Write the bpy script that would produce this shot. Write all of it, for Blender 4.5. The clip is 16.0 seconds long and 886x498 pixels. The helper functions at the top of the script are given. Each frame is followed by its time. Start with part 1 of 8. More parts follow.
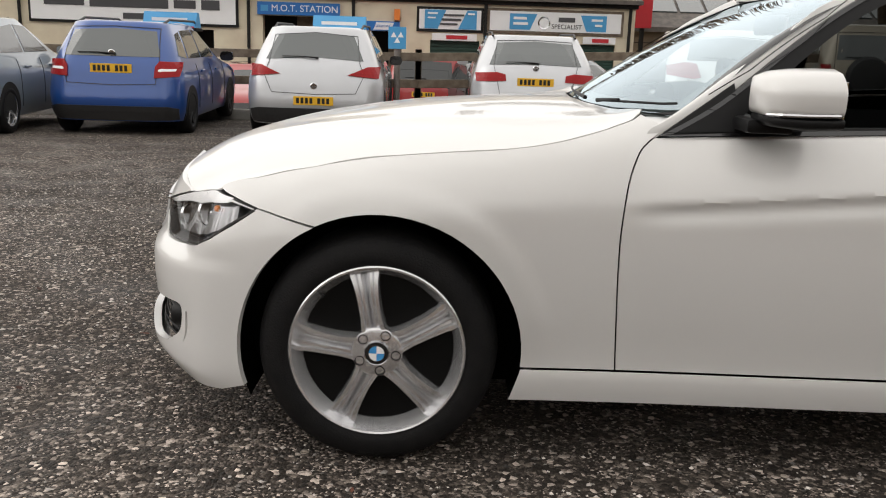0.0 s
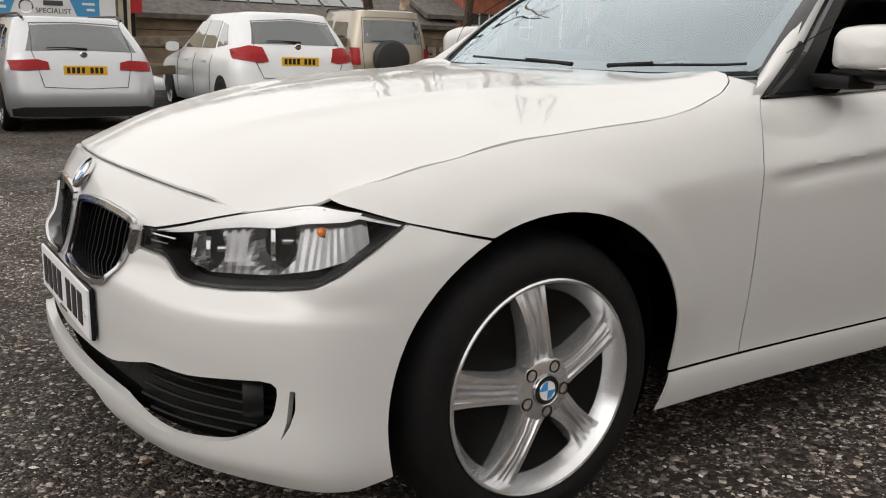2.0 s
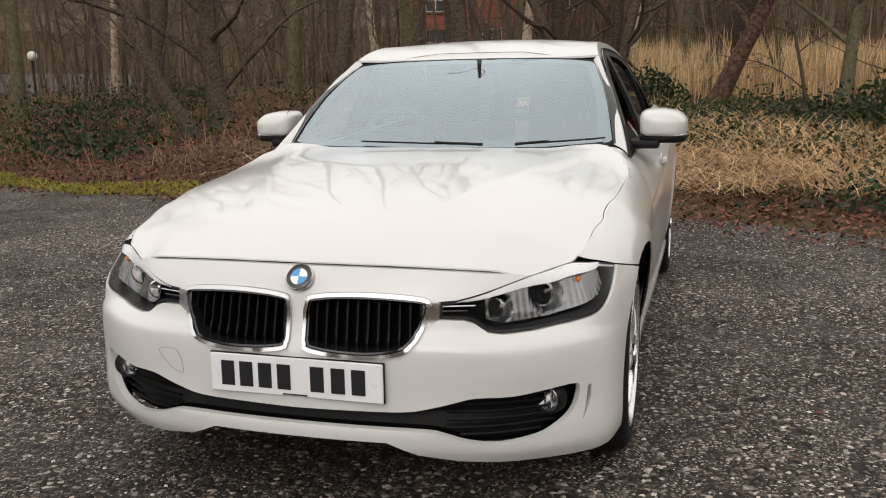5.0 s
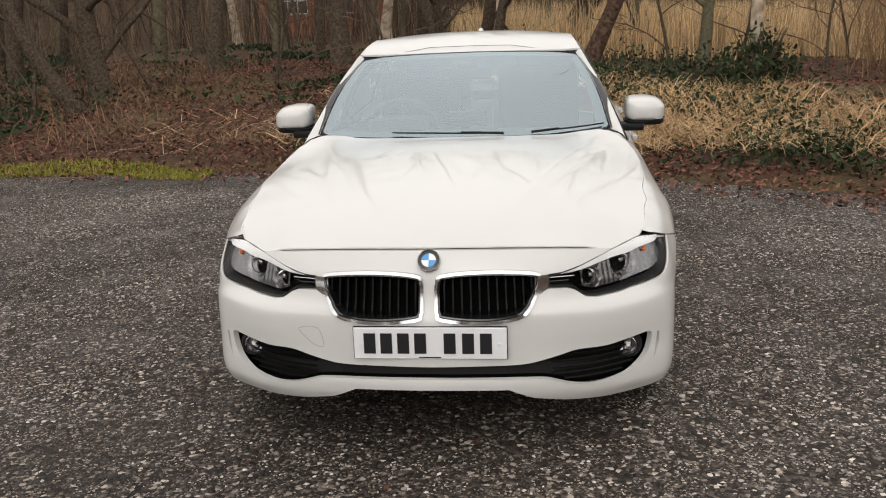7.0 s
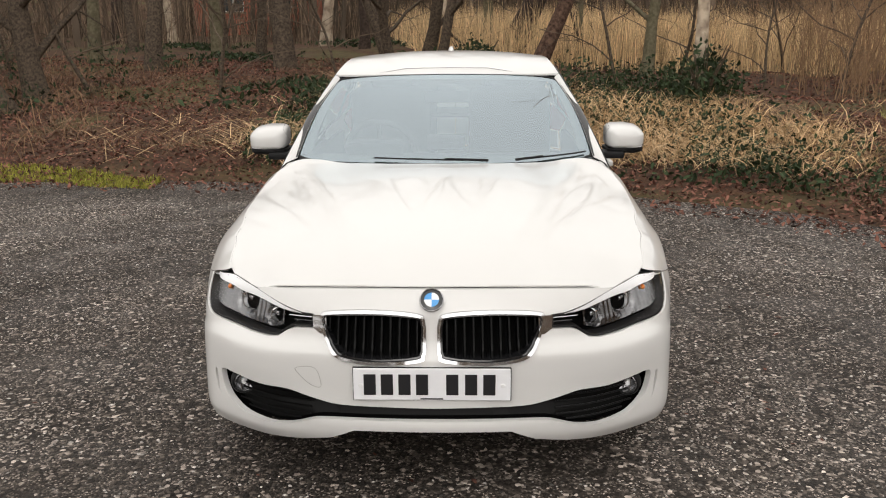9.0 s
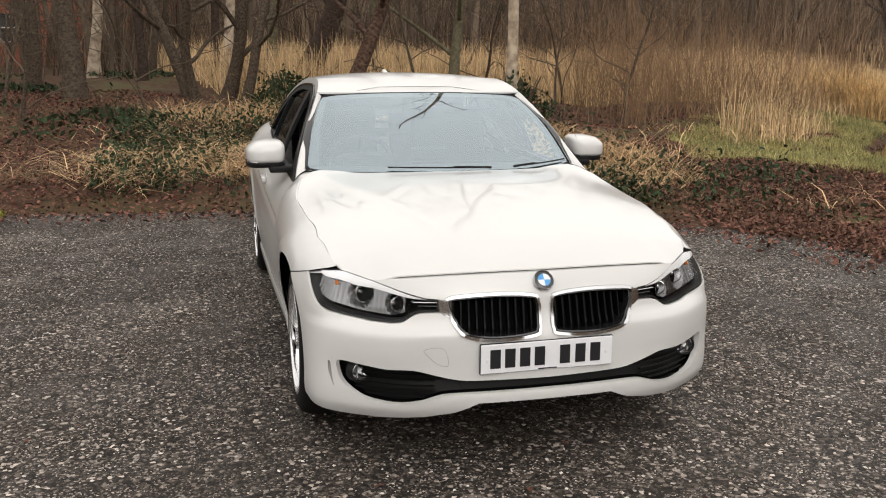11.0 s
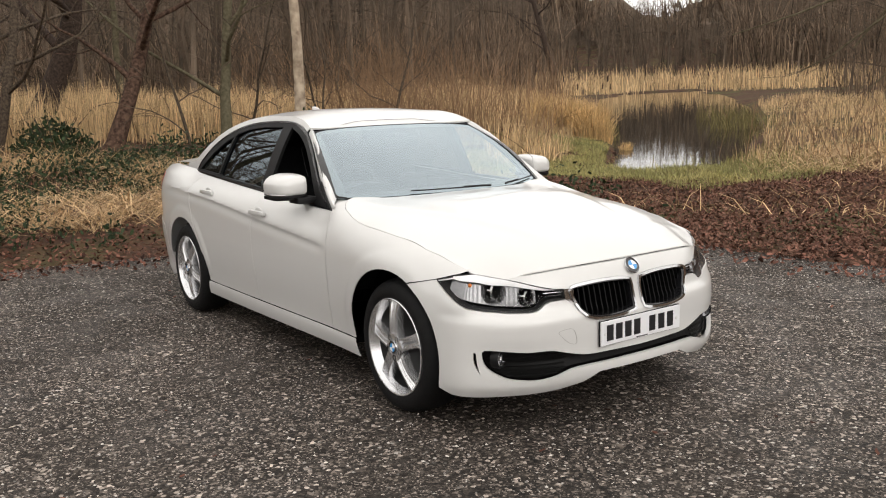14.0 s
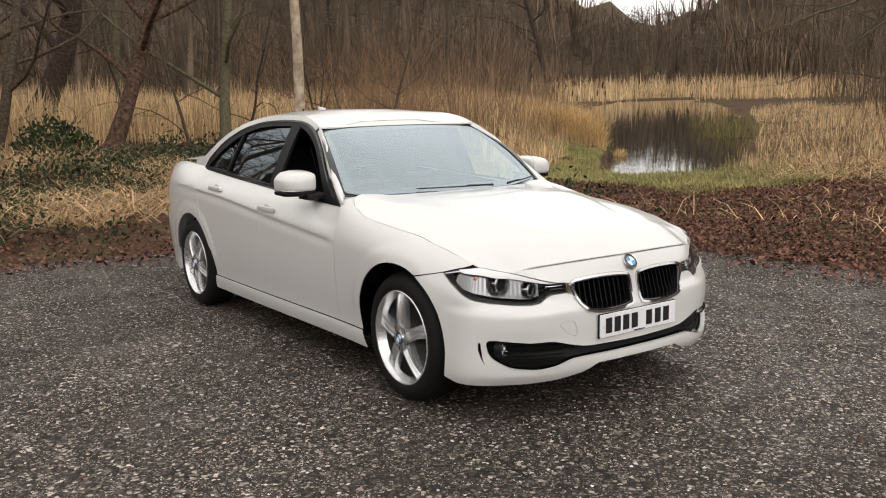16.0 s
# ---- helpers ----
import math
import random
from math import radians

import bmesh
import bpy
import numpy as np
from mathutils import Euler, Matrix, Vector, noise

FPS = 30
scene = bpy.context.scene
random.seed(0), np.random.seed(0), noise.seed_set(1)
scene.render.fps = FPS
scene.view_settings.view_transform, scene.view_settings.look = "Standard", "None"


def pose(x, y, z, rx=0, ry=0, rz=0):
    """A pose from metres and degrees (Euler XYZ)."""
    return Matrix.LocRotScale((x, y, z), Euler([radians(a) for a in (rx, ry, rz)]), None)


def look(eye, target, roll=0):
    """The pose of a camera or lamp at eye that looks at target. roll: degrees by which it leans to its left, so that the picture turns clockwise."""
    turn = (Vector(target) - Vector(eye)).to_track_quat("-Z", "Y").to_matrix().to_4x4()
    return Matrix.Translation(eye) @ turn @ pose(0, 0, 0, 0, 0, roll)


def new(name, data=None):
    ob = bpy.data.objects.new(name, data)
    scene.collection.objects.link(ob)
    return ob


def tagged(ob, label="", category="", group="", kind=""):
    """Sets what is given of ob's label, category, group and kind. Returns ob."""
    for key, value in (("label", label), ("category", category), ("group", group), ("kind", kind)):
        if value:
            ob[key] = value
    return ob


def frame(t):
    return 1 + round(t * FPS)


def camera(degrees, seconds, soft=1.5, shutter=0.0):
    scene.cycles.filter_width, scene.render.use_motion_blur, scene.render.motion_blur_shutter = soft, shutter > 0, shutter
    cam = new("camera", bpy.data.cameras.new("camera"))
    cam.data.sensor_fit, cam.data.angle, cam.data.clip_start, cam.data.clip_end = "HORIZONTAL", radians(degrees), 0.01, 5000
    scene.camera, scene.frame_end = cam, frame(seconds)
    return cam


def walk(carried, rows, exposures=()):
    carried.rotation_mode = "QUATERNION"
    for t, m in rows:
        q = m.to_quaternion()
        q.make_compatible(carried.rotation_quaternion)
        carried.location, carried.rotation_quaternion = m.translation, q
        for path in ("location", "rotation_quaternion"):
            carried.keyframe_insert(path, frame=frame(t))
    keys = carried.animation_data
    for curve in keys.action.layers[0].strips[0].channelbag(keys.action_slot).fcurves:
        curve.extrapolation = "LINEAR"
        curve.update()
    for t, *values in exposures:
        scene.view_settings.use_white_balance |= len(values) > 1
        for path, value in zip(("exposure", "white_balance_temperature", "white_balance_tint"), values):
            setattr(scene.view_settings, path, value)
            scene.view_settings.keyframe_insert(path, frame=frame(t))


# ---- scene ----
cam = camera(53.03, 16.0, 1.1)
PATH = [
    (0, (0.957, -3.109, 1.140), (0.953, -1.162, 0.683), 1.89),
    (0.5, (0.585, -2.847, 1.090), (0.807, -0.911, 0.640), 1.59),
    (1, (0.252, -2.612, 1.005), (0.723, -0.720, 0.561), 0.96),
    (1.5, (-0.074, -2.416, 1.004), (0.745, -0.646, 0.563), 1.43),
    (2, (-0.368, -2.193, 1.015), (0.718, -0.573, 0.571), 1.66),
    (2.5, (-0.670, -2.045, 1.052), (0.685, -0.642, 0.610), 1.26),
    (3, (-0.974, -1.866, 1.102), (0.597, -0.721, 0.633), -0.60),
    (3.5, (-1.250, -1.616, 1.149), (0.440, -0.651, 0.686), -1.80),
    (3.7, (-1.361, -1.531, 1.170), (0.374, -0.641, 0.728), -1.91),
    (5.8, (-2.494, -0.781, 1.289), (-0.576, -0.392, 0.875), -1.25),
    (6, (-2.557, -0.709, 1.316), (-0.636, -0.366, 0.880), -1.63),
    (6.5, (-2.680, -0.552, 1.406), (-0.757, -0.287, 0.925), -2.03),
    (7, (-2.789, -0.372, 1.454), (-0.859, -0.155, 0.976), -2.02),
    (7.5, (-2.812, -0.254, 1.528), (-0.882, -0.076, 1.035), -1.93),
    (8, (-2.764, -0.199, 1.569), (-0.828, -0.073, 1.083), -1.47),
    (8.5, (-2.731, -0.157, 1.567), (-0.793, -0.071, 1.082), -1.13),
    (9, (-2.717, -0.131, 1.569), (-0.777, -0.067, 1.089), -0.46),
    (9.5, (-2.761, 0.035, 1.544), (-0.813, 0.000, 1.092), 0.44),
    (9.7, (-2.810, 0.176, 1.531), (-0.863, 0.080, 1.082), 0.35),
    (11.8, (-2.951, 1.798, 1.460), (-1.105, 1.116, 1.104), 0.27),
    (12, (-2.900, 1.950, 1.454), (-1.065, 1.232, 1.110), 0.17),
    (12.5, (-2.832, 2.320, 1.473), (-1.047, 1.480, 1.145), -0.90),
    (13, (-2.768, 2.626, 1.490), (-1.073, 1.621, 1.147), -1.58),
    (13.5, (-2.704, 2.787, 1.492), (-1.050, 1.709, 1.170), -1.96),
    (14, (-2.728, 2.998, 1.482), (-1.106, 1.875, 1.150), -1.84),
    (14.5, (-2.785, 3.119, 1.469), (-1.184, 1.962, 1.155), -1.54),
    (15, (-2.808, 3.147, 1.470), (-1.203, 1.988, 1.184), -1.29),
    (15.5, (-2.817, 3.146, 1.462), (-1.210, 1.992, 1.164), -1.14),
    (16, (-2.831, 3.156, 1.462), (-1.219, 2.017, 1.141), -1.05),
]
# the camera's own exposure, in stops
EXPOSURES = [(t, 0.62 + e) for t, e in ((0.0, 0.03), (0.5, -0.06), (1.5, -0.06), (2.5, -0.2), (3.5, -0.14), (6.0, -0.1), (7.5, -0.06), (9.0, 0.06), (12.0, 0.04), (13.5, 0.06), (14.5, 0.19), (15.5, 0.17), (16.0, 0.06))]
walk(cam, [(t, look(eye, target, roll)) for t, eye, target, roll in PATH], EXPOSURES)
SKY, SUN = 0.140, 0.12
scene.view_settings.exposure = 0.62

# ---- world and light: a bright overcast winter day ----
world = bpy.data.worlds.new("overcast")
scene.world = world
world.use_nodes = True
wn, wl = world.node_tree.nodes, world.node_tree.links
sky = wn.new("ShaderNodeTexSky")
sky.sky_type = "NISHITA"
sky.sun_disc = False
sky.sun_elevation, sky.sun_rotation = radians(32), radians(270)
sky.air_density, sky.dust_density = 1.0, 8.0
grey = wn.new("ShaderNodeHueSaturation")
grey.inputs["Saturation"].default_value = 0.22
wl.new(sky.outputs[0], grey.inputs["Color"])
cloud = wn.new("ShaderNodeMix")
cloud.data_type = "RGBA"
cloud.inputs["Factor"].default_value = 0.85
cloud.inputs["B"].default_value = (7.0, 6.75, 6.45, 1)
wl.new(grey.outputs[0], cloud.inputs["A"])
wl.new(cloud.outputs["Result"], wn["Background"].inputs["Color"])
wn["Background"].inputs["Strength"].default_value = SKY
sun_data = bpy.data.lights.new("sun", "SUN")
sun_data.energy, sun_data.angle, sun_data.color = SUN, radians(85), (1.0, 0.97, 0.93)
sun_lamp = new("sun", sun_data)
sun_lamp.matrix_world = look((-12, 1.5, 10), (0, 0, 0))

# ---- materials ----
def material(name, colour, rough=0.5, metal=0.0, coat=0.0, noise_scale=0.0, vary=0.0, bump=0.0, bump_scale=0.0, second=None, detail=6.0, island=0.0, spec=0.5):
    """A principled surface; noise mixes the colour towards second (or darkens it) and bump adds fine relief."""
    m = bpy.data.materials.new(name)
    m.use_nodes = True
    n, l = m.node_tree.nodes, m.node_tree.links
    b = n["Principled BSDF"]
    b.inputs["Base Color"].default_value = (*colour, 1)
    b.inputs["Roughness"].default_value, b.inputs["Metallic"].default_value = rough, metal
    b.inputs["Coat Weight"].default_value = coat
    b.inputs["Specular IOR Level"].default_value = spec
    b.inputs["Coat Roughness"].default_value = 0.03
    co = n.new("ShaderNodeTexCoord")
    last = None
    if noise_scale:
        t = n.new("ShaderNodeTexNoise")
        t.inputs["Scale"].default_value, t.inputs["Detail"].default_value = noise_scale, detail
        l.new(co.outputs["Object"], t.inputs["Vector"])
        mix = n.new("ShaderNodeMix")
        mix.data_type = "RGBA"
        r = n.new("ShaderNodeMapRange")
        r.inputs["From Min"].default_value, r.inputs["From Max"].default_value = 0.35, 0.68
        r.inputs["To Max"].default_value = vary if not second else 1.0
        l.new(t.outputs["Fac"], r.inputs["Value"])
        l.new(r.outputs[0], mix.inputs["Factor"])
        mix.inputs["A"].default_value = (*colour, 1)
        mix.inputs["B"].default_value = (*(second or [c * 0.35 for c in colour]), 1)
        last = mix.outputs["Result"]
    if island:
        info = n.new("ShaderNodeNewGeometry")
        hsv = n.new("ShaderNodeHueSaturation")
        r2 = n.new("ShaderNodeMapRange")
        r2.inputs["To Min"].default_value, r2.inputs["To Max"].default_value = 1 - island, 1 + island
        l.new(info.outputs["Random Per Island"], r2.inputs["Value"])
        l.new(r2.outputs[0], hsv.inputs["Value"])
        if last:
            l.new(last, hsv.inputs["Color"])
        else:
            hsv.inputs["Color"].default_value = (*colour, 1)
        last = hsv.outputs[0]
    if last:
        l.new(last, b.inputs["Base Color"])
    if bump:
        t = n.new("ShaderNodeTexNoise")
        t.inputs["Scale"].default_value, t.inputs["Detail"].default_value = bump_scale, 5
        l.new(co.outputs["Object"], t.inputs["Vector"])
        bp = n.new("ShaderNodeBump")
        bp.inputs["Strength"].default_value, bp.inputs["Distance"].default_value = min(1.0, bump), 0.01
        l.new(t.outputs["Fac"], bp.inputs["Height"])
        l.new(bp.outputs[0], b.inputs["Normal"])
    return m


def glass(name, tint, rough=0.0, base=0.04, shine=(0.80, 0.92, 1.0)):
    """Thin pane: clear and tinted; base is its mirror share seen straight on, rising at grazing angles."""
    m = bpy.data.materials.new(name)
    m.use_nodes = True
    n, l = m.node_tree.nodes, m.node_tree.links
    n.remove(n["Principled BSDF"])
    tr, gl, mix, lw = n.new("ShaderNodeBsdfTransparent"), n.new("ShaderNodeBsdfGlossy"), n.new("ShaderNodeMixShader"), n.new("ShaderNodeLayerWeight")
    tr.inputs["Color"].default_value = (*tint, 1)
    gl.inputs["Roughness"].default_value = rough
    gl.inputs["Color"].default_value = (*shine, 1)
    lw.inputs["Blend"].default_value = 0.5
    pw, rg = n.new("ShaderNodeMath"), n.new("ShaderNodeMapRange")
    pw.operation = "POWER"
    pw.inputs[1].default_value = 4.0
    rg.inputs["To Min"].default_value, rg.inputs["To Max"].default_value = base, 1.0
    l.new(lw.outputs["Facing"], pw.inputs[0])
    l.new(pw.outputs[0], rg.inputs["Value"])
    l.new(rg.outputs[0], mix.inputs[0])
    l.new(tr.outputs[0], mix.inputs[1])
    l.new(gl.outputs[0], mix.inputs[2])
    l.new(mix.outputs[0], n["Material Output"].inputs["Surface"])
    return m


M_WHITE = material("white_paint", (0.62, 0.612, 0.597), 0.28, coat=0.7, noise_scale=2.5, vary=0.03)
M_BLACK_TRIM = material("black_trim", (0.007, 0.007, 0.0075), 0.5, noise_scale=60, vary=0.3, spec=0.22)
M_GLOSS_BLACK = material("gloss_black", (0.01, 0.01, 0.011), 0.12, coat=0.5)
# near-black: shade inside gaps, grille and wheel housings put into the colour
M_VOID = material("cavity_shade", (0.003, 0.003, 0.003), 0.9, spec=0.05)
M_CHROME = material("chrome", (0.58, 0.58, 0.59), 0.12, 1.0)
M_ALLOY = material("silver_alloy", (0.73, 0.73, 0.74), 0.25, 0.82, noise_scale=35, vary=0.12)
M_RUBBER = material("tyre_rubber", (0.0055, 0.0055, 0.006), 0.66, noise_scale=22, second=(0.009, 0.0085, 0.0085), bump=0.25, bump_scale=180, spec=0.2)
M_STEEL = material("brake_steel", (0.16, 0.145, 0.13), 0.5, 0.8, noise_scale=40, vary=0.4)
M_GLASS = glass("windscreen_glass", (0.78, 0.86, 0.84), 0.0, 0.36)
M_DARK_GLASS = glass("tinted_glass", (0.16, 0.17, 0.17), 0.0, 0.07)
M_LENS = glass("clear_lens", (0.97, 0.97, 0.97), 0.0, 0.012, (0.5, 0.5, 0.5))
M_HOUSING = material("lamp_housing", (0.016, 0.0155, 0.0155), 0.42, noise_scale=30, vary=0.3, spec=0.25)
M_REFLECT = material("lamp_reflector", (0.21, 0.21, 0.215), 0.24, 1.0)
M_FOG = material("fog_reflector", (0.30, 0.30, 0.31), 0.25, 0.85)
M_SLAT = material("grille_black_barrel_shade", (0.004, 0.004, 0.004), 0.45, spec=0.14)
M_LAMP_WHITE = material("lamp_eyebrow", (0.93, 0.93, 0.94), 0.25)
M_AMBER = material("amber_lens", (0.75, 0.22, 0.04), 0.3)
M_BLUE = material("badge_blue", (0.05, 0.28, 0.62), 0.25, coat=0.6)
M_BADGE_WHITE = material("badge_white", (0.8, 0.8, 0.8), 0.25, coat=0.6)
M_PLATE_WHITE = material("plate_white", (0.78, 0.78, 0.80), 0.35, noise_scale=25, vary=0.06)
M_PLATE_YELLOW = material("plate_yellow", (0.80, 0.46, 0.03), 0.35, noise_scale=25, vary=0.06)
M_INK = material("plate_ink", (0.012, 0.012, 0.014), 0.4)
M_SEAT = material("seat_cloth", (0.012, 0.012, 0.013), 0.85, spec=0.1, noise_scale=90, vary=0.4)
M_DASH = material("dashboard_vinyl", (0.022, 0.022, 0.024), 0.6, noise_scale=120, vary=0.3)
M_RED_LENS = material("red_lens", (0.33, 0.008, 0.010), 0.35, coat=0.08, spec=0.2, noise_scale=50, vary=0.25)


# ---- mesh helpers ----
def part(name, bm, mat, parent=None, label="", smooth=None, turned=False):
    """Link a bmesh as one mesh object under a thing or part. smooth: the angle below which edges are shaded soft."""
    if not turned:
        bmesh.ops.recalc_face_normals(bm, faces=bm.faces)
    me = bpy.data.meshes.new(name)
    bm.to_mesh(me)
    bm.free()
    if mat:
        me.materials.append(mat)
    if smooth is not None:
        me.shade_smooth()
        me.set_sharp_from_angle(angle=radians(smooth))
    ob = new(name, me)
    ob.parent = parent
    if label:
        tagged(ob, label)
    return ob


def thing(name, place=None, label="", category="", group="", kind=""):
    ob = new(name)
    if place is not None:
        ob.matrix_basis = place
    return tagged(ob, label, category, group, kind)


def box_into(bm, cx, cy, cz, dx, dy, dz, bevel=0.0, m=None):
    r = bmesh.ops.create_cube(bm, size=1.0, matrix=(m or Matrix()) @ Matrix.LocRotScale((cx, cy, cz), None, (dx, dy, dz)))
    if bevel:
        es = list({e for v in r["verts"] for e in v.link_edges})
        bmesh.ops.bevel(bm, geom=es, offset=bevel, segments=2, affect="EDGES", profile=0.6)
    return bm


def box(cx, cy, cz, dx, dy, dz, bevel=0.0, m=None):
    return box_into(bmesh.new(), cx, cy, cz, dx, dy, dz, bevel, m)


def lathe(profile, m=None, steps=48, close=False):
    """Turn (radius, height) pairs about z."""
    bm = bmesh.new()
    m = m or Matrix()
    rings = []
    for r, h in profile:
        rings.append([bm.verts.new(m @ Vector((r * math.cos(2 * math.pi * k / steps), r * math.sin(2 * math.pi * k / steps), h))) for k in range(steps)])
    pairs = list(zip(rings, rings[1:]))
    if close:
        pairs.append((rings[-1], rings[0]))
    for a, b in pairs:
        for k in range(steps):
            bm.faces.new((a[k], a[(k + 1) % steps], b[(k + 1) % steps], b[k]))
    if not close:
        for ring in (rings[0], rings[-1]):
            if (ring[0].co - ring[steps // 2].co).length > 1e-4:
                bm.faces.new(ring)
    return bm


def tube(points, radius, sides=8, close=False):
    """A round bar through points; radius may be a number or one for each point."""
    bm = bmesh.new()
    pts = [Vector(p) for p in points]
    rad = radius if isinstance(radius, (list, tuple)) else [radius] * len(pts)
    rings = []
    n = len(pts)
    for i, p in enumerate(pts):
        a = pts[i - 1] if i else (pts[-1] if close else p)
        b = pts[(i + 1) % n] if (i + 1 < n or close) else p
        d = (b - a).normalized()
        side = d.cross(Vector((0, 0, 1)))
        if side.length < 1e-3:
            side = d.cross(Vector((0, 1, 0)))
        side.normalize()
        up = side.cross(d)
        rings.append([bm.verts.new(p + (side * math.cos(2 * math.pi * k / sides) + up * math.sin(2 * math.pi * k / sides)) * rad[i]) for k in range(sides)])
    for i in range(n if close else n - 1):
        a, b = rings[i], rings[(i + 1) % n]
        for k in range(sides):
            bm.faces.new((a[k], a[(k + 1) % sides], b[(k + 1) % sides], b[k]))
    if not close:
        bm.faces.new(rings[0])
        bm.faces.new(rings[-1])
    return bm


def prism(poly, y0, y1, axis="y"):
    """A solid with the outline poly (pairs), from y0 to y1 along an axis."""
    bm = bmesh.new()
    put = {"y": lambda a, b, c: (a, c, b), "x": lambda a, b, c: (c, a, b), "z": lambda a, b, c: (a, b, c)}[axis]
    r0 = [bm.verts.new(put(a, b, y0)) for a, b in poly]
    r1 = [bm.verts.new(put(a, b, y1)) for a, b in poly]
    bm.faces.new(r0)
    bm.faces.new(r1)
    for k in range(len(poly)):
        j = (k + 1) % len(poly)
        bm.faces.new((r0[k], r0[j], r1[j], r1[k]))
    return bm


def curve_through(xs, ys):
    """A smooth monotone-safe curve through points: y at x (numbers or arrays)."""
    xs, ys = np.asarray(xs, float), np.asarray(ys, float)
    h, d = np.diff(xs), np.diff(ys) / np.diff(xs)
    m = np.zeros(len(xs))
    m[0], m[-1] = d[0], d[-1]
    for i in range(1, len(xs) - 1):
        if d[i - 1] * d[i] > 0:
            w1, w2 = 2 * h[i] + h[i - 1], h[i] + 2 * h[i - 1]
            m[i] = (w1 + w2) / (w1 / d[i - 1] + w2 / d[i])

    def at(x):
        x = np.clip(np.asarray(x, float), xs[0], xs[-1])
        i = np.clip(np.searchsorted(xs, x) - 1, 0, len(xs) - 2)
        t = (x - xs[i]) / h[i]
        return ((1 + 2 * t) * (1 - t) ** 2 * ys[i] + t * (1 - t) ** 2 * h[i] * m[i] + t * t * (3 - 2 * t) * ys[i + 1] + t * t * (t - 1) * h[i] * m[i + 1])

    return at


def rounded(points, n=8, closed=True):
    """A smooth outline (Catmull-Rom) through 2D points."""
    p = [Vector(q) for q in points]
    out = []
    k = len(p)
    for i in range(k if closed else k - 1):
        a, b, c, d = (p[(i - 1) % k] if closed or i else p[0], p[i], p[(i + 1) % k], p[(i + 2) % k] if closed or i + 2 < k else p[-1])
        for j in range(n):
            t = j / n
            out.append(tuple(0.5 * ((2 * b) + (c - a) * t + (2 * a - 5 * b + 4 * c - d) * t * t + (3 * b - a - 3 * c + d) * t ** 3)))
    if not closed:
        out.append(tuple(p[-1]))
    return out


def resample(poly, step):
    out = []
    k = len(poly)
    for i in range(k):
        a, b = Vector(poly[i]), Vector(poly[(i + 1) % k])
        n = max(1, int(math.ceil((b - a).length / step)))
        out += [tuple(a.lerp(b, j / n)) for j in range(n)]
    return out


def area2(poly):
    a = np.asarray(poly)
    return 0.5 * float(np.sum(a[:, 0] * np.roll(a[:, 1], -1) - np.roll(a[:, 0], -1) * a[:, 1]))


def inset(poly, d):
    """The outline moved inwards by d."""
    sgn = 1 if area2(poly) > 0 else -1
    k, out = len(poly), []
    for i in range(k):
        a, b, c = Vector(poly[i - 1]), Vector(poly[i]), Vector(poly[(i + 1) % k])
        e1, e2 = (b - a), (c - b)
        if e1.length < 1e-7 or e2.length < 1e-7:
            out.append(tuple(b))
            continue
        n1, n2 = Vector((-e1.y, e1.x)).normalized(), Vector((-e2.y, e2.x)).normalized()
        n = n1 + n2
        n = n / max(0.6, n.length_squared / 2) if n.length > 1e-6 else n1
        out.append(tuple(b + n * d * sgn))
    return out


def inside(poly, pts):
    """Which of pts (array) lie in the outline."""
    x, y = pts[:, 0], pts[:, 1]
    res = np.zeros(len(pts), bool)
    a = np.asarray(poly)
    b = np.roll(a, -1, axis=0)
    for (x1, y1), (x2, y2) in zip(a, b):
        if y1 != y2:
            res ^= ((y1 > y) != (y2 > y)) & (x < (x2 - x1) * (y - y1) / (y2 - y1) + x1)
    return res


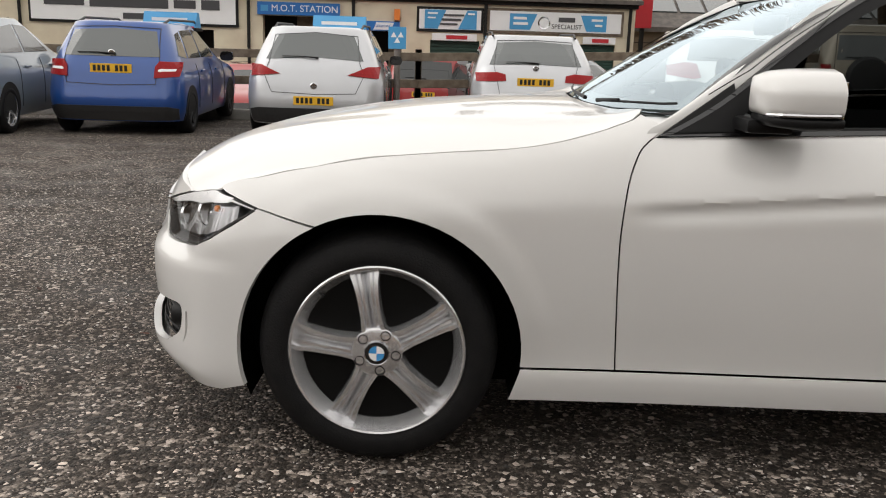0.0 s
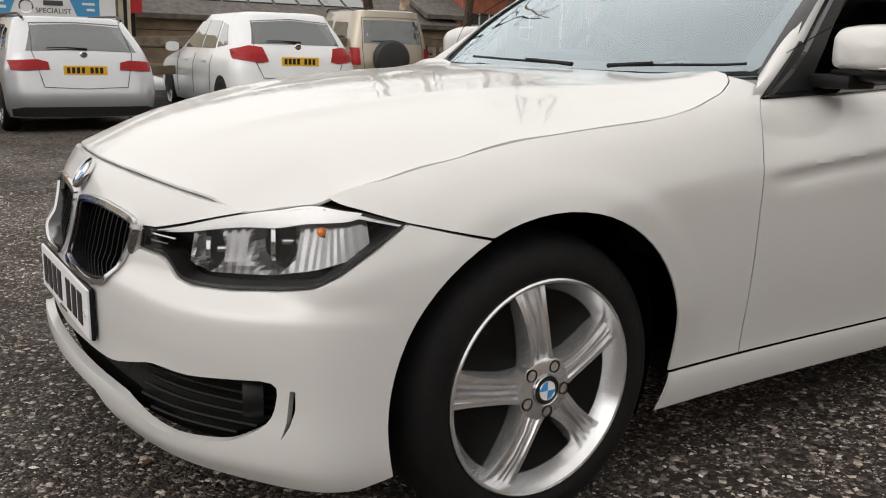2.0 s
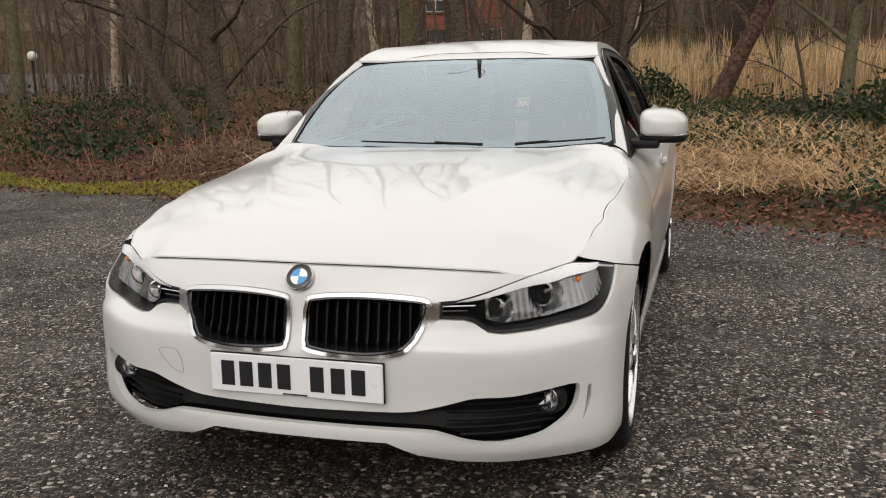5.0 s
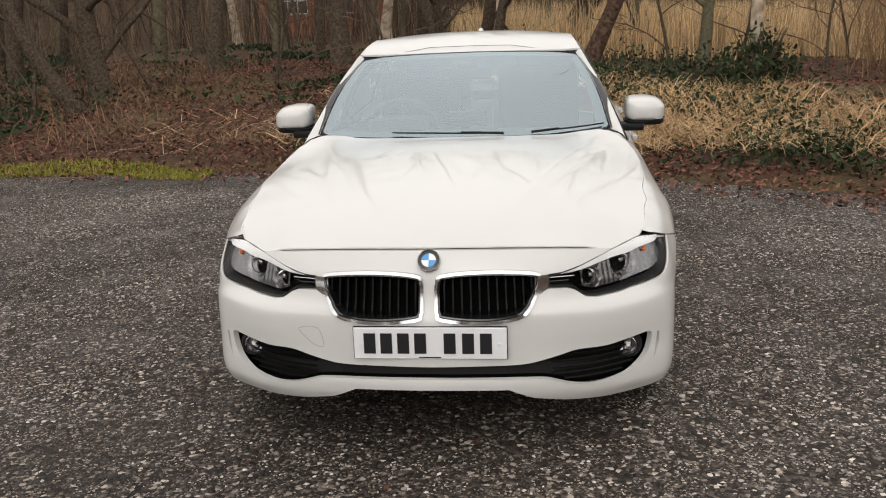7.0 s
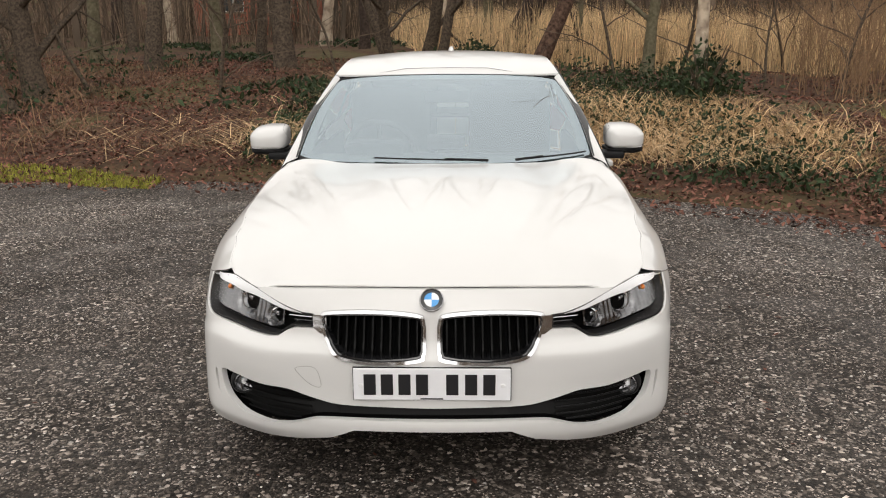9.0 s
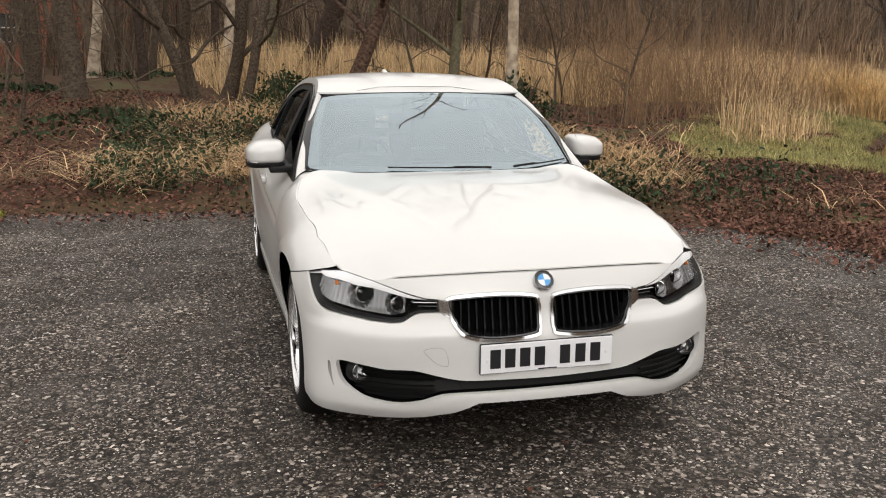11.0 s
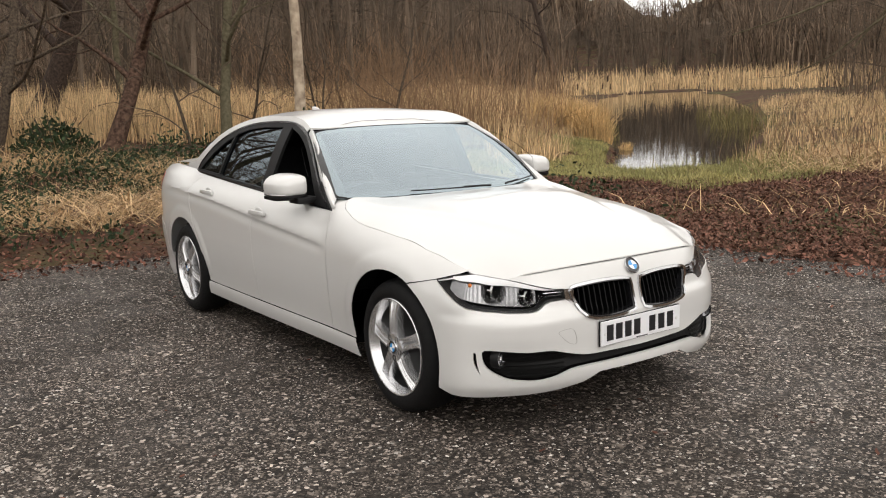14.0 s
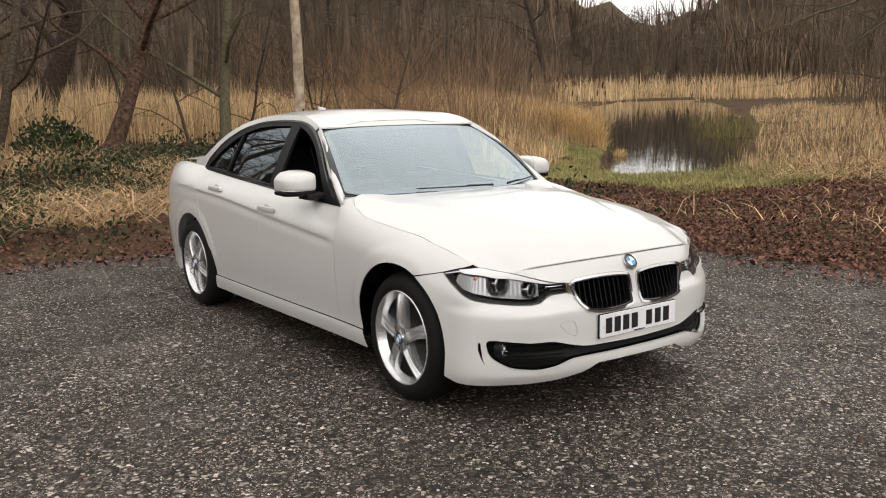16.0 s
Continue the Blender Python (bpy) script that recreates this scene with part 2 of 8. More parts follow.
def patch(surface, outline, holes=(), step=0.02, depth=0.012, gap=0.0, thick=None):
    """A trimmed panel: surface(points, offset) maps outline points into space, offset going inwards. The panel's edge turns inwards by depth."""
    from mathutils.geometry import delaunay_2d_cdt
    if gap:
        outline = inset(outline, gap)
        holes = [inset(h, -gap) for h in holes]
    loops = [resample(outline, step)] + [resample(h, step * 0.7) for h in holes]
    o = np.asarray(loops[0])
    lo, hi = o.min(0), o.max(0)
    g = np.stack(np.meshgrid(np.arange(lo[0] + step / 2, hi[0], step), np.arange(lo[1] + step / 2, hi[1], step)), -1).reshape(-1, 2)
    g[:, 0] += (np.round((g[:, 1] - lo[1]) / step) % 2) * step * 0.5
    keep = inside(loops[0], g)
    for h in loops[1:]:
        keep &= ~inside(h, g)
    g = g[keep]
    every = np.concatenate([np.asarray(l) for l in loops])
    if len(g):
        near = np.ones(len(g), bool)
        for c in range(0, len(g), 2000):
            d = ((g[c:c + 2000, None] - every[None]) ** 2).sum(-1).min(1)
            near[c:c + 2000] = d > (0.45 * step) ** 2
        g = g[near]
    pts = [Vector(p) for p in every] + [Vector(p) for p in g]
    edges, at = [], 0
    for l in loops:
        edges += [(at + k, at + (k + 1) % len(l)) for k in range(len(l))]
        at += len(l)
    v2, e2, f2, *_ = delaunay_2d_cdt(pts, edges, [], 0, 1e-6)
    flat = np.array([tuple(v) for v in v2])
    mid = np.array([flat[list(f)].mean(0) for f in f2])
    ok = inside(loops[0], mid)
    for h in loops[1:]:
        ok &= ~inside(h, mid)
    bm = bmesh.new()
    top = surface(flat, 0.0)
    vs = [bm.verts.new(p) for p in top]
    for f, good in zip(f2, ok):
        if good:
            try:
                bm.faces.new([vs[i] for i in f])
            except ValueError:
                pass
    bmesh.ops.delete(bm, geom=[v for v in vs if not v.link_faces], context="VERTS")
    bm.normal_update()
    out = surface(flat[:1], 0.0)[0] - surface(flat[:1], 0.01)[0]
    first = min((f for f in bm.faces), key=lambda f: (f.calc_center_median() - Vector(top[0])).length)
    if first.normal.dot(Vector(out)) < 0:
        bmesh.ops.reverse_faces(bm, faces=bm.faces)
    for l in loops if depth else ():
        a, b = surface(np.asarray(l), 0.0), surface(np.asarray(l), depth)
        ra, rb = [bm.verts.new(p) for p in a], [bm.verts.new(p) for p in b]
        for k in range(len(l)):
            j = (k + 1) % len(l)
            bm.faces.new((ra[k], ra[j], rb[j], rb[k]))
    return bm


def flipped(bm):
    """The mirror image across the car's middle plane."""
    c = bm.copy()
    for v in c.verts:
        v.co.y = -v.co.y
    bmesh.ops.reverse_faces(c, faces=c.faces)
    return c

# ---- the white saloon: nose at x = 0 pointing to -x, middle plane y = 0, wheels on z = 0 ----
# plan outline of the body from the middle of the nose round the side to the middle of the tail
PLAN = [(0.006, -0.13), (0, 0), (0.005, 0.13), (0.017, 0.26), (0.036, 0.38), (0.058, 0.47), (0.094, 0.565), (0.142, 0.645), (0.197, 0.720), (0.243, 0.775), (0.284, 0.817),
        (0.330, 0.843), (0.40, 0.860), (0.50, 0.877), (0.64, 0.892), (0.8, 0.901), (1.1, 0.896), (1.4, 0.889), (1.8, 0.893), (2.4, 0.902), (3.0, 0.906), (3.5, 0.906), (3.8, 0.902),
        (4.05, 0.885), (4.25, 0.85), (4.4, 0.795), (4.5, 0.71), (4.57, 0.58), (4.605, 0.40), (4.62, 0.2), (4.625, 0), (4.62, -0.2)]


def natural(us, vs):
    """Natural cubic spline sampled densely: arrays of u and v."""
    us, vs = np.asarray(us, float), np.asarray(vs, float)
    n, h = len(us), np.diff(us)
    a, b = np.eye(n), np.zeros(n)
    for i in range(1, n - 1):
        a[i, i - 1], a[i, i], a[i, i + 1] = h[i - 1], 2 * (h[i - 1] + h[i]), h[i]
        b[i] = 6 * ((vs[i + 1] - vs[i]) / h[i] - (vs[i] - vs[i - 1]) / h[i - 1])
    m = np.linalg.solve(a, b)
    u = np.linspace(us[0], us[-1], 6001)
    i = np.clip(np.searchsorted(us, u) - 1, 0, n - 2)
    d, e = us[i + 1] - u, u - us[i]
    return u, (m[i] * d ** 3 + m[i + 1] * e ** 3) / (6 * h[i]) + (vs[i] / h[i] - m[i] * h[i] / 6) * d + (vs[i + 1] / h[i] - m[i + 1] * h[i] / 6) * e


_p = np.array(PLAN)
_chord = np.concatenate([[0], np.cumsum(np.hypot(*np.diff(_p, axis=0).T))])
_u, _px = natural(_chord, _p[:, 0])
_, _py = natural(_chord, _p[:, 1])
_keep = (_u >= _chord[1]) & (_u <= _chord[-2])
_px, _py = _px[_keep], _py[_keep]
_s = np.concatenate([[0], np.cumsum(np.hypot(np.diff(_px), np.diff(_py)))])
S_END = float(_s[-1])
_tx, _ty = np.gradient(_px, _s), np.gradient(_py, _s)
_side = _s[(np.argmax(_px > 0.3))]


def s_of_x(x):
    """Distance along the plan outline at which the side stands at x."""
    k = (_px > 0.29) & (_s < S_END - 0.75)
    return float(np.interp(x, _px[k], _s[k]))


# how far the body lies inside the plan outline, by height, at stations along it
ZS = (0.15, 0.20, 0.24, 0.284, 0.292, 0.35, 0.45, 0.55, 0.62, 0.68)


def station(x, low, high):
    return s_of_x(x) if x >= 0.3 else x, curve_through(ZS + tuple(z for z, _ in high), low + tuple(v for _, v in high))


CREASE = curve_through((1.0, 1.217, 2.08, 3.1, 3.9), (0.712, 0.725, 0.790, 0.872, 0.905))
BELT = curve_through((1.3, 1.5, 2.1, 2.6, 3.1, 3.45, 3.7, 4.3), (0.905, 0.913, 0.940, 0.966, 0.993, 1.012, 1.03, 1.07))
SILL = (0.055, 0.040, 0.030, 0.026, 0.032, 0.026, 0.012, 0.003, 0.0, 0.0)


# how far the shoulder draws in from the widest line to the belt line
SHOULDER = curve_through((1.3, 1.5, 2.2, 3.0, 3.6, 4.0), (0.098, 0.102, 0.114, 0.135, 0.152, 0.16))
SILL_CURVE = curve_through(ZS, SILL)


def flank(z, x):
    """Doors and rear quarter: the crease with its undercut, then the shoulder drawing in to the belt line."""
    c, b = CREASE(x), BELT(x)
    t = np.clip((z - c) / (b - c), 0, 1)
    over = np.clip((z - c + 0.010) / 0.022, 0, 1)
    under = 0.011 * np.exp(-((z - c + 0.014) / 0.028) ** 2) * (1 - over * over * (3 - 2 * over)) * np.clip((x - 1.15) / 0.3, 0, 1)
    return SILL_CURVE(np.minimum(z, 0.66)) + under + SHOULDER(x) * (0.45 * t + 0.55 * t ** 2.2) + 0.8 * np.clip(z - b, 0, None)


def door_station(x):
    return s_of_x(x), flank


STATIONS = [
    (0.0, curve_through(*zip((0.15, 0.06), (0.20, 0.035), (0.25, 0.008), (0.29, 0.004), (0.34, 0.022), (0.40, 0.022), (0.45, 0.022), (0.50, 0.026), (0.53, 0.038), (0.56, 0.048), (0.60, 0.058), (0.65, 0.068), (0.70, 0.086), (0.735, 0.108), (0.79, 0.17)))),
    (0.40, curve_through(*zip((0.15, 0.06), (0.20, 0.03), (0.25, 0.004), (0.29, 0.0), (0.34, 0.016), (0.40, 0.018), (0.45, 0.016), (0.495, 0.016), (0.525, 0.019), (0.56, 0.044), (0.60, 0.055), (0.65, 0.064), (0.70, 0.088), (0.735, 0.112), (0.79, 0.18)))),
    (0.74, curve_through(*zip((0.15, 0.055), (0.20, 0.022), (0.24, 0.0), (0.29, 0.0), (0.34, 0.006), (0.40, 0.004), (0.45, 0.0), (0.50, 0.001), (0.528, 0.008), (0.562, 0.040), (0.60, 0.058), (0.65, 0.074), (0.705, 0.092), (0.735, 0.115), (0.79, 0.2)))),
    station(0.30, (0.05, 0.015, 0.0, -0.002, -0.002, 0.0, 0.0, 0.006, 0.030, 0.062), ((0.705, 0.076), (0.727, 0.090), (0.75, 0.115), (0.79, 0.17), (0.85, 0.3))),
    station(0.42, (0.045, 0.010, 0.0, -0.003, -0.003, -0.003, -0.002, 0.002, 0.012, 0.033), ((0.70, 0.043), (0.73, 0.066), (0.76, 0.10), (0.785, 0.145), (0.80, 0.18), (0.87, 0.36))),
    station(0.62, (0.050, 0.030, 0.015, 0.010, 0.010, 0.005, 0.0, 0.0, 0.003, 0.014), ((0.72, 0.026), (0.765, 0.052), (0.80, 0.09), (0.822, 0.14), (0.88, 0.35))),
    station(0.84, (0.055, 0.040, 0.030, 0.026, 0.026, 0.015, 0.0, 0.0, 0.0, 0.002), ((0.72, 0.010), (0.775, 0.034), (0.815, 0.066), (0.842, 0.10), (0.86, 0.14), (0.872, 0.19), (0.92, 0.4))),
    station(1.20, SILL, ((0.725, 0.002), (0.764, 0.012), (0.827, 0.040), (0.873, 0.075), (0.898, 0.115), (0.911, 0.16), (0.956, 0.4))),
    station(1.40, SILL, ((0.74, 0.004), (0.78, 0.014), (0.84, 0.036), (0.89, 0.066), (0.92, 0.098), (0.942, 0.14), (0.956, 0.19), (0.966, 0.25), (0.98, 0.32), (1.02, 0.5))),
    door_station(1.55), door_station(3.6),
    station(4.05, SILL, ((0.80, 0.0), (0.90, 0.008), (0.96, 0.035), (1.02, 0.085), (1.06, 0.15), (1.10, 0.30))),
    station(4.40, (0.10, 0.06, 0.04, 0.03, 0.03, 0.02, 0.01, 0.0, 0.0, 0.02), ((0.80, 0.02), (0.92, 0.03), (1.0, 0.06), (1.05, 0.12), (1.08, 0.2))),
    (S_END, curve_through((0.15, 0.25, 0.35, 0.5, 0.6, 0.65, 0.8, 0.95, 1.02, 1.06), (0.12, 0.06, 0.03, 0.0, 0.01, 0.05, 0.06, 0.04, 0.03, 0.08))),
]
STATIONS.sort(key=lambda q: q[0])
_at = np.array([q[0] for q in STATIONS])


def body(pts, off=0.0):
    """The body's skin: points (s, z); negative s is the other side."""
    pts = np.asarray(pts, float)
    s, z, sign = np.abs(pts[:, 0]), pts[:, 1], np.where(pts[:, 0] < 0, -1.0, 1.0)
    k = np.clip(np.searchsorted(_at, s) - 1, 0, len(_at) - 2)
    t = np.clip((s - _at[k]) / (_at[k + 1] - _at[k]), 0, 1)
    x_side = np.interp(s, _s, _px)
    rows = np.stack([flank(z, x_side) if q[1] is flank else q[1](z) for q in STATIONS])
    i = np.arange(len(s))
    # monotone cubic from station to station
    h = np.diff(_at)[:, None]
    rise = np.diff(rows, axis=0) / h
    a, b = rise[:-1], rise[1:]
    inner = np.where(a * b > 0, 2 * a * b / np.where(np.abs(a + b) < 1e-9, 1e-9, a + b), 0.0)
    slope = np.concatenate([rise[:1] * 0, inner, rise[-1:]])
    hk = h[k, 0]
    d = rows[k, i] * (1 + 2 * t) * (1 - t) ** 2 + hk * slope[k, i] * t * (1 - t) ** 2 + rows[k + 1, i] * t * t * (3 - 2 * t) + hk * slope[k + 1, i] * t * t * (t - 1) + off
    # pressed edge across the bumper below the lamps
    edge = np.clip((z - 0.530) / 0.008, 0, 1)
    d = d + 0.0065 * edge * edge * (3 - 2 * edge) * np.clip((s - 0.42) / 0.2, 0, 1) * np.clip((1.06 - s) / 0.1, 0, 1) * np.clip((0.60 - z) / 0.04, 0, 1)
    # soft flare of the wheel openings
    x0, y0, tx, ty = (np.interp(s, _s, a) for a in (_px, _py, _tx, _ty))
    for cx in (0.79, 3.585):
        r = np.hypot(x0 - cx, z - 0.325)
        f = np.clip((0.475 - r) / 0.05, 0, 1)
        lip = np.clip((z - 0.30) / 0.15, 0, 1) * np.clip((x0 - 0.46) / 0.12, 0, 1)
        d = d - 0.009 * f * f * (3 - 2 * f) * lip
    return np.stack([x0 + ty * d, sign * (y0 - tx * d), z], -1)


_grid = np.linspace(0, S_END, 1500)


def by_y(y, z):
    """(s, z) of the skin at half width y on the nose."""
    g = _grid[_grid < 1.3]
    p = body(np.stack([g, np.full(len(g), z)], -1))
    k = int(np.argmax(p[:, 1] >= y)) if (p[:, 1] >= y).any() else len(g) - 1
    return float(g[k]), z


def by_x(x, z):
    """(s, z) of the skin's side at x."""
    g = _grid[(_grid > 0.3) & (_grid < S_END - 0.3)]
    p = body(np.stack([g, np.full(len(g), z)], -1))
    return float(np.interp(x, p[:, 0], g)), z


def arc(cx, r, z0, z1, n=22, front=True):
    """Wheel opening from height z0 at its front over the top to height z1 at its rear."""
    a0, a1 = math.pi - math.asin((z0 - 0.325) / r), math.asin((z1 - 0.325) / r)
    return [by_x(cx + r * math.cos(a0 + (a1 - a0) * k / n), 0.325 + r * math.sin(a0 + (a1 - a0) * k / n)) for k in range(n + 1)]


def twice(points):
    """A right half outline, from the middle outwards and back to the middle, closed by its mirror image."""
    return list(points) + [(-a, b) for a, b in reversed(points) if abs(a) > 1e-6]


saloon = thing("white_saloon_car", Matrix(), "white four-door saloon with silver five-spoke alloy wheels, parked on gravel", "car")

# outlines shared by neighbouring panels
HOOD_X = (0.36, 0.40, 0.445, 0.55, 0.663, 0.80, 0.97, 1.10, 1.22, 1.34, 1.40, 1.44, 1.47)
HOOD_Y = curve_through(HOOD_X, (0.737, 0.747, 0.755, 0.766, 0.775, 0.788, 0.799, 0.804, 0.801, 0.779, 0.757, 0.734, 0.700))


def height_at(x, y):
    """Height at which the wing's upper skin stands at x, y."""
    zz = np.linspace(0.70, 0.985, 40)
    yy = np.array([body(np.array([by_x(x, z)]))[0][1] for z in zz])
    k = int(np.argmax(yy < y)) if (yy < y).any() else len(zz) - 1
    f = (yy[k - 1] - y) / max(1e-6, yy[k - 1] - yy[k])
    return float(zz[k - 1] + (zz[k] - zz[k - 1]) * min(1.0, max(0.0, f)))


_hz = np.array([height_at(x, float(HOOD_Y(x))) for x in HOOD_X])
HOOD_SIDE_Z = curve_through(HOOD_X, tuple(_hz))
SIDE_X = tuple(np.linspace(0.36, 1.47, 48))
LAMP_TOP = [by_y(0.396, 0.646), by_y(0.44, 0.649), by_y(0.51, 0.666), by_y(0.615, 0.700), by_y(0.67, 0.714), by_y(0.725, 0.7265), by_x(0.39, 0.720)]
LAMP_TIP = by_x(0.466, 0.697)
LAMP_LOW = [by_x(0.40, 0.652), by_x(0.335, 0.610), by_y(0.795, 0.586), by_y(0.725, 0.569), by_y(0.64, 0.558), by_y(0.565, 0.556), by_y(0.525, 0.563), by_y(0.49, 0.588), by_y(0.465, 0.597), by_y(0.398, 0.600)]
KIDNEY = rounded([(0.372, 0.637), (0.345, 0.659), (0.19, 0.668), (0.048, 0.659), (0.021, 0.632), (0.019, 0.535), (0.043, 0.507), (0.18, 0.496), (0.285, 0.507), (0.332, 0.533), (0.360, 0.590)], 6)
KIDNEY = [by_y(y, z) for y, z in KIDNEY]
INTAKE = [by_y(y, z) for y, z in ((0.0, 0.342), (0.26, 0.345), (0.335, 0.350), (0.43, 0.372), (0.50, 0.388), (0.595, 0.388), (0.68, 0.398), (0.752, 0.404), (0.757, 0.37), (0.742, 0.325), (0.70, 0.290), (0.66, 0.272), (0.57, 0.262), (0.483, 0.272), (0.42, 0.292), (0.38, 0.300), (0.297, 0.303), (0.0, 0.305))]
INTAKE = [INTAKE[0]] + rounded(INTAKE[1:-1], 3, False) + [INTAKE[-1]]
SLIT = [by_y(y, z) for y, z in ((0.781, 0.394), (0.787, 0.394), (0.786, 0.36), (0.778, 0.325), (0.768, 0.297), (0.774, 0.33))]

# front bumper
low = [by_y(0.0, 0.264), by_y(0.26, 0.262), by_y(0.30, 0.245), by_y(0.345, 0.225), by_y(0.45, 0.205), by_y(0.60, 0.192), by_y(0.74, 0.186), by_x(0.36, 0.192)]
outline = [by_y(0.0, 0.7335), by_y(0.18, 0.7320), by_y(0.335, 0.728), by_y(0.44, 0.7225), by_y(0.525, 0.7155), by_y(0.59, 0.7085)] + LAMP_TOP[:4][::-1] + LAMP_LOW[::-1] + [LAMP_TIP] + arc(0.79, 0.378, 0.664, 0.7, 2)[:1]
front_arc = [by_x(0.79 + 0.378 * math.cos(a), 0.325 + 0.378 * math.sin(a)) for a in np.linspace(math.radians(117), math.radians(197), 16)]
outline = outline[:-1] + front_arc + low[::-1]
bumper = part("front_bumper", patch(body, twice(outline), [KIDNEY, [(-a, b) for a, b in KIDNEY], twice(INTAKE), SLIT, [(-a, b) for a, b in SLIT]], 0.016, 0.022, 0.0015), M_WHITE, saloon, smooth=35, turned=True)
tow = [by_y(0.458, 0.470), by_y(0.390, 0.474), by_y(0.370, 0.410), by_y(0.406, 0.410), by_y(0.442, 0.442)]
ring = rounded(tow, 5)
part("towing_eye_cover", patch(lambda p, o: body(p, o - 0.0012), ring, [inset(ring, 0.0016)], 0.01, 0.002), material("panel_line", (0.35, 0.34, 0.32), 0.6), bumper, turned=True)

# inner sheets that close the gaps, near-black to stand in for their shade
shell_low = [(s, 0.20 if abs(s) > 0.9 else 0.25) for s in np.linspace(-1.02, 1.02, 60)]
shell_top = [(s, 0.725 - 0.06 * min(1, abs(s) / 0.9)) for s in np.linspace(1.02, -1.02, 60)]
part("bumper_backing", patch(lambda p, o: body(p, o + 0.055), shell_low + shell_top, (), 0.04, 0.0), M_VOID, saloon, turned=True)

# wings
def wing_outline():
    edge = [by_x(x, float(HOOD_SIDE_Z(x))) for x in SIDE_X]
    edge.append(by_x(1.50, 0.952))
    edge.append(by_x(1.53, 0.938))
    gap = [by_x(x, z) for x, z in ((1.497, 0.916), (1.470, 0.897), (1.446, 0.870), (1.420, 0.80), (1.406, 0.68), (1.408, 0.53), (1.424, 0.292))]
    back = arc(0.79, 0.378, 0.664, 0.292)[::-1]
    return [LAMP_TIP, LAMP_TOP[-1], by_x(0.350, 0.7405)] + edge + rounded(gap, 4, False) + back


DOOR_FRONT = [(1.497, 0.916), (1.470, 0.897), (1.446, 0.870), (1.420, 0.80), (1.406, 0.68), (1.408, 0.53), (1.424, 0.292)]
GAP_B = [(2.345, 0.292), (2.362, 0.50), (2.365, 0.75), (2.345, 0.953)]
GAP_C = [(3.20, 0.292), (3.195, 0.36), (3.215, 0.47), (3.28, 0.58), (3.36, 0.68), (3.42, 0.80), (3.45, 0.92), (3.43, 1.011)]


def belt_line(x0, x1, n=14):
    return [by_x(x, float(BELT(x))) for x in np.linspace(x0, x1, n)]


front_door = rounded([by_x(*q) for q in DOOR_FRONT], 4, False) + [by_x(x, 0.292) for x in np.linspace(1.5, 2.3, 9)] + rounded([by_x(*q) for q in GAP_B], 4, False) + belt_line(2.345, 1.497)
rear_door = [by_x(*q) for q in GAP_B[::-1]] + [by_x(x, 0.292) for x in np.linspace(2.4, 3.15, 8)] + rounded([by_x(*q) for q in GAP_C], 4, False) + belt_line(3.43, 2.345)
sill = [by_x(x, 0.2895) for x in np.linspace(1.168, 3.207, 16)] + [by_x(x, 0.195) for x in np.linspace(3.235, 1.14, 16)]
rear_arc = [by_x(3.585 + 0.378 * math.cos(a), 0.325 + 0.378 * math.sin(a)) for a in np.linspace(math.radians(186), math.radians(-14), 26)]
quarter = [by_x(*q) for q in GAP_C[2:][::-1]]
quarter = rounded(quarter, 4, False) + [q for q in rear_arc if q[0] > by_x(3.217, 0.4)[0] - 0.0 and q[1] > 0.30][1:] + [by_x(4.06, 0.42), by_x(4.10, 0.60), by_x(4.28, 0.64), by_x(4.30, 0.78), by_x(4.16, 0.90), by_x(4.20, 0.985), by_x(4.30, 1.00), by_x(4.34, 1.045), by_x(4.1, 1.062)] + [by_x(x, float(BELT(x)) + 0.012) for x in (3.9, 3.75, 3.6, 3.5)]
tail_lamp = [by_x(4.16, 0.905), by_x(4.305, 0.785), (by_x(4.30, 0.78)[0] + 0.30, 0.80), (by_x(4.30, 0.78)[0] + 0.45, 0.96), by_x(4.30, 0.995), by_x(4.205, 0.98)]
back_bumper = [q for q in rear_arc if q[1] < 0.42 and q[0] > by_x(3.6, 0.4)[0]]
rb0 = back_bumper[0]
half_back = [(S_END, 0.64), (by_x(4.28, 0.63)[0], 0.635), by_x(4.105, 0.595), by_x(4.065, 0.42)] + back_bumper + [by_x(4.1, 0.20), by_x(4.4, 0.22), (S_END, 0.25)]
boot_face = [(S_END, 0.65), (by_x(4.285, 0.65)[0] + 0.02, 0.65), (by_x(4.30, 0.78)[0] + 0.02, 0.785), (by_x(4.30, 0.78)[0] + 0.31, 0.79), (by_x(4.30, 0.78)[0] + 0.46, 0.97), (by_x(4.30, 0.99)[0] + 0.1, 1.01), (S_END, 1.04)]
CREASE_PANELS = [("front_wing", wing_outline(), M_WHITE), ("front_door", front_door, M_WHITE), ("rear_door", rear_door, M_WHITE), ("side_sill", sill, M_WHITE), ("rear_quarter_panel", quarter, M_WHITE), ("tail_lamp", tail_lamp, M_RED_LENS)]
SIDES = {}
for pname, poly, mat in CREASE_PANELS:
    bm = patch(body, poly, (), 0.011 if "door" in pname else 0.018, 0.005, 0.0022)
    other = flipped(bm)
    SIDES[pname, 1] = part(pname, bm, mat, saloon, smooth=35, turned=True)
    SIDES[pname, -1] = part(pname, other, mat, saloon, smooth=35, turned=True)
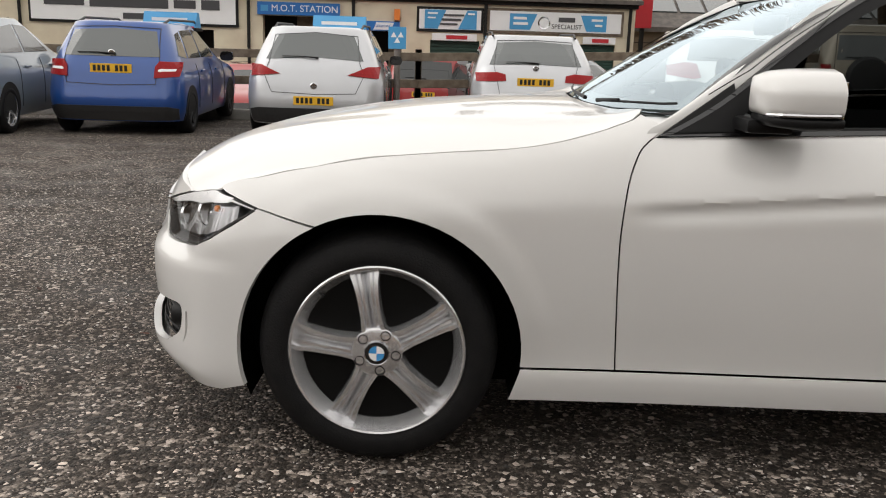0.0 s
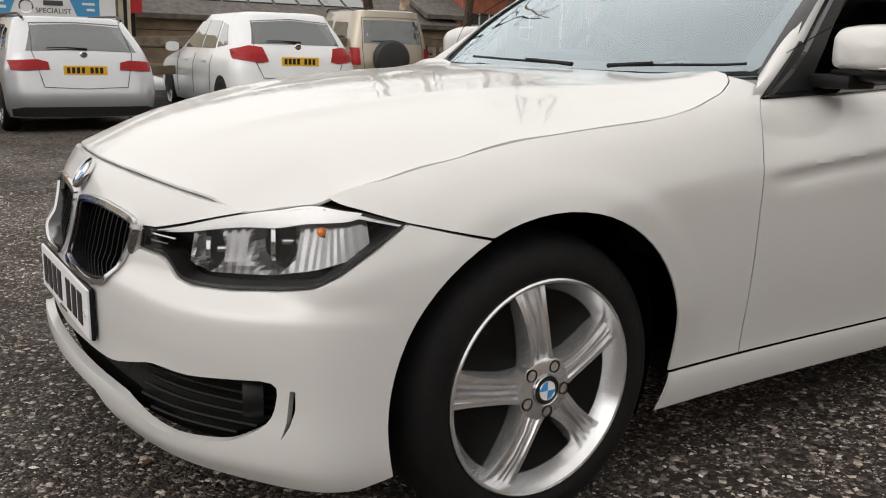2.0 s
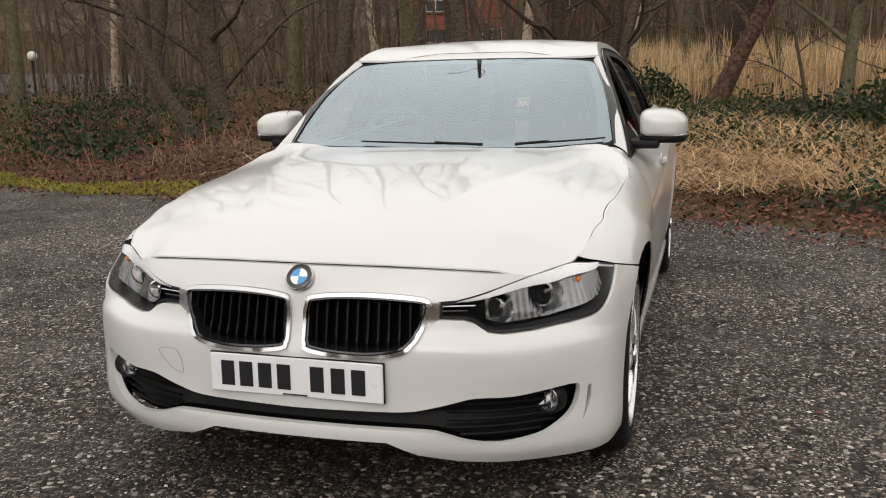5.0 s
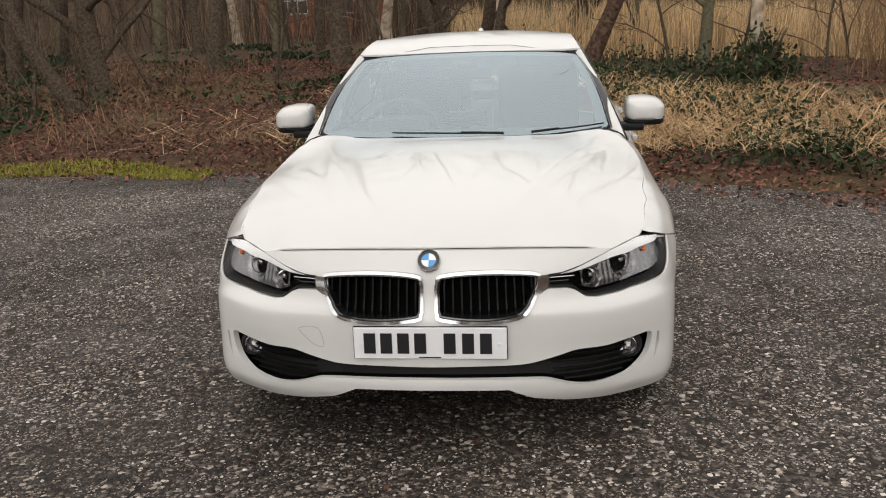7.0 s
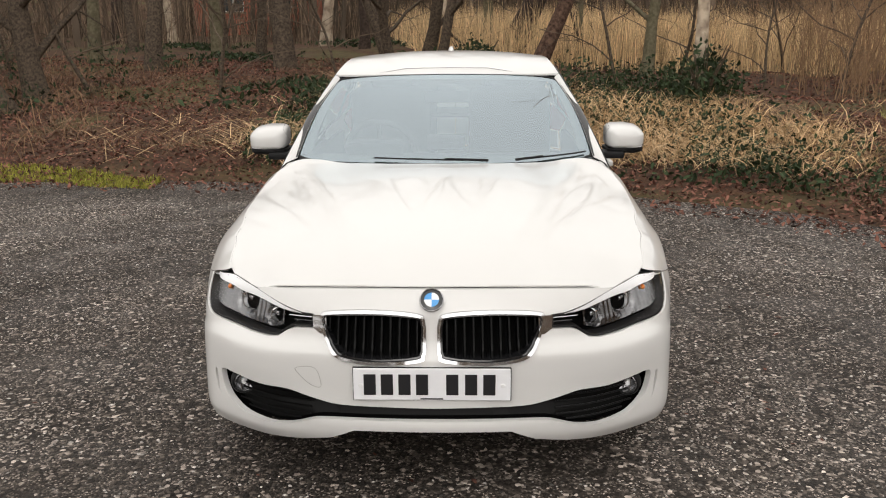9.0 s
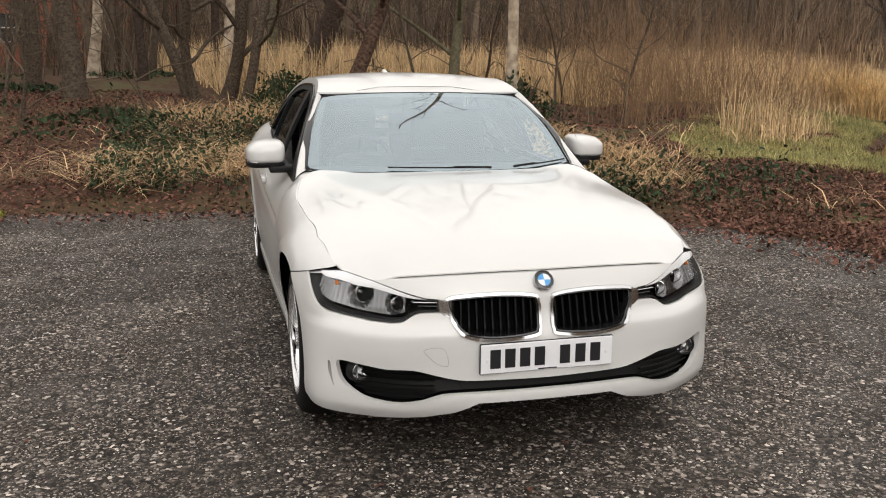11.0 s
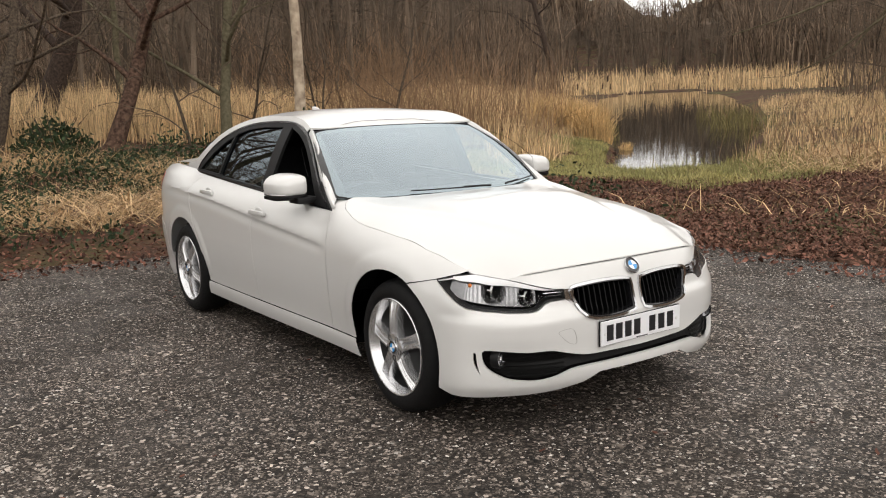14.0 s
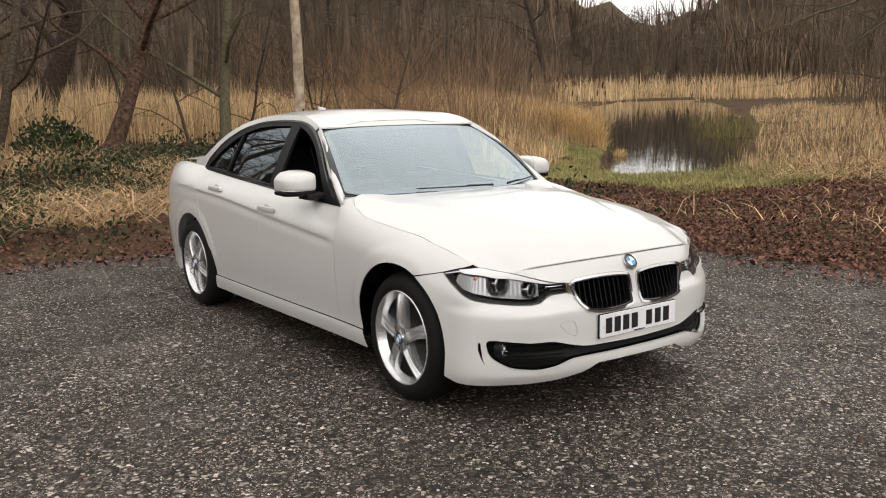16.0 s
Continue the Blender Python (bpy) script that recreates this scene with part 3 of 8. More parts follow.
for pname, poly in (("rear_bumper", half_back), ("boot_face", boot_face)):
    bm = patch(body, poly, (), 0.03, 0.015, 0.0015)
    other = flipped(bm)
    me = bpy.data.meshes.new("other")
    other.to_mesh(me)
    other.free()
    bm.from_mesh(me)
    bpy.data.meshes.remove(me)
    part(pname, bm, M_WHITE, saloon, smooth=35, turned=True)
# near-black sheet behind the doors, coloured as the shade in their gaps
backing = [by_x(x, 0.24) for x in np.linspace(1.2, 3.15, 20)] + [by_x(3.22, 0.5), by_x(3.47, 0.75), by_x(3.5, 0.99)] + [by_x(x, float(BELT(x)) - 0.01) for x in np.linspace(3.3, 1.5, 14)] + [by_x(1.36, 0.86), by_x(1.30, 0.6)]
bm = patch(lambda p, o: body(p, o + 0.012), backing, (), 0.05, 0.0)
other = flipped(bm)
part("door_backing", bm, M_VOID, saloon, turned=True)
part("door_backing", other, M_VOID, saloon, turned=True)

# door handles, on the upper crease
for hx, hz in ((2.26, 0.846), (3.10, 0.916)):
    for sg in (1, -1):
        base = body(np.array([by_x(hx, hz)]))[0]
        bm = bmesh.new()
        box_into(bm, hx, sg * (base[1] + 0.016), hz, 0.215, 0.026, 0.030, 0.012)
        part("door_handle", bm, M_WHITE, SIDES["front_door" if hx < 2.5 else "rear_door", sg], smooth=50)
        bm = bmesh.new()
        bmesh.ops.create_uvsphere(bm, u_segments=20, v_segments=10, radius=1.0, matrix=Matrix.LocRotScale((hx + 0.01, sg * (base[1] - 0.004), hz - 0.004), None, (0.060, 0.007, 0.036)))
        part("handle_recess", bm, M_WHITE, SIDES["front_door" if hx < 2.5 else "rear_door", sg], smooth=60)

# bonnet
def grid_mesh(rows):
    bm = bmesh.new()
    vs = [[bm.verts.new(p) for p in r] for r in rows]
    for a, b in zip(vs, vs[1:]):
        for k in range(len(a) - 1):
            bm.faces.new((a[k], a[k + 1], b[k + 1], b[k]))
    return bm


HOOD_MID = curve_through((0.08, 0.108, 0.16, 0.25, 0.35, 0.6, 0.9, 1.2, 1.52), (0.717, 0.744, 0.776, 0.812, 0.841, 0.892, 0.934, 0.960, 0.968))
# the bonnet's side edge is the wing's upper edge
HOOD_SIDE = [tuple(body(np.array([by_x(x, float(HOOD_SIDE_Z(x)))]))[0]) for x in HOOD_X]
HOOD_RUN = [tuple(body(np.array([by_x(x, float(HOOD_SIDE_Z(x)))]))[0]) for x in SIDE_X]
HOOD_EDGE = curve_through((0.08, 0.145, 0.25, 0.32) + HOOD_X + (1.56,), (0.60, 0.632, 0.682, 0.722) + tuple(p[2] for p in HOOD_SIDE) + (0.965,))
HOOD_WIDE = curve_through((0.08, 0.32) + HOOD_X + (1.56,), (0.755, 0.755) + tuple(p[1] for p in HOOD_SIDE) + (HOOD_SIDE[-1][1],))


# the shut line over the bumper and the lamps, which the bonnet's front edge follows
SHUT = [tuple(body(np.array([q]))[0]) for q in [by_y(0.0, 0.739), by_y(0.18, 0.7375), by_y(0.335, 0.7335), by_y(0.44, 0.728), by_y(0.525, 0.7205)] + LAMP_TOP[3:6]]
SHUT_X = curve_through([p[1] for p in SHUT] + [0.80], [p[0] + 0.0065 for p in SHUT] + [SHUT[-1][0] + 0.075])
SHUT_Z = curve_through([p[1] for p in SHUT] + [0.80], [p[2] for p in SHUT] + [SHUT[-1][2] + 0.03])


def hood(pts, off=0.0):
    """Points (y, x)."""
    pts = np.asarray(pts, float)
    y, x = pts[:, 0], pts[:, 1]
    t = np.abs(y) / HOOD_WIDE(x)
    e, m = HOOD_EDGE(x), HOOD_MID(x)
    p = 2.1 + 0.5 * np.clip((x - 0.3) / 0.6, 0, 1)
    z = e + (m - e) * (1 - np.clip(t, 0, 1.1) ** p)
    xf = SHUT_X(np.abs(y))
    tf = np.abs(y) / HOOD_WIDE(xf)
    zf = HOOD_EDGE(xf) + (HOOD_MID(xf) - HOOD_EDGE(xf)) * (1 - np.clip(tf, 0, 1.1) ** (2.1 + 0.5 * np.clip((xf - 0.3) / 0.6, 0, 1)))
    z = z + (SHUT_Z(np.abs(y)) - zf) * np.exp(-(np.clip(x - xf, 0, None) / 0.13) ** 1.5) * np.clip((0.775 - np.abs(y)) / 0.05, 0, 1)
    # the two shallow ridges that run from the kidneys to the pillars
    ridge = np.interp(x, (0.15, 0.30, 0.70, 1.25, 1.45), (0.20, 0.26, 0.40, 0.60, 0.66))
    away = np.abs(y) - ridge
    z = z + 0.0085 * np.where(away > 0, np.clip(1 - away / 0.075, 0, 1) ** 1.5, np.clip(1 + away / 0.16, 0, 1) ** 1.4) * np.clip((x - 0.2) / 0.3, 0, 1)
    return np.stack([x, y, z - off], -1)


hood_half = [(y, float(SHUT_X(y))) for y in (0.0, 0.18, 0.335, 0.47, 0.60, 0.67, 0.72)] + [(p[1], p[0]) for p in HOOD_RUN] + [(0.62, 1.492), (0.45, 1.432), (0.25, 1.388), (0.0, 1.374)]
part("bonnet", patch(hood, twice([hood_half[0]] + rounded(hood_half[1:7], 4, False) + hood_half[7:]), (), 0.022, 0.005, 0.002), M_WHITE, saloon, smooth=35, turned=True)
# near-black strips put the shade of the bonnet's shut lines into colour
for sg in (1, -1):
    part("shut_line_shade", grid_mesh([[(p[0], sg * (p[1] - 0.014), p[2] - 0.010), (p[0], sg * (p[1] + 0.012), p[2] - 0.017)] for p in HOOD_SIDE]), M_VOID, saloon)
    part("shut_line_shade", grid_mesh([[(p[0] + 0.004, sg * p[1], p[2] - 0.030), (p[0] + 0.012, sg * p[1], p[2] - 0.014), (p[0] + 0.030, sg * p[1], p[2] - 0.006)] for p in SHUT[:6]]), M_VOID, saloon)
# near-black sheet under the bonnet, its colour standing in for shade
part("bonnet_backing", patch(lambda p, o: hood(p, o + 0.03), twice([(0, 0.16), (0.4, 0.21), (0.66, 0.36), (0.70, 0.6), (0.69, 1.2), (0.66, 1.5), (0, 1.5)]), (), 0.08, 0.0), M_VOID, saloon, turned=True)

# glasshouse
def green(pts, off=0.0):
    """Side of the glasshouse: points (x, z)."""
    pts = np.asarray(pts, float)
    x, z = pts[:, 0], pts[:, 1]
    yb = np.interp(x, (1.3, 1.5, 2.2, 3.0, 3.45, 3.6, 3.8, 4.1, 4.3), (0.79, 0.786, 0.784, 0.770, 0.757, 0.748, 0.725, 0.69, 0.65))
    dz = z - BELT(x)
    y = yb - 0.36 * dz - 0.30 * dz * np.abs(dz)
    return np.stack([x, y - off, z], -1)


WIN = [(1.505, 0.917), (1.66, 1.006), (1.83, 1.138), (1.96, 1.232), (2.08, 1.303), (2.22, 1.355), (2.42, 1.380), (2.75, 1.376), (2.98, 1.356), (3.20, 1.312), (3.42, 1.225), (3.60, 1.10), (3.645, 1.03), (3.63, 1.020), (3.40, 1.008), (3.1, 0.992), (2.6, 0.965), (2.1, 0.939), (1.8, 0.926)]
WIN = rounded(WIN[:12], 4, False) + WIN[12:]
RAIL = [(1.98, 1.285), (2.08, 1.335), (2.19, 1.375), (2.30, 1.397), (2.45, 1.411), (2.75, 1.410), (3.0, 1.390), (3.22, 1.350), (3.40, 1.295), (3.60, 1.195), (3.80, 1.085)]
RAIL_Z = curve_through([q[0] for q in RAIL], [q[1] for q in RAIL])
WS_LOW = [(1.385, 0.0, 0.962), (1.40, 0.25, 0.962), (1.455, 0.48, 0.962), (1.53, 0.64, 0.961), (1.572, 0.716, 0.966)]
WS_TOP = [(2.16, 0.0, 1.334), (2.152, 0.2, 1.332), (2.128, 0.4, 1.327), (2.108, 0.50, 1.322), (2.090, 0.568, 1.317)]
ws_low = [curve_through([q[1] for q in WS_LOW], [q[k] for q in WS_LOW]) for k in (0, 2)]
ws_top = [curve_through([q[1] for q in WS_TOP], [q[k] for q in WS_TOP]) for k in (0, 2)]


def screen(pts, off=0.0):
    """Windscreen: points (u across -1..1 in half widths, v up 0..1), in metres of about 0.75."""
    pts = np.asarray(pts, float)
    u, v = pts[:, 0] / 0.72, pts[:, 1] / 0.72
    yl, yt = np.abs(u) * 0.716, np.abs(u) * 0.568
    xl, zl, xt, zt = ws_low[0](yl), ws_low[1](yl), ws_top[0](yt), ws_top[1](yt)
    bulge = 0.030 * np.sin(np.pi * np.clip(v, 0, 1))
    y = (yl * (1 - v) + yt * v + bulge * 0.4 * np.abs(u)) * np.sign(u)
    return np.stack([xl * (1 - v) + xt * v - bulge * 0.6 + off * 0.6, y, zl * (1 - v) + zt * v + bulge * 0.75 - off * 0.7], -1)


frame_out = [(-0.72, 0.0), (0.72, 0.0), (0.72, 0.72), (-0.72, 0.72)]
glass_in = rounded([(-0.66, 0.075), (-0.60, 0.05), (0.60, 0.05), (0.66, 0.075), (0.672, 0.60), (0.655, 0.655), (0.60, 0.672), (-0.60, 0.672), (-0.655, 0.655), (-0.672, 0.60)], 4)
ws = part("windscreen", patch(screen, frame_out, (), 0.04, 0.004), M_GLASS, saloon, "windscreen with dark printed border", smooth=40, turned=True)
part("screen_border", patch(lambda p, o: screen(p, o + 0.004), inset(frame_out, 0.002), [glass_in], 0.03, 0.002), material("frit_band", (0.05, 0.055, 0.055), 0.3), ws, turned=True)

part("screen_trim", patch(lambda p, o: screen(p, o - 0.003), frame_out, [rounded(inset(frame_out, 0.016), 3)], 0.03, 0.003), M_BLACK_TRIM, ws, turned=True)

# white pillars from the windscreen's edge to the side windows, then the roof
def pillar(sg):
    rows = []
    win = [(1.470, 0.905)] + [q for q in WIN[:45] if q[0] < 2.10]
    top = by = None
    n = 26
    src = np.array(win)
    d = np.concatenate([[0], np.cumsum(np.hypot(*np.diff(src, axis=0).T))])
    for k in range(n + 1):
        f = k / n
        ox, oz = np.interp(f * d[-1], d, src[:, 0]), np.interp(f * d[-1], d, src[:, 1]) + 0.012
        g = max(0.0, (f - 0.55) / 0.45)
        oz += (float(RAIL_Z(ox)) - oz) * g * g * (3 - 2 * g)
        o = green(np.array([[ox, oz]]))[0]
        w0 = green(np.array([[ox, np.interp(f * d[-1], d, src[:, 1]) - 0.003]]), 0.004)[0]
        i = screen(np.array([[0.721, 0.72 * f]]))[0]
        row = [(w0[0], sg * w0[1], w0[2])]
        for j in range(7):
            t = j / 6
            p = o * (1 - t) + i * t
            g = math.sin(math.pi * t) * (1 - f) ** 0.5
            row.append((p[0] - 0.020 * g, sg * (p[1] + 0.018 * g), p[2] + 0.004 * math.sin(math.pi * t)))
        rows.append(row)
    return grid_mesh(rows)


for sg in (1, -1):
    part("windscreen_pillar", pillar(sg), M_WHITE, saloon, smooth=40)
    rows = []
    for k in range(27):
        f = k / 26
        i = screen(np.array([[0.735, 0.72 * f]]), -0.006)[0]
        w = 0.030 * (1 - f) ** 0.35 + 0.003
        rows.append([(i[0] + 0.25 * w * t, sg * (i[1] + w * t * 0.95), i[2] - w * t * 0.28 + 0.004 * math.sin(math.pi * t)) for t in (-0.45, 0.0, 0.5, 1.0)])
    part("pillar_trim", grid_mesh(rows), M_GLOSS_BLACK, ws, "satin black strip along the windscreen", smooth=40)
ROOF_MID = curve_through((2.0, 2.16, 2.28, 2.45, 2.65, 2.85, 3.05, 3.25, 3.42, 3.6), (1.26, 1.336, 1.383, 1.422, 1.441, 1.443, 1.430, 1.404, 1.374, 1.33))


def roof(pts, off=0.0):
    """Points (y share of the half width * 0.6, x)."""
    pts = np.asarray(pts, float)
    u, x = pts[:, 0] / 0.6, pts[:, 1]
    x = x - 0.072 * np.clip((2.5 - x) / 0.34, 0, 1) * np.abs(u) ** 2.2 + 0.10 * np.clip((x - 3.05) / 0.35, 0, 1) * np.abs(u) ** 2
    zr = RAIL_Z(x)
    edge = green(np.stack([x, zr], -1))[:, 1]
    z = zr + (ROOF_MID(x) - zr) * (1 - np.abs(u) ** 2.6)
    return np.stack([x, u * edge, z - off], -1)


part("roof", patch(roof, twice([(0, 2.162), (0.3, 2.162), (0.6, 2.162), (0.6, 2.6), (0.6, 3.40), (0.3, 3.40), (0, 3.40)]), (), 0.03, 0.01), M_WHITE, saloon, smooth=45, turned=True)
# rear screen and boot lid
def rear_screen(pts, off=0.0):
    pts = np.asarray(pts, float)
    u, v = pts[:, 0] / 0.6, pts[:, 1] / 0.6
    top = roof(np.stack([u * 0.6, np.full(len(u), 3.40)], -1))
    low = np.stack([3.98 - 0.12 * u ** 2, u * 0.66, 1.115 - 0.03 * u ** 2], -1)
    p = low * (1 - v)[:, None] + top * v[:, None]
    p[:, 2] += 0.03 * np.sin(np.pi * v) - off
    return p


part("rear_screen", patch(rear_screen, [(-0.6, 0), (0.6, 0), (0.6, 0.6), (-0.6, 0.6)], (), 0.05, 0.004), M_DARK_GLASS, saloon, smooth=40, turned=True)
for sg in (1, -1):
    top_edge = [(x, float(RAIL_Z(x))) for x in np.linspace(2.09, 3.78, 40)]
    low_edge = [q for q in WIN[3:53] if q[0] > 2.09 and q[1] > 1.0]
    low_edge = sorted({(round(a, 4), round(b, 4)) for a, b in low_edge})
    # cant rail and rear pillar
    ring = [(x, z) for x, z in top_edge] + [(3.95, 1.075), (3.95, 1.045), (3.75, 1.035), (3.65, 1.022)] + [q for q in low_edge if q[1] > 1.03][::-1]
    bm = patch(green, ring, (), 0.03, 0.006)
    if sg < 0:
        bm = flipped(bm)
    part("rear_pillar", bm, M_WHITE, saloon, smooth=40, turned=True)
boot = [[(x, y, 1.112 - 0.035 * (y / 0.68) ** 2 * (1.0 + 0.6 * (x - 3.95)) - 0.028 * max(0, (x - 4.2)) / 0.4 - 0.0) for y in np.linspace(-0.70, 0.70, 21)] for x in (3.93, 4.0, 4.1, 4.2, 4.3, 4.4, 4.47)]
boot = [[(x - 0.30 * max(0, (abs(y) - 0.35)) ** 2, y, z) for x, y, z in r] for r in boot]
part("boot_lid", grid_mesh(boot), M_WHITE, saloon, smooth=40)

# side windows: black surround, panes and pillars
sr = [(x, z) for x, z in WIN]
FRONT_PANE = rounded([(1.72, 0.945), (1.80, 1.045), (1.92, 1.150), (2.05, 1.240), (2.18, 1.300), (2.30, 1.332), (2.325, 1.315), (2.325, 0.975), (2.30, 0.962), (2.0, 0.952)], 3)
REAR_PANE = [(2.445, 1.342), (2.75, 1.340), (2.95, 1.322), (3.10, 1.292), (3.12, 1.28), (3.17, 1.025), (3.14, 1.012), (2.445, 0.978)]
QUARTER_PANE = [(3.145, 1.278), (3.25, 1.24), (3.40, 1.165), (3.55, 1.06), (3.57, 1.04), (3.20, 1.022)]
for sg in (1, -1):
    bm = patch(lambda p, o: green(p, o - 0.006), sr, [FRONT_PANE, REAR_PANE, QUARTER_PANE], 0.03, 0.02)
    if sg < 0:
        bm = flipped(bm)
    part("window_surround", bm, M_BLACK_TRIM, saloon, "satin black window surround", smooth=40, turned=True)
    bm = patch(lambda p, o: green(p, o - 0.010), [q for q in sr], [inset(sr, 0.011)], 0.03, 0.01)
    if sg < 0:
        bm = flipped(bm)
    part("window_moulding", bm, M_GLOSS_BLACK, saloon, smooth=40, turned=True)
    for nm, pane in (("rear_door_window", REAR_PANE), ("quarter_window", QUARTER_PANE)):
        bm = patch(lambda p, o: green(p, o + 0.010), inset(pane, -0.012), (), 0.04, 0.004)
        if sg < 0:
            bm = flipped(bm)
        part(nm, bm, M_DARK_GLASS, saloon, "dark tinted side window", smooth=40, turned=True)

# grille, lamps, plate, badge
def offset_patch(poly, depth_in, edge=0.0, step=0.02, holes=()):
    return patch(lambda p, o: body(p, o + depth_in), poly, holes, step, edge)


def both(name, make, mat, parent, label="", smooth=40):
    """The same part on either side of the car."""
    bm = make()
    other = flipped(bm)
    a = part(name, bm, mat, parent, label, smooth, True)
    b = part(name, other, mat, parent, label, smooth, True)
    return a, b


for sg in (1, -1):
    k = [(sg * a, b) for a, b in KIDNEY]
    # near-black sheet behind the slats stands in for the grille's inner shade
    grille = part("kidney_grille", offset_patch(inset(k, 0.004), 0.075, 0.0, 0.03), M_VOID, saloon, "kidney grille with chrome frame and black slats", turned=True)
    part("chrome_frame", patch(lambda p, o: body(p, o - 0.009), inset(k, -0.001), [inset(k, 0.0095)], 0.02, 0.03), M_CHROME, grille, "polished chrome frame", smooth=60, turned=True)
    part("inner_frame", patch(lambda p, o: body(p, o - 0.003), inset(k, 0.011), [inset(k, 0.016)], 0.02, 0.05), M_GLOSS_BLACK, grille, smooth=60, turned=True)
    ks = np.array(k)
    s0, s1 = np.abs(ks[:, 0]).min() + 0.016, np.abs(ks[:, 0]).max() - 0.016
    for i in range(11):
        s = s0 + (s1 - s0) * (i + 0.5) / 11
        zz = np.linspace(0.48, 0.69, 90)
        ok = zz[inside(inset(k, 0.008), np.stack([np.full(len(zz), sg * s), zz], -1))]
        if len(ok) < 4:
            continue
        lo, hi = ok.min(), ok.max()
        bm = bmesh.new()
        quads = []
        zs = np.linspace(lo, hi, 7)
        for z in zs:
            bulge = 0.012 * (1 - abs(2 * (z - lo) / (hi - lo) - 1) ** 3)
            ring = [body(np.array([[sg * (s + ds), z]]), d - bulge)[0] for ds, d in ((-0.003, 0.030), (0.003, 0.030), (0.003, 0.070), (-0.003, 0.070))]
            quads.append([bm.verts.new(p) for p in ring])
        for a, b in zip(quads, quads[1:]):
            for j in range(4):
                bm.faces.new((a[j], a[(j + 1) % 4], b[(j + 1) % 4], b[j]))
        part("slat", bm, M_SLAT, grille)

# lower intake: dark mesh with bars, fog lamps, side slits
intake = part("lower_intake", offset_patch(twice(INTAKE), 0.050, 0.0, 0.03), M_SLAT, saloon, "black lower air intake", turned=True)
for z in (0.280, 0.300, 0.320, 0.340, 0.360, 0.380):
    for sg in (1, -1):
        sgr = np.linspace(0.43, by_y(0.74, 0.34)[0], 40)
        ok = sgr[inside(INTAKE, np.stack([sgr, np.full(40, z)], -1))]
        if len(ok) < 3:
            continue
        pts = [tuple(body(np.array([[sg * s, z]]), 0.036)[0]) for s in np.linspace(ok.min(), ok.max(), 10)]
        part("intake_bar", tube(pts, 0.0035, 5), M_SLAT, intake)
# near-black sheet paints the shade inside each slit
both("bumper_slit", lambda: offset_patch(SLIT, 0.03, 0.0), M_VOID, saloon)
for sg in (1, -1):
    c = body(np.array([[sg * by_y(0.690, 0.360)[0], 0.360]]), 0.030)[0]
    m = Matrix.Translation(c) @ pose(0, 0, 0, 0, 90, sg * 22)
    fog = part("fog_lamp", lathe([(0.0, 0.020), (0.010, 0.018), (0.025, 0.006), (0.033, -0.002), (0.036, 0.0), (0.036, 0.034)], m, 32), M_FOG, saloon, "round clear fog lamp", 40)
    part("fog_bulb", lathe([(0.0, -0.001), (0.008, 0.001), (0.011, 0.008), (0.011, 0.02)], m, 16), M_LAMP_WHITE, fog, smooth=50)
    part("bezel", lathe([(0.036, -0.002), (0.040, -0.004), (0.044, 0.004), (0.044, 0.034), (0.036, 0.034)], m, 32, True), M_BLACK_TRIM, fog, smooth=40)
    for q in (-0.012, 0.012):
        part("lens_rib", box(0, q, 0.006, 0.05, 0.003, 0.006, 0, m), M_CHROME, fog)

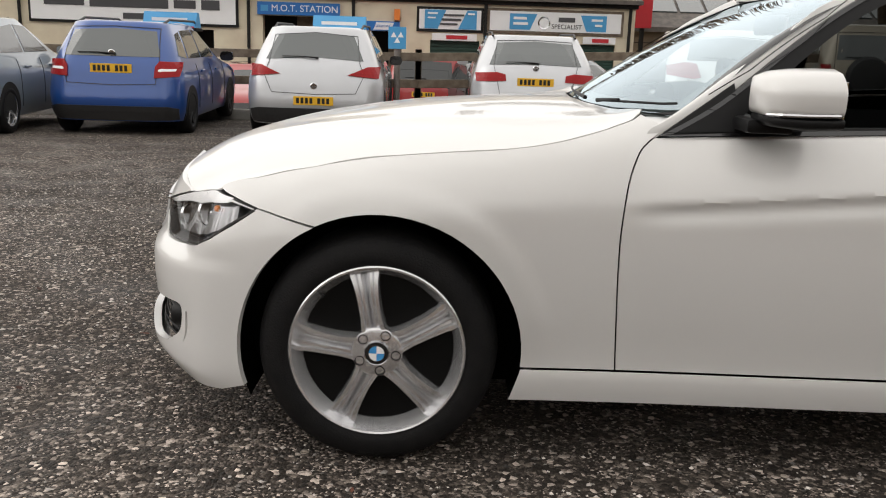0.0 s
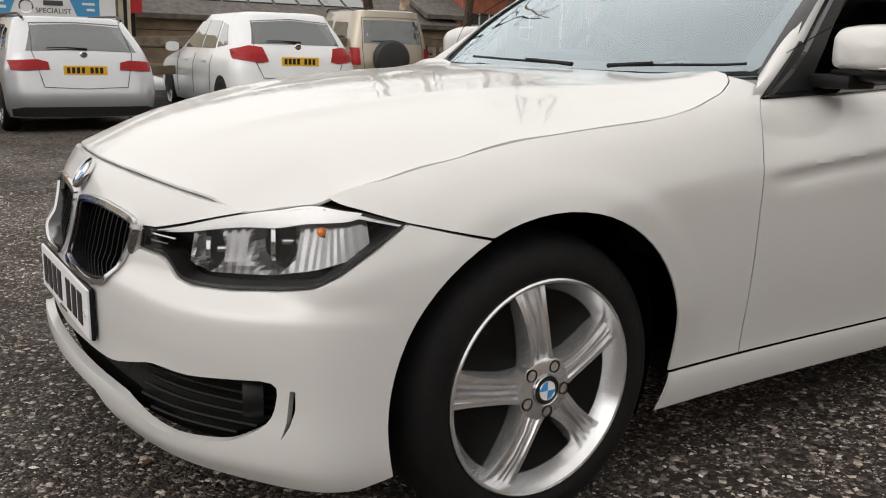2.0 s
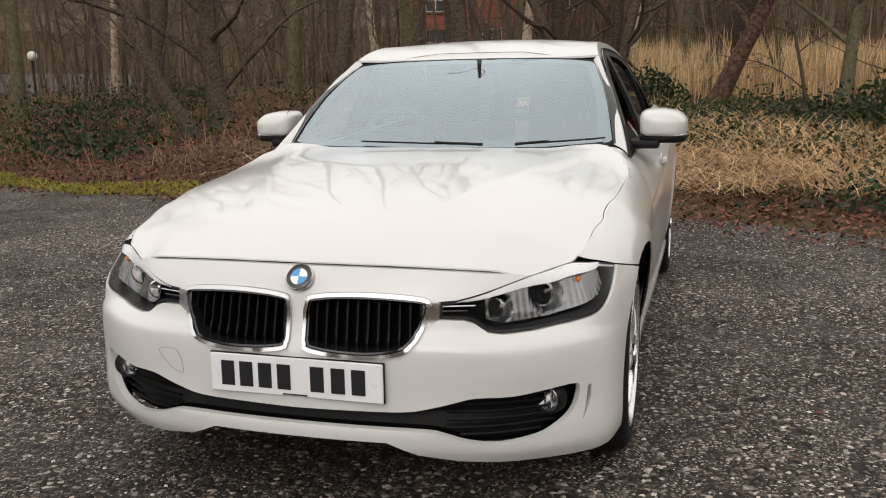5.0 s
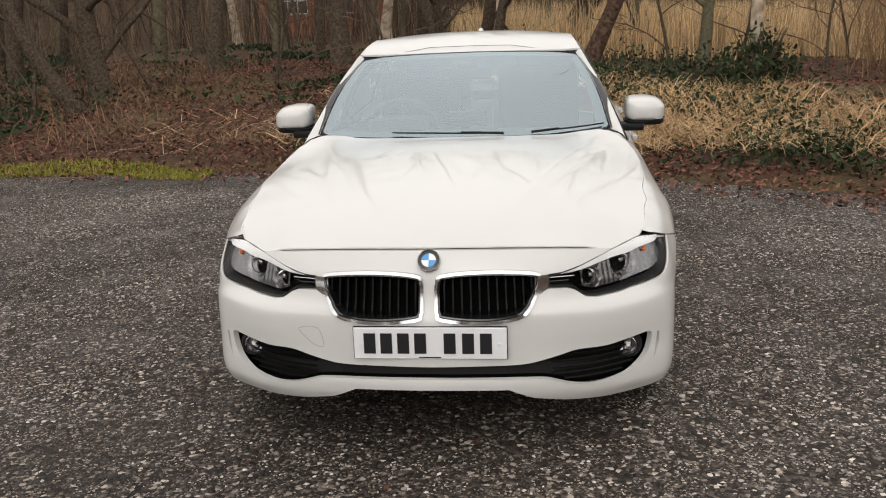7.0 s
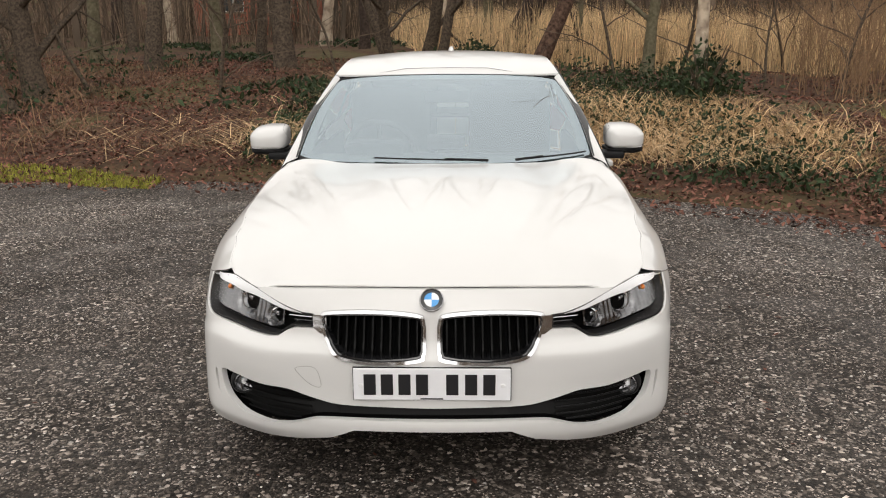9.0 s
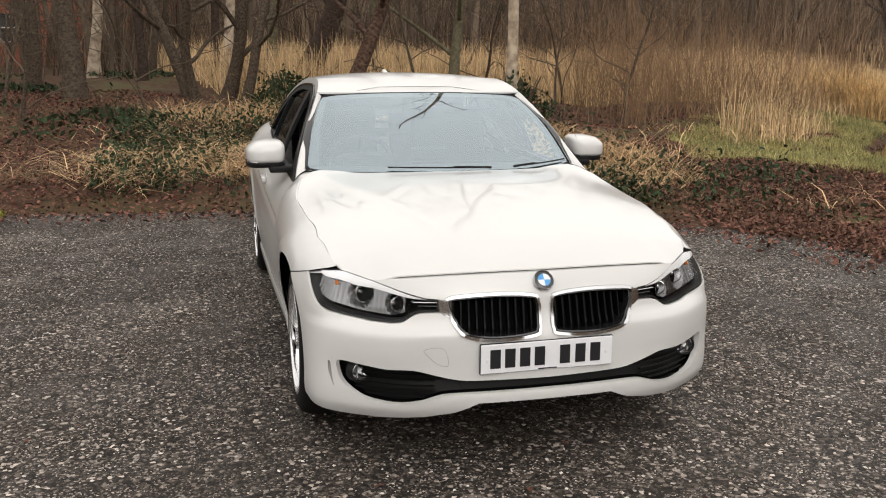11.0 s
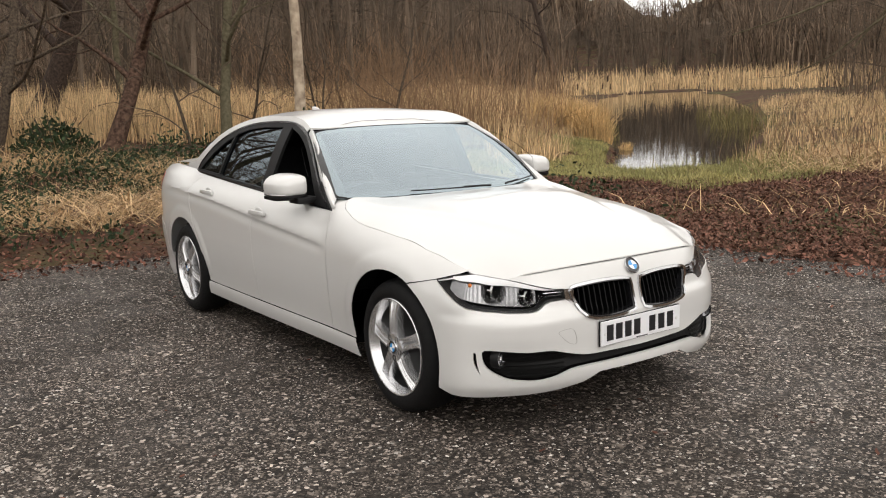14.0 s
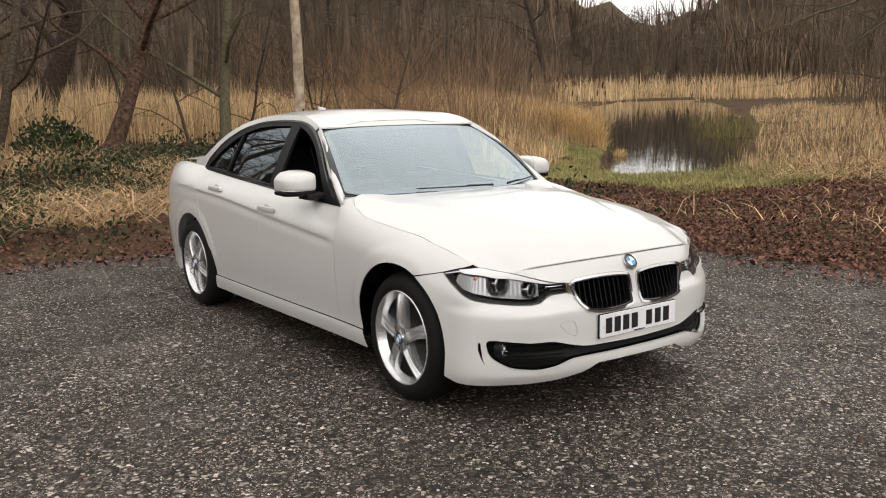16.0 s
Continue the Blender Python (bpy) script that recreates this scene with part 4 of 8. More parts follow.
# headlamps
LAMP = [LAMP_TOP[0]] + rounded(LAMP_TOP[1:], 3, False) + [LAMP_TIP] + rounded(LAMP_LOW, 4, False)
for sg in (1, -1):
    lp = [(sg * a, b) for a, b in inset(LAMP, 0.0025)]
    lamp = part("headlamp", offset_patch(lp, 0.085, 0.0, 0.025), M_HOUSING, saloon, "clear headlamp with white eyebrow strip and twin reflectors", turned=True)
    part("lens", offset_patch(lp, 0.003, 0.004, 0.02), M_LENS, lamp, smooth=40, turned=True)
    part("lamp_wall", patch(lambda p, o: body(p, o + 0.006), lp, [inset(lp, 0.006)], 0.02, 0.08), M_HOUSING, lamp, smooth=40, turned=True)
    # white eyebrow along the top edge
    top = rounded(LAMP_TOP[1:], 6, False) + [LAMP_TIP]
    n = len(top)
    rows = []
    for k, (a, b) in enumerate(top):
        f = k / (n - 1)
        h = 0.004 + 0.030 * math.sin(math.pi * min(1.0, f) ** 1.6) ** 0.8
        q = np.array([(sg * a, b - 0.004), (sg * (a - 0.002), b - 0.004 - 0.55 * h), (sg * (a - 0.004), b - 0.004 - h), (sg * (a - 0.004), b - 0.006 - h)])
        rows.append([tuple(body(q[i:i + 1], o)[0]) for i, o in enumerate((0.0055, 0.006, 0.009, 0.03))])
    part("eyebrow_strip", grid_mesh(rows), M_LAMP_WHITE, lamp, "white light strip", 50)
    # one pressed chrome reflector with two dishes, a bulb in either
    s0, s1 = by_y(0.520, 0.62)[0], by_x(0.40, 0.68)[0]
    dishes = [(by_y(yy, zz)[0], zz, r) for yy, zz, r in ((0.560, 0.617, 0.042), (0.675, 0.645, 0.056))]
    top_s, top_z = [q[0] for q in LAMP_TOP], [q[1] for q in LAMP_TOP]
    rows = []
    for u in np.linspace(s0, s1, 44):
        zt = float(np.interp(u, top_s, top_z)) - 0.014
        zb = float(np.interp(u, (s0, dishes[0][0], dishes[1][0], s1), (0.592, 0.577, 0.586, 0.640)))
        q = np.stack([np.full(15, u), np.linspace(zb, zt, 15)], -1)
        deep = np.full(15, 0.030)
        for cs, cz, r in dishes:
            deep = np.maximum(deep, 0.030 + 0.042 * np.clip(1 - np.hypot(q[:, 0] - cs, q[:, 1] - cz) ** 2 / (r * r), 0, 1))
        q[:, 0] *= sg
        rows.append([tuple(p) for p in body(q, deep + 0.0015 * (len(rows) % 2))])
    part("reflector", grid_mesh(rows), M_REFLECT, lamp, "fluted chrome reflector")
    for cs, cz, r in dishes:
        c = body(np.array([[sg * cs, cz]]), 0.046)[0]
        m = Matrix.Translation(c) @ pose(0, 0, 0, 0, 90, sg * 24)
        part("bulb", lathe([(0.0, 0.004), (0.007, 0.006), (0.009, 0.014), (0.009, 0.034)], m, 16), M_CHROME, lamp, smooth=50)
        part("bezel_ring", lathe([(r * 0.62, -0.013), (r * 0.68, -0.012), (r * 0.69, -0.004), (r * 0.62, -0.004)], m, 32, True), M_CHROME, lamp, smooth=40)
    c = body(np.array([[sg * by_y(0.757, 0.676)[0], 0.676]]), 0.028)[0]
    bm = bmesh.new()
    bmesh.ops.create_uvsphere(bm, u_segments=16, v_segments=10, radius=1, matrix=Matrix.LocRotScale(c, None, (0.010, 0.008, 0.009)))
    part("indicator_bulb", bm, M_AMBER, lamp, "amber indicator", smooth=60)
    # finned inner blade towards the grille
    for j in range(2):
        pts = [tuple(body(np.array([[sg * by_y(y, 0.632 - 0.013 * j)[0], 0.632 - 0.013 * j]]), 0.014)[0]) for y in np.linspace(0.40, 0.49 - 0.02 * j, 6)]
        part("trim_bar", tube(pts, 0.0025, 6), M_CHROME if j == 0 else M_GLOSS_BLACK, lamp)
    link = [by_y(0.352, 0.645), by_y(0.397, 0.645), by_y(0.398, 0.601), by_y(0.372, 0.584), by_y(0.352, 0.584)]
    part("chrome_link", patch(lambda p, o: body(p, o - 0.001), [(sg * a, b) for a, b in link], (), 0.012, 0.01), M_CHROME, lamp, smooth=40, turned=True)

# number plate with its characters as plain bars
plate = part("number_plate", box(0.020, 0, 0.4315, 0.008, 0.52, 0.111, 0.003, pose(0, 0, 0)), M_PLATE_WHITE, saloon, "white front number plate with black characters")
part("plate_edge", box(0.0262, 0, 0.4315, 0.010, 0.526, 0.117, 0.004), M_BLACK_TRIM, plate)
for y in (0.205, 0.148, 0.090, 0.032, -0.068, -0.130, -0.190):
    part("character_bar", box(0.0150, y, 0.4315, 0.0025, 0.040, 0.072), M_INK, plate)
for y in (0.235, -0.235):
    part("screw_cap", lathe([(0.0, 0.0), (0.007, 0.0005), (0.008, 0.003)], pose(0.0135, y, 0.428, 0, 90, 0), 14), M_BADGE_WHITE, plate)
part("maker_line", box(0.0151, 0.0, 0.382, 0.0022, 0.075, 0.004), M_INK, plate)


def roundel(m, r, parent, name="badge"):
    """Round badge with a black ring and blue and white quarters; its face looks along +z of m."""
    b = part(name, lathe([(0.0, 0.002), (r * 0.5, 0.002), (r * 0.93, 0.0005), (r, -0.002), (r, -0.006)], m, 40), M_GLOSS_BLACK, parent, "round badge with blue and white quarters", 40)
    part("badge_rim", lathe([(r * 0.93, 0.0025), (r * 0.97, 0.0035), (r * 1.02, 0.001), (r * 1.02, -0.006), (r * 0.93, -0.004)], m, 40, True), M_CHROME, b, smooth=50)
    part("badge_ring", lathe([(r * 0.60, 0.003), (r * 0.63, 0.0045), (r * 0.66, 0.003), (r * 0.66, 0.0), (r * 0.60, 0.0)], m, 40, True), M_CHROME, b, smooth=50)
    for q in range(4):
        bm = bmesh.new()
        c0 = bm.verts.new(m @ Vector((0, 0, 0.0045)))
        ring = [bm.verts.new(m @ Vector((r * 0.61 * math.cos(math.pi / 2 * (q + k / 8)), r * 0.61 * math.sin(math.pi / 2 * (q + k / 8)), 0.0036))) for k in range(9)]
        for a, c in zip(ring, ring[1:]):
            bm.faces.new((c0, a, c))
        part("badge_quarter", bm, M_BLUE if q % 2 else M_BADGE_WHITE, b)
    return b


roundel(Matrix.Translation((0.0780, 0, 0.7045)) @ pose(0, 0, 0, 0, -53, 0) @ pose(0, 0, 0, 0, 0, 90), 0.040, saloon)

# wheels
def spoke(angle, sg):
    """One alloy spoke with two ribs and a groove, from the hub to the rim; z is the wheel's axle, outwards."""
    bm = bmesh.new()
    rows = []
    # across the spoke: (offset, height) with a ridge on either edge and a narrow groove
    for r, half, lift in ((0.040, 0.042, 0.006), (0.065, 0.033, 0.010), (0.10, 0.029, 0.012), (0.15, 0.031, 0.008), (0.19, 0.036, 0.0), (0.222, 0.044, -0.010)):
        prof = [(-1.0, -0.045), (-1.0, -0.012), (-0.92, 0.0), (-0.62, 0.0), (-0.50, -0.007), (-0.30, -0.008), (-0.18, -0.001), (0.0, -0.015), (0.18, -0.001), (0.30, -0.008), (0.50, -0.007), (0.62, 0.0), (0.92, 0.0), (1.0, -0.012), (1.0, -0.045)]
        rows.append([(r, w * half, lift + h) for w, h in prof])
    ca, sa = math.cos(angle), math.sin(angle)
    vs = [[bm.verts.new((a * ca - b * sa, a * sa + b * ca, h)) for a, b, h in row] for row in rows]
    for a, b in zip(vs, vs[1:]):
        for k in range(len(a) - 1):
            bm.faces.new((a[k], a[k + 1], b[k + 1], b[k]))
    bm.faces.new(vs[0])
    bm.faces.new(vs[-1][::-1])
    return bm


def wheel(x, y, turn, name):
    sg = 1 if y > 0 else -1
    w = part(name, lathe([(0.060, 0.012), (0.068, 0.008), (0.070, -0.02), (0.060, -0.05)], None, 40), M_ALLOY, saloon, "silver five-spoke alloy wheel with black tyre", 40)
    w.matrix_basis = Matrix.Translation((x, y, 0.325)) @ pose(0, 0, 0, -90 * sg, 0, 0)
    part("tyre", lathe([(0.232, -0.012), (0.238, 0.006), (0.248, 0.012), (0.262, 0.014), (0.285, 0.010), (0.304, 0.000), (0.315, -0.014), (0.322, -0.032), (0.326, -0.06), (0.327, -0.10), (0.326, -0.15), (0.322, -0.18), (0.310, -0.20), (0.26, -0.215), (0.22, -0.20), (0.22, -0.02)], None, 72, True), M_RUBBER, w, "black rubber tyre", 40)
    part("rim", lathe([(0.237, 0.004), (0.2375, 0.010), (0.234, 0.013), (0.229, 0.011), (0.224, 0.002), (0.210, -0.022), (0.204, -0.034), (0.212, -0.05), (0.236, -0.16), (0.237, -0.10)], None, 72, True), M_ALLOY, w, smooth=35)
    # alloy barrel coloured near-black to stand in for the shade behind the spokes
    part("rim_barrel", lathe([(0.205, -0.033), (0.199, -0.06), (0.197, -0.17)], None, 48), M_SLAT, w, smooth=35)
    for k in range(5):
        part("spoke", spoke(radians(turn + 72 * k), sg), M_ALLOY, w, smooth=30)
        a = radians(turn + 36 + 72 * k)
        mm = Matrix.Translation((0.052 * math.cos(a), 0.052 * math.sin(a), 0.002))
        part("wheel_bolt", lathe([(0.0, 0.008), (0.008, 0.008), (0.0095, 0.004), (0.0095, -0.01)], mm, 6), M_STEEL, w)
        # black ring stands in for the shade in the bolt's well
        part("bolt_well_shade", lathe([(0.0115, 0.0115), (0.0135, 0.0115), (0.0135, -0.01), (0.0115, -0.01)], mm, 18, True), M_VOID, w)
    part("brake_disc", lathe([(0.06, -0.075), (0.155, -0.075), (0.155, -0.10), (0.06, -0.10)], None, 48, True), M_STEEL, w, smooth=30)
    part("brake_caliper", box(0.0, 0.125, -0.085, 0.13, 0.06, 0.05, 0.012), M_STEEL, w, smooth=40)
    # added near-black disc that paints shade between the spokes
    part("spoke_gap_shade", lathe([(0.03, -0.03), (0.20, -0.115), (0.204, -0.14), (0.05, -0.19)], None, 40), M_VOID, w)
    a = radians(turn + 36)
    part("valve", lathe([(0.0, 0.02), (0.004, 0.02), (0.0045, -0.012)], Matrix.Translation((0.207 * math.cos(a), 0.207 * math.sin(a), -0.02)), 10), M_BLACK_TRIM, w)
    roundel(pose(0, 0, 0.0165), 0.0335, w, "centre_cap")
    return w


# y = outer face of the hub; spokes stand as the car was left
wheel(0.785, -0.858, 100, "front_wheel")
wheel(0.785, 0.858, 128, "front_wheel")
wheel(3.595, -0.878, 84, "rear_wheel")
wheel(3.595, 0.878, 92, "rear_wheel")
# wheel housings and floor pan
for x in (0.79, 3.585):
    for sg in (1, -1):
        bm = bmesh.new()
        n, r = 24, 0.40
        rings = []
        for yy in (0.785, 0.60):
            rings.append([bm.verts.new((x + r * math.cos(a), sg * yy, 0.325 + r * math.sin(a))) for a in np.linspace(radians(-25), radians(205), n)])
        for k in range(n - 1):
            bm.faces.new((rings[0][k], rings[0][k + 1], rings[1][k + 1], rings[1][k]))
        bm.faces.new(rings[1])
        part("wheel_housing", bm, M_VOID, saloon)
bm = bmesh.new()
box_into(bm, 2.2, 0, 0.235, 1.75, 1.62, 0.05, 0.01)
box_into(bm, 0.95, 0, 0.275, 0.8, 1.1, 0.09, 0.01)
box_into(bm, 3.8, 0, 0.30, 1.5, 1.1, 0.10, 0.01)
box_into(bm, 0.34, 0, 0.268, 0.50, 0.50, 0.02, 0.006)
box_into(bm, 0.55, 0, 0.235, 0.40, 1.15, 0.03, 0.006)
part("floor_pan", bm, M_BLACK_TRIM, saloon)

# door mirrors
def shaped(rings, sides=24, power=3.2, taper=0.0):
    """A closed skin through rings: (centre, half extents along y and z), stacked along x; taper lowers its outer end."""
    bm = bmesh.new()
    vs = []
    for (cx, cy, cz), hy, hz_up, hz_dn in rings:
        row = []
        for k in range(sides):
            a = 2 * math.pi * k / sides
            c, s = math.cos(a), math.sin(a)
            low = 1 - taper * max(0.0, math.copysign(1, cy) * c) if s > 0 else 1.0
            row.append(bm.verts.new((cx, cy + hy * math.copysign(abs(c) ** (2 / power), c), cz + low * (hz_up if s > 0 else hz_dn) * math.copysign(abs(s) ** (2 / power), s))))
        vs.append(row)
    for a, b in zip(vs, vs[1:]):
        for k in range(sides):
            bm.faces.new((a[k], a[(k + 1) % sides], b[(k + 1) % sides], b[k]))
    bm.faces.new(vs[0])
    bm.faces.new(vs[-1])
    return bm


for sg in (1, -1):
    cap = part("door_mirror", shaped([((1.705, sg * 0.885, 1.035), 0.030, 0.020, 0.030), ((1.716, sg * 0.890, 1.036), 0.068, 0.045, 0.046), ((1.745, sg * 0.897, 1.036), 0.090, 0.057, 0.050), ((1.790, sg * 0.902, 1.036), 0.097, 0.064, 0.050), ((1.845, sg * 0.905, 1.036), 0.099, 0.067, 0.050), ((1.885, sg * 0.906, 1.036), 0.098, 0.067, 0.050)], 28, 5.0, 0.62), M_WHITE, saloon, "white door mirror cap on black foot", 50)
    part("mirror_base", shaped([((1.715, sg * 0.880, 0.981), 0.03, 0.010, 0.006), ((1.735, sg * 0.890, 0.980), 0.080, 0.010, 0.018), ((1.80, sg * 0.900, 0.978), 0.098, 0.010, 0.022), ((1.887, sg * 0.904, 0.980), 0.100, 0.010, 0.020)], 24, 4.0), M_BLACK_TRIM, cap, smooth=50)
    part("mirror_arm", box(1.755, sg * 0.825, 0.957, 0.12, 0.13, 0.036, 0.012, pose(0, 0, 0)), M_BLACK_TRIM, cap, smooth=50)
    part("mirror_glass", box(1.887, sg * 0.904, 1.030, 0.004, 0.17, 0.09, 0.001), M_CHROME, cap)
    part("indicator_strip", tube([(1.722, sg * 0.945, 0.992), (1.748, sg * 0.979, 0.993), (1.80, sg * 0.997, 0.994), (1.875, sg * 1.003, 0.996)], 0.0055, 8), M_CHROME, cap, "clear indicator strip")
    tri = [(1.515, 0.925), (1.70, 1.055), (1.715, 0.935)]
    bm = patch(lambda p, o: green(p, o - 0.010), tri, (), 0.04, 0.012)
    if sg < 0:
        bm = flipped(bm)
    part("mirror_sail", bm, M_BLACK_TRIM, cap, turned=True)

# wipers and scuttle
part("scuttle_panel", grid_mesh([[(float(ws_low[0](abs(y))) - d, y, float(ws_low[1](abs(y))) - 0.018 - 0.2 * d) for y in np.linspace(-0.60, 0.60, 25)] for d in (-0.02, 0.03, 0.09)]), M_BLACK_TRIM, saloon)
for a, b in (((-0.21, 0.006), (0.33, 0.022)), ((-0.34, 0.006), (-0.69, 0.034))):
    pts = []
    for k in range(9):
        f = k / 8
        p = screen(np.array([[(a[0] + (b[0] - a[0]) * f), a[1] + (b[1] - a[1]) * f]]), -0.016)[0]
        pts.append(tuple(p))
    w = part("wiper", tube(pts, 0.004, 6), M_BLACK_TRIM, saloon, "black windscreen wiper")
    part("wiper_arm", tube([pts[0], tuple(np.array(pts[3]) + (-0.004, 0, 0.006))], [0.007, 0.004], 6), M_BLACK_TRIM, w)
part("roof_aerial", shaped([((3.10, 0, 1.424), 0.004, 0.012, 0.002), ((3.14, 0, 1.42), 0.016, 0.032, 0.004), ((3.19, 0, 1.412), 0.020, 0.050, 0.004), ((3.215, 0, 1.408), 0.010, 0.055, 0.004)], 14), M_WHITE, saloon, "white fin aerial", 50)

# cabin
cabin = part("cabin_floor", box(2.5, 0, 0.45, 2.2, 1.48, 0.06), M_VOID, saloon)
for sg in (1, -1):
    part("door_card", box(2.55, sg * 0.755, 0.68, 1.6, 0.03, 0.46), M_DASH, cabin)
bm = prism([(1.64, 0.72), (1.62, 0.90), (1.70, 0.945), (1.82, 0.955), (1.93, 0.94), (1.97, 0.80), (1.90, 0.66)], -0.66, 0.66)
bmesh.ops.bevel(bm, geom=list(bm.edges), offset=0.02, segments=2, affect="EDGES")
dash = part("dashboard", bm, M_DASH, saloon, "black dashboard", 40)
part("instrument_hood", shaped([((1.78, 0.36, 0.975), 0.15, 0.035, 0.04), ((1.90, 0.36, 0.98), 0.17, 0.04, 0.05)], 20), M_DASH, dash, smooth=50)
part("screen_display", box(1.90, 0.0, 1.0, 0.015, 0.20, 0.085, 0.006), M_GLOSS_BLACK, dash)
mw = Matrix.Translation((2.08, 0.36, 0.93)) @ pose(0, 0, 0, 0, 64, 0)
sw = part("steering_wheel", tube([tuple(mw @ Vector((0.185 * math.cos(2 * math.pi * k / 32), 0.185 * math.sin(2 * math.pi * k / 32), 0))) for k in range(32)], 0.016, 10, True), M_DASH, saloon, "black leather steering wheel", 60)
part("wheel_boss", lathe([(0.0, 0.03), (0.06, 0.026), (0.075, 0.0), (0.06, -0.03)], mw, 24), M_DASH, sw, smooth=50)
for a in (0, 90, 180):
    d = Vector((math.cos(radians(a)), math.sin(radians(a)), 0))
    part("wheel_spoke", tube([mw @ (d * 0.05), mw @ (d * 0.18)], 0.014, 6), M_DASH, sw)
for x0, ys in ((2.25, (0.37, -0.37)), (2.98, (0.36, -0.36))):
    for y in ys:
        seat = part("car_seat", box(x0 + 0.25, y, 0.60, 0.52, 0.50, 0.16, 0.05), M_SEAT, saloon, "black cloth seat", 60)
        part("backrest", box(0, 0, 0.30, 0.14, 0.50, 0.64 if x0 < 2.5 else 0.54, 0.06, Matrix.Translation((x0 + 0.52, y, 0.62)) @ pose(0, 0, 0, 0, 14, 0)), M_SEAT, seat, smooth=60)
        part("headrest", box(0, 0, 0.70 if x0 < 2.5 else 0.60, 0.10, 0.26, 0.18, 0.045, Matrix.Translation((x0 + 0.52, y, 0.62)) @ pose(0, 0, 0, 0, 14, 0)), M_SEAT, seat, smooth=60)
part("parcel_shelf", box(3.75, 0, 0.99, 0.5, 1.2, 0.03), M_SEAT, cabin)
part("headliner", patch(lambda p, o: roof(p, o + 0.03), twice([(0, 2.20), (0.55, 2.22), (0.55, 3.35), (0, 3.35)]), (), 0.08, 0.0), material("headliner_cloth", (0.45, 0.44, 0.42), 0.9, noise_scale=60, vary=0.1), cabin, turned=True)
part("interior_mirror", box(2.03, 0.0, 1.225, 0.03, 0.24, 0.065, 0.012), M_BLACK_TRIM, saloon, smooth=50)
part("sensor_pod", box(2.06, 0.0, 1.268, 0.09, 0.10, 0.03, 0.01), M_BLACK_TRIM, saloon, smooth=50)

# corner of the scuttle between bonnet, wing and pillar
for sg in (1, -1):
    outer = [tuple(body(np.array([by_x(x, z)]))[0]) for x, z in ((1.47, 0.9535), (1.50, 0.951), (1.53, 0.937), (1.545, 0.930))]
    inner = [(1.505, 0.625, 0.955), (1.525, 0.640, 0.957), (1.56, 0.685, 0.957), (1.590, 0.716, 0.958)]
    rows = [[(a[0] + (b[0] - a[0]) * t, sg * (a[1] + (b[1] - a[1]) * t), a[2] + (b[2] - a[2]) * t + 0.004 * math.sin(math.pi * t) - 0.002) for t in np.linspace(0, 1, 7)] for a, b in zip(inner, outer)]
    part("scuttle_corner", grid_mesh(rows), M_WHITE, saloon, smooth=50)

# ---- ground ----
EDGE = [(14.0, 40.0), (9.5, 14.0), (8.2, 10.0), (7.0, 6.0), (6.55, 3.0), (6.2, 1.0), (5.6, -1.4), (4.75, -2.8), (3.5, -3.75), (1.5, -3.8), (-3.0, -4.7), (-14.0, -7.4), (-40.0, -12.0)]
_ea, _eb = np.array(EDGE[:-1]), np.array(EDGE[1:])


def beyond(x, y):
    """Metres outside the car park's edge (negative on it)."""
    p = np.stack([np.asarray(x, float), np.asarray(y, float)], -1)[..., None, :]
    d = _eb - _ea
    t = np.clip(((p - _ea) * d).sum(-1) / (d * d).sum(-1), 0, 1)
    v = p - (_ea + t[..., None] * d)
    r = np.hypot(v[..., 0], v[..., 1])
    k = r.argmin(-1)
    cross = d[k, 0] * np.take_along_axis(v[..., 1], k[..., None], -1)[..., 0] - d[k, 1] * np.take_along_axis(v[..., 0], k[..., None], -1)[..., 0]
    return np.where(cross > 0, 1, -1) * r.min(-1)


def waves(x, y, seed=0.0):
    """A cheap smooth noise for relief, about -1 to 1."""
    x, y = np.asarray(x, float), np.asarray(y, float)
    return (np.sin(1.7 * x + 0.6 * y + seed) + np.sin(-0.9 * x + 1.9 * y + 2.1 * seed) + np.sin(3.1 * x - 2.3 * y + 0.7 * seed) * 0.5 + np.sin(4.3 * y + 2.7 * x + seed) * 0.4) / 2.9


POND = [(8.7, -8.5), (11.4, -11.4), (15.0, -15.0), (24.3, -24.1), (37, -36.7), (43, -48), (41, -50.5), (29.3, -38.9), (20.8, -29.3), (15.8, -22.8), (12.0, -17.6), (9.6, -14.0), (7.6, -11.2), (7.0, -9.2), (7.6, -8.1)]
WATER = -0.25


def water_z(x, y):
    return WATER + 0.02 * x - 0.02 * y


_pa = np.array(POND)
_pb = np.roll(_pa, -1, axis=0)


def pond_in(x, y):
    """Metres inside the pond's edge (negative outside)."""
    x, y = np.asarray(x, float), np.asarray(y, float)
    p = np.stack([x, y], -1)[..., None, :]
    d = _pb - _pa
    t = np.clip(((p - _pa) * d).sum(-1) / (d * d).sum(-1), 0, 1)
    v = p - (_pa + t[..., None] * d)
    r = np.hypot(v[..., 0], v[..., 1]).min(-1)
    flat = np.stack([x.ravel(), y.ravel()], -1)
    return np.where(inside(POND, flat).reshape(x.shape), r, -r)


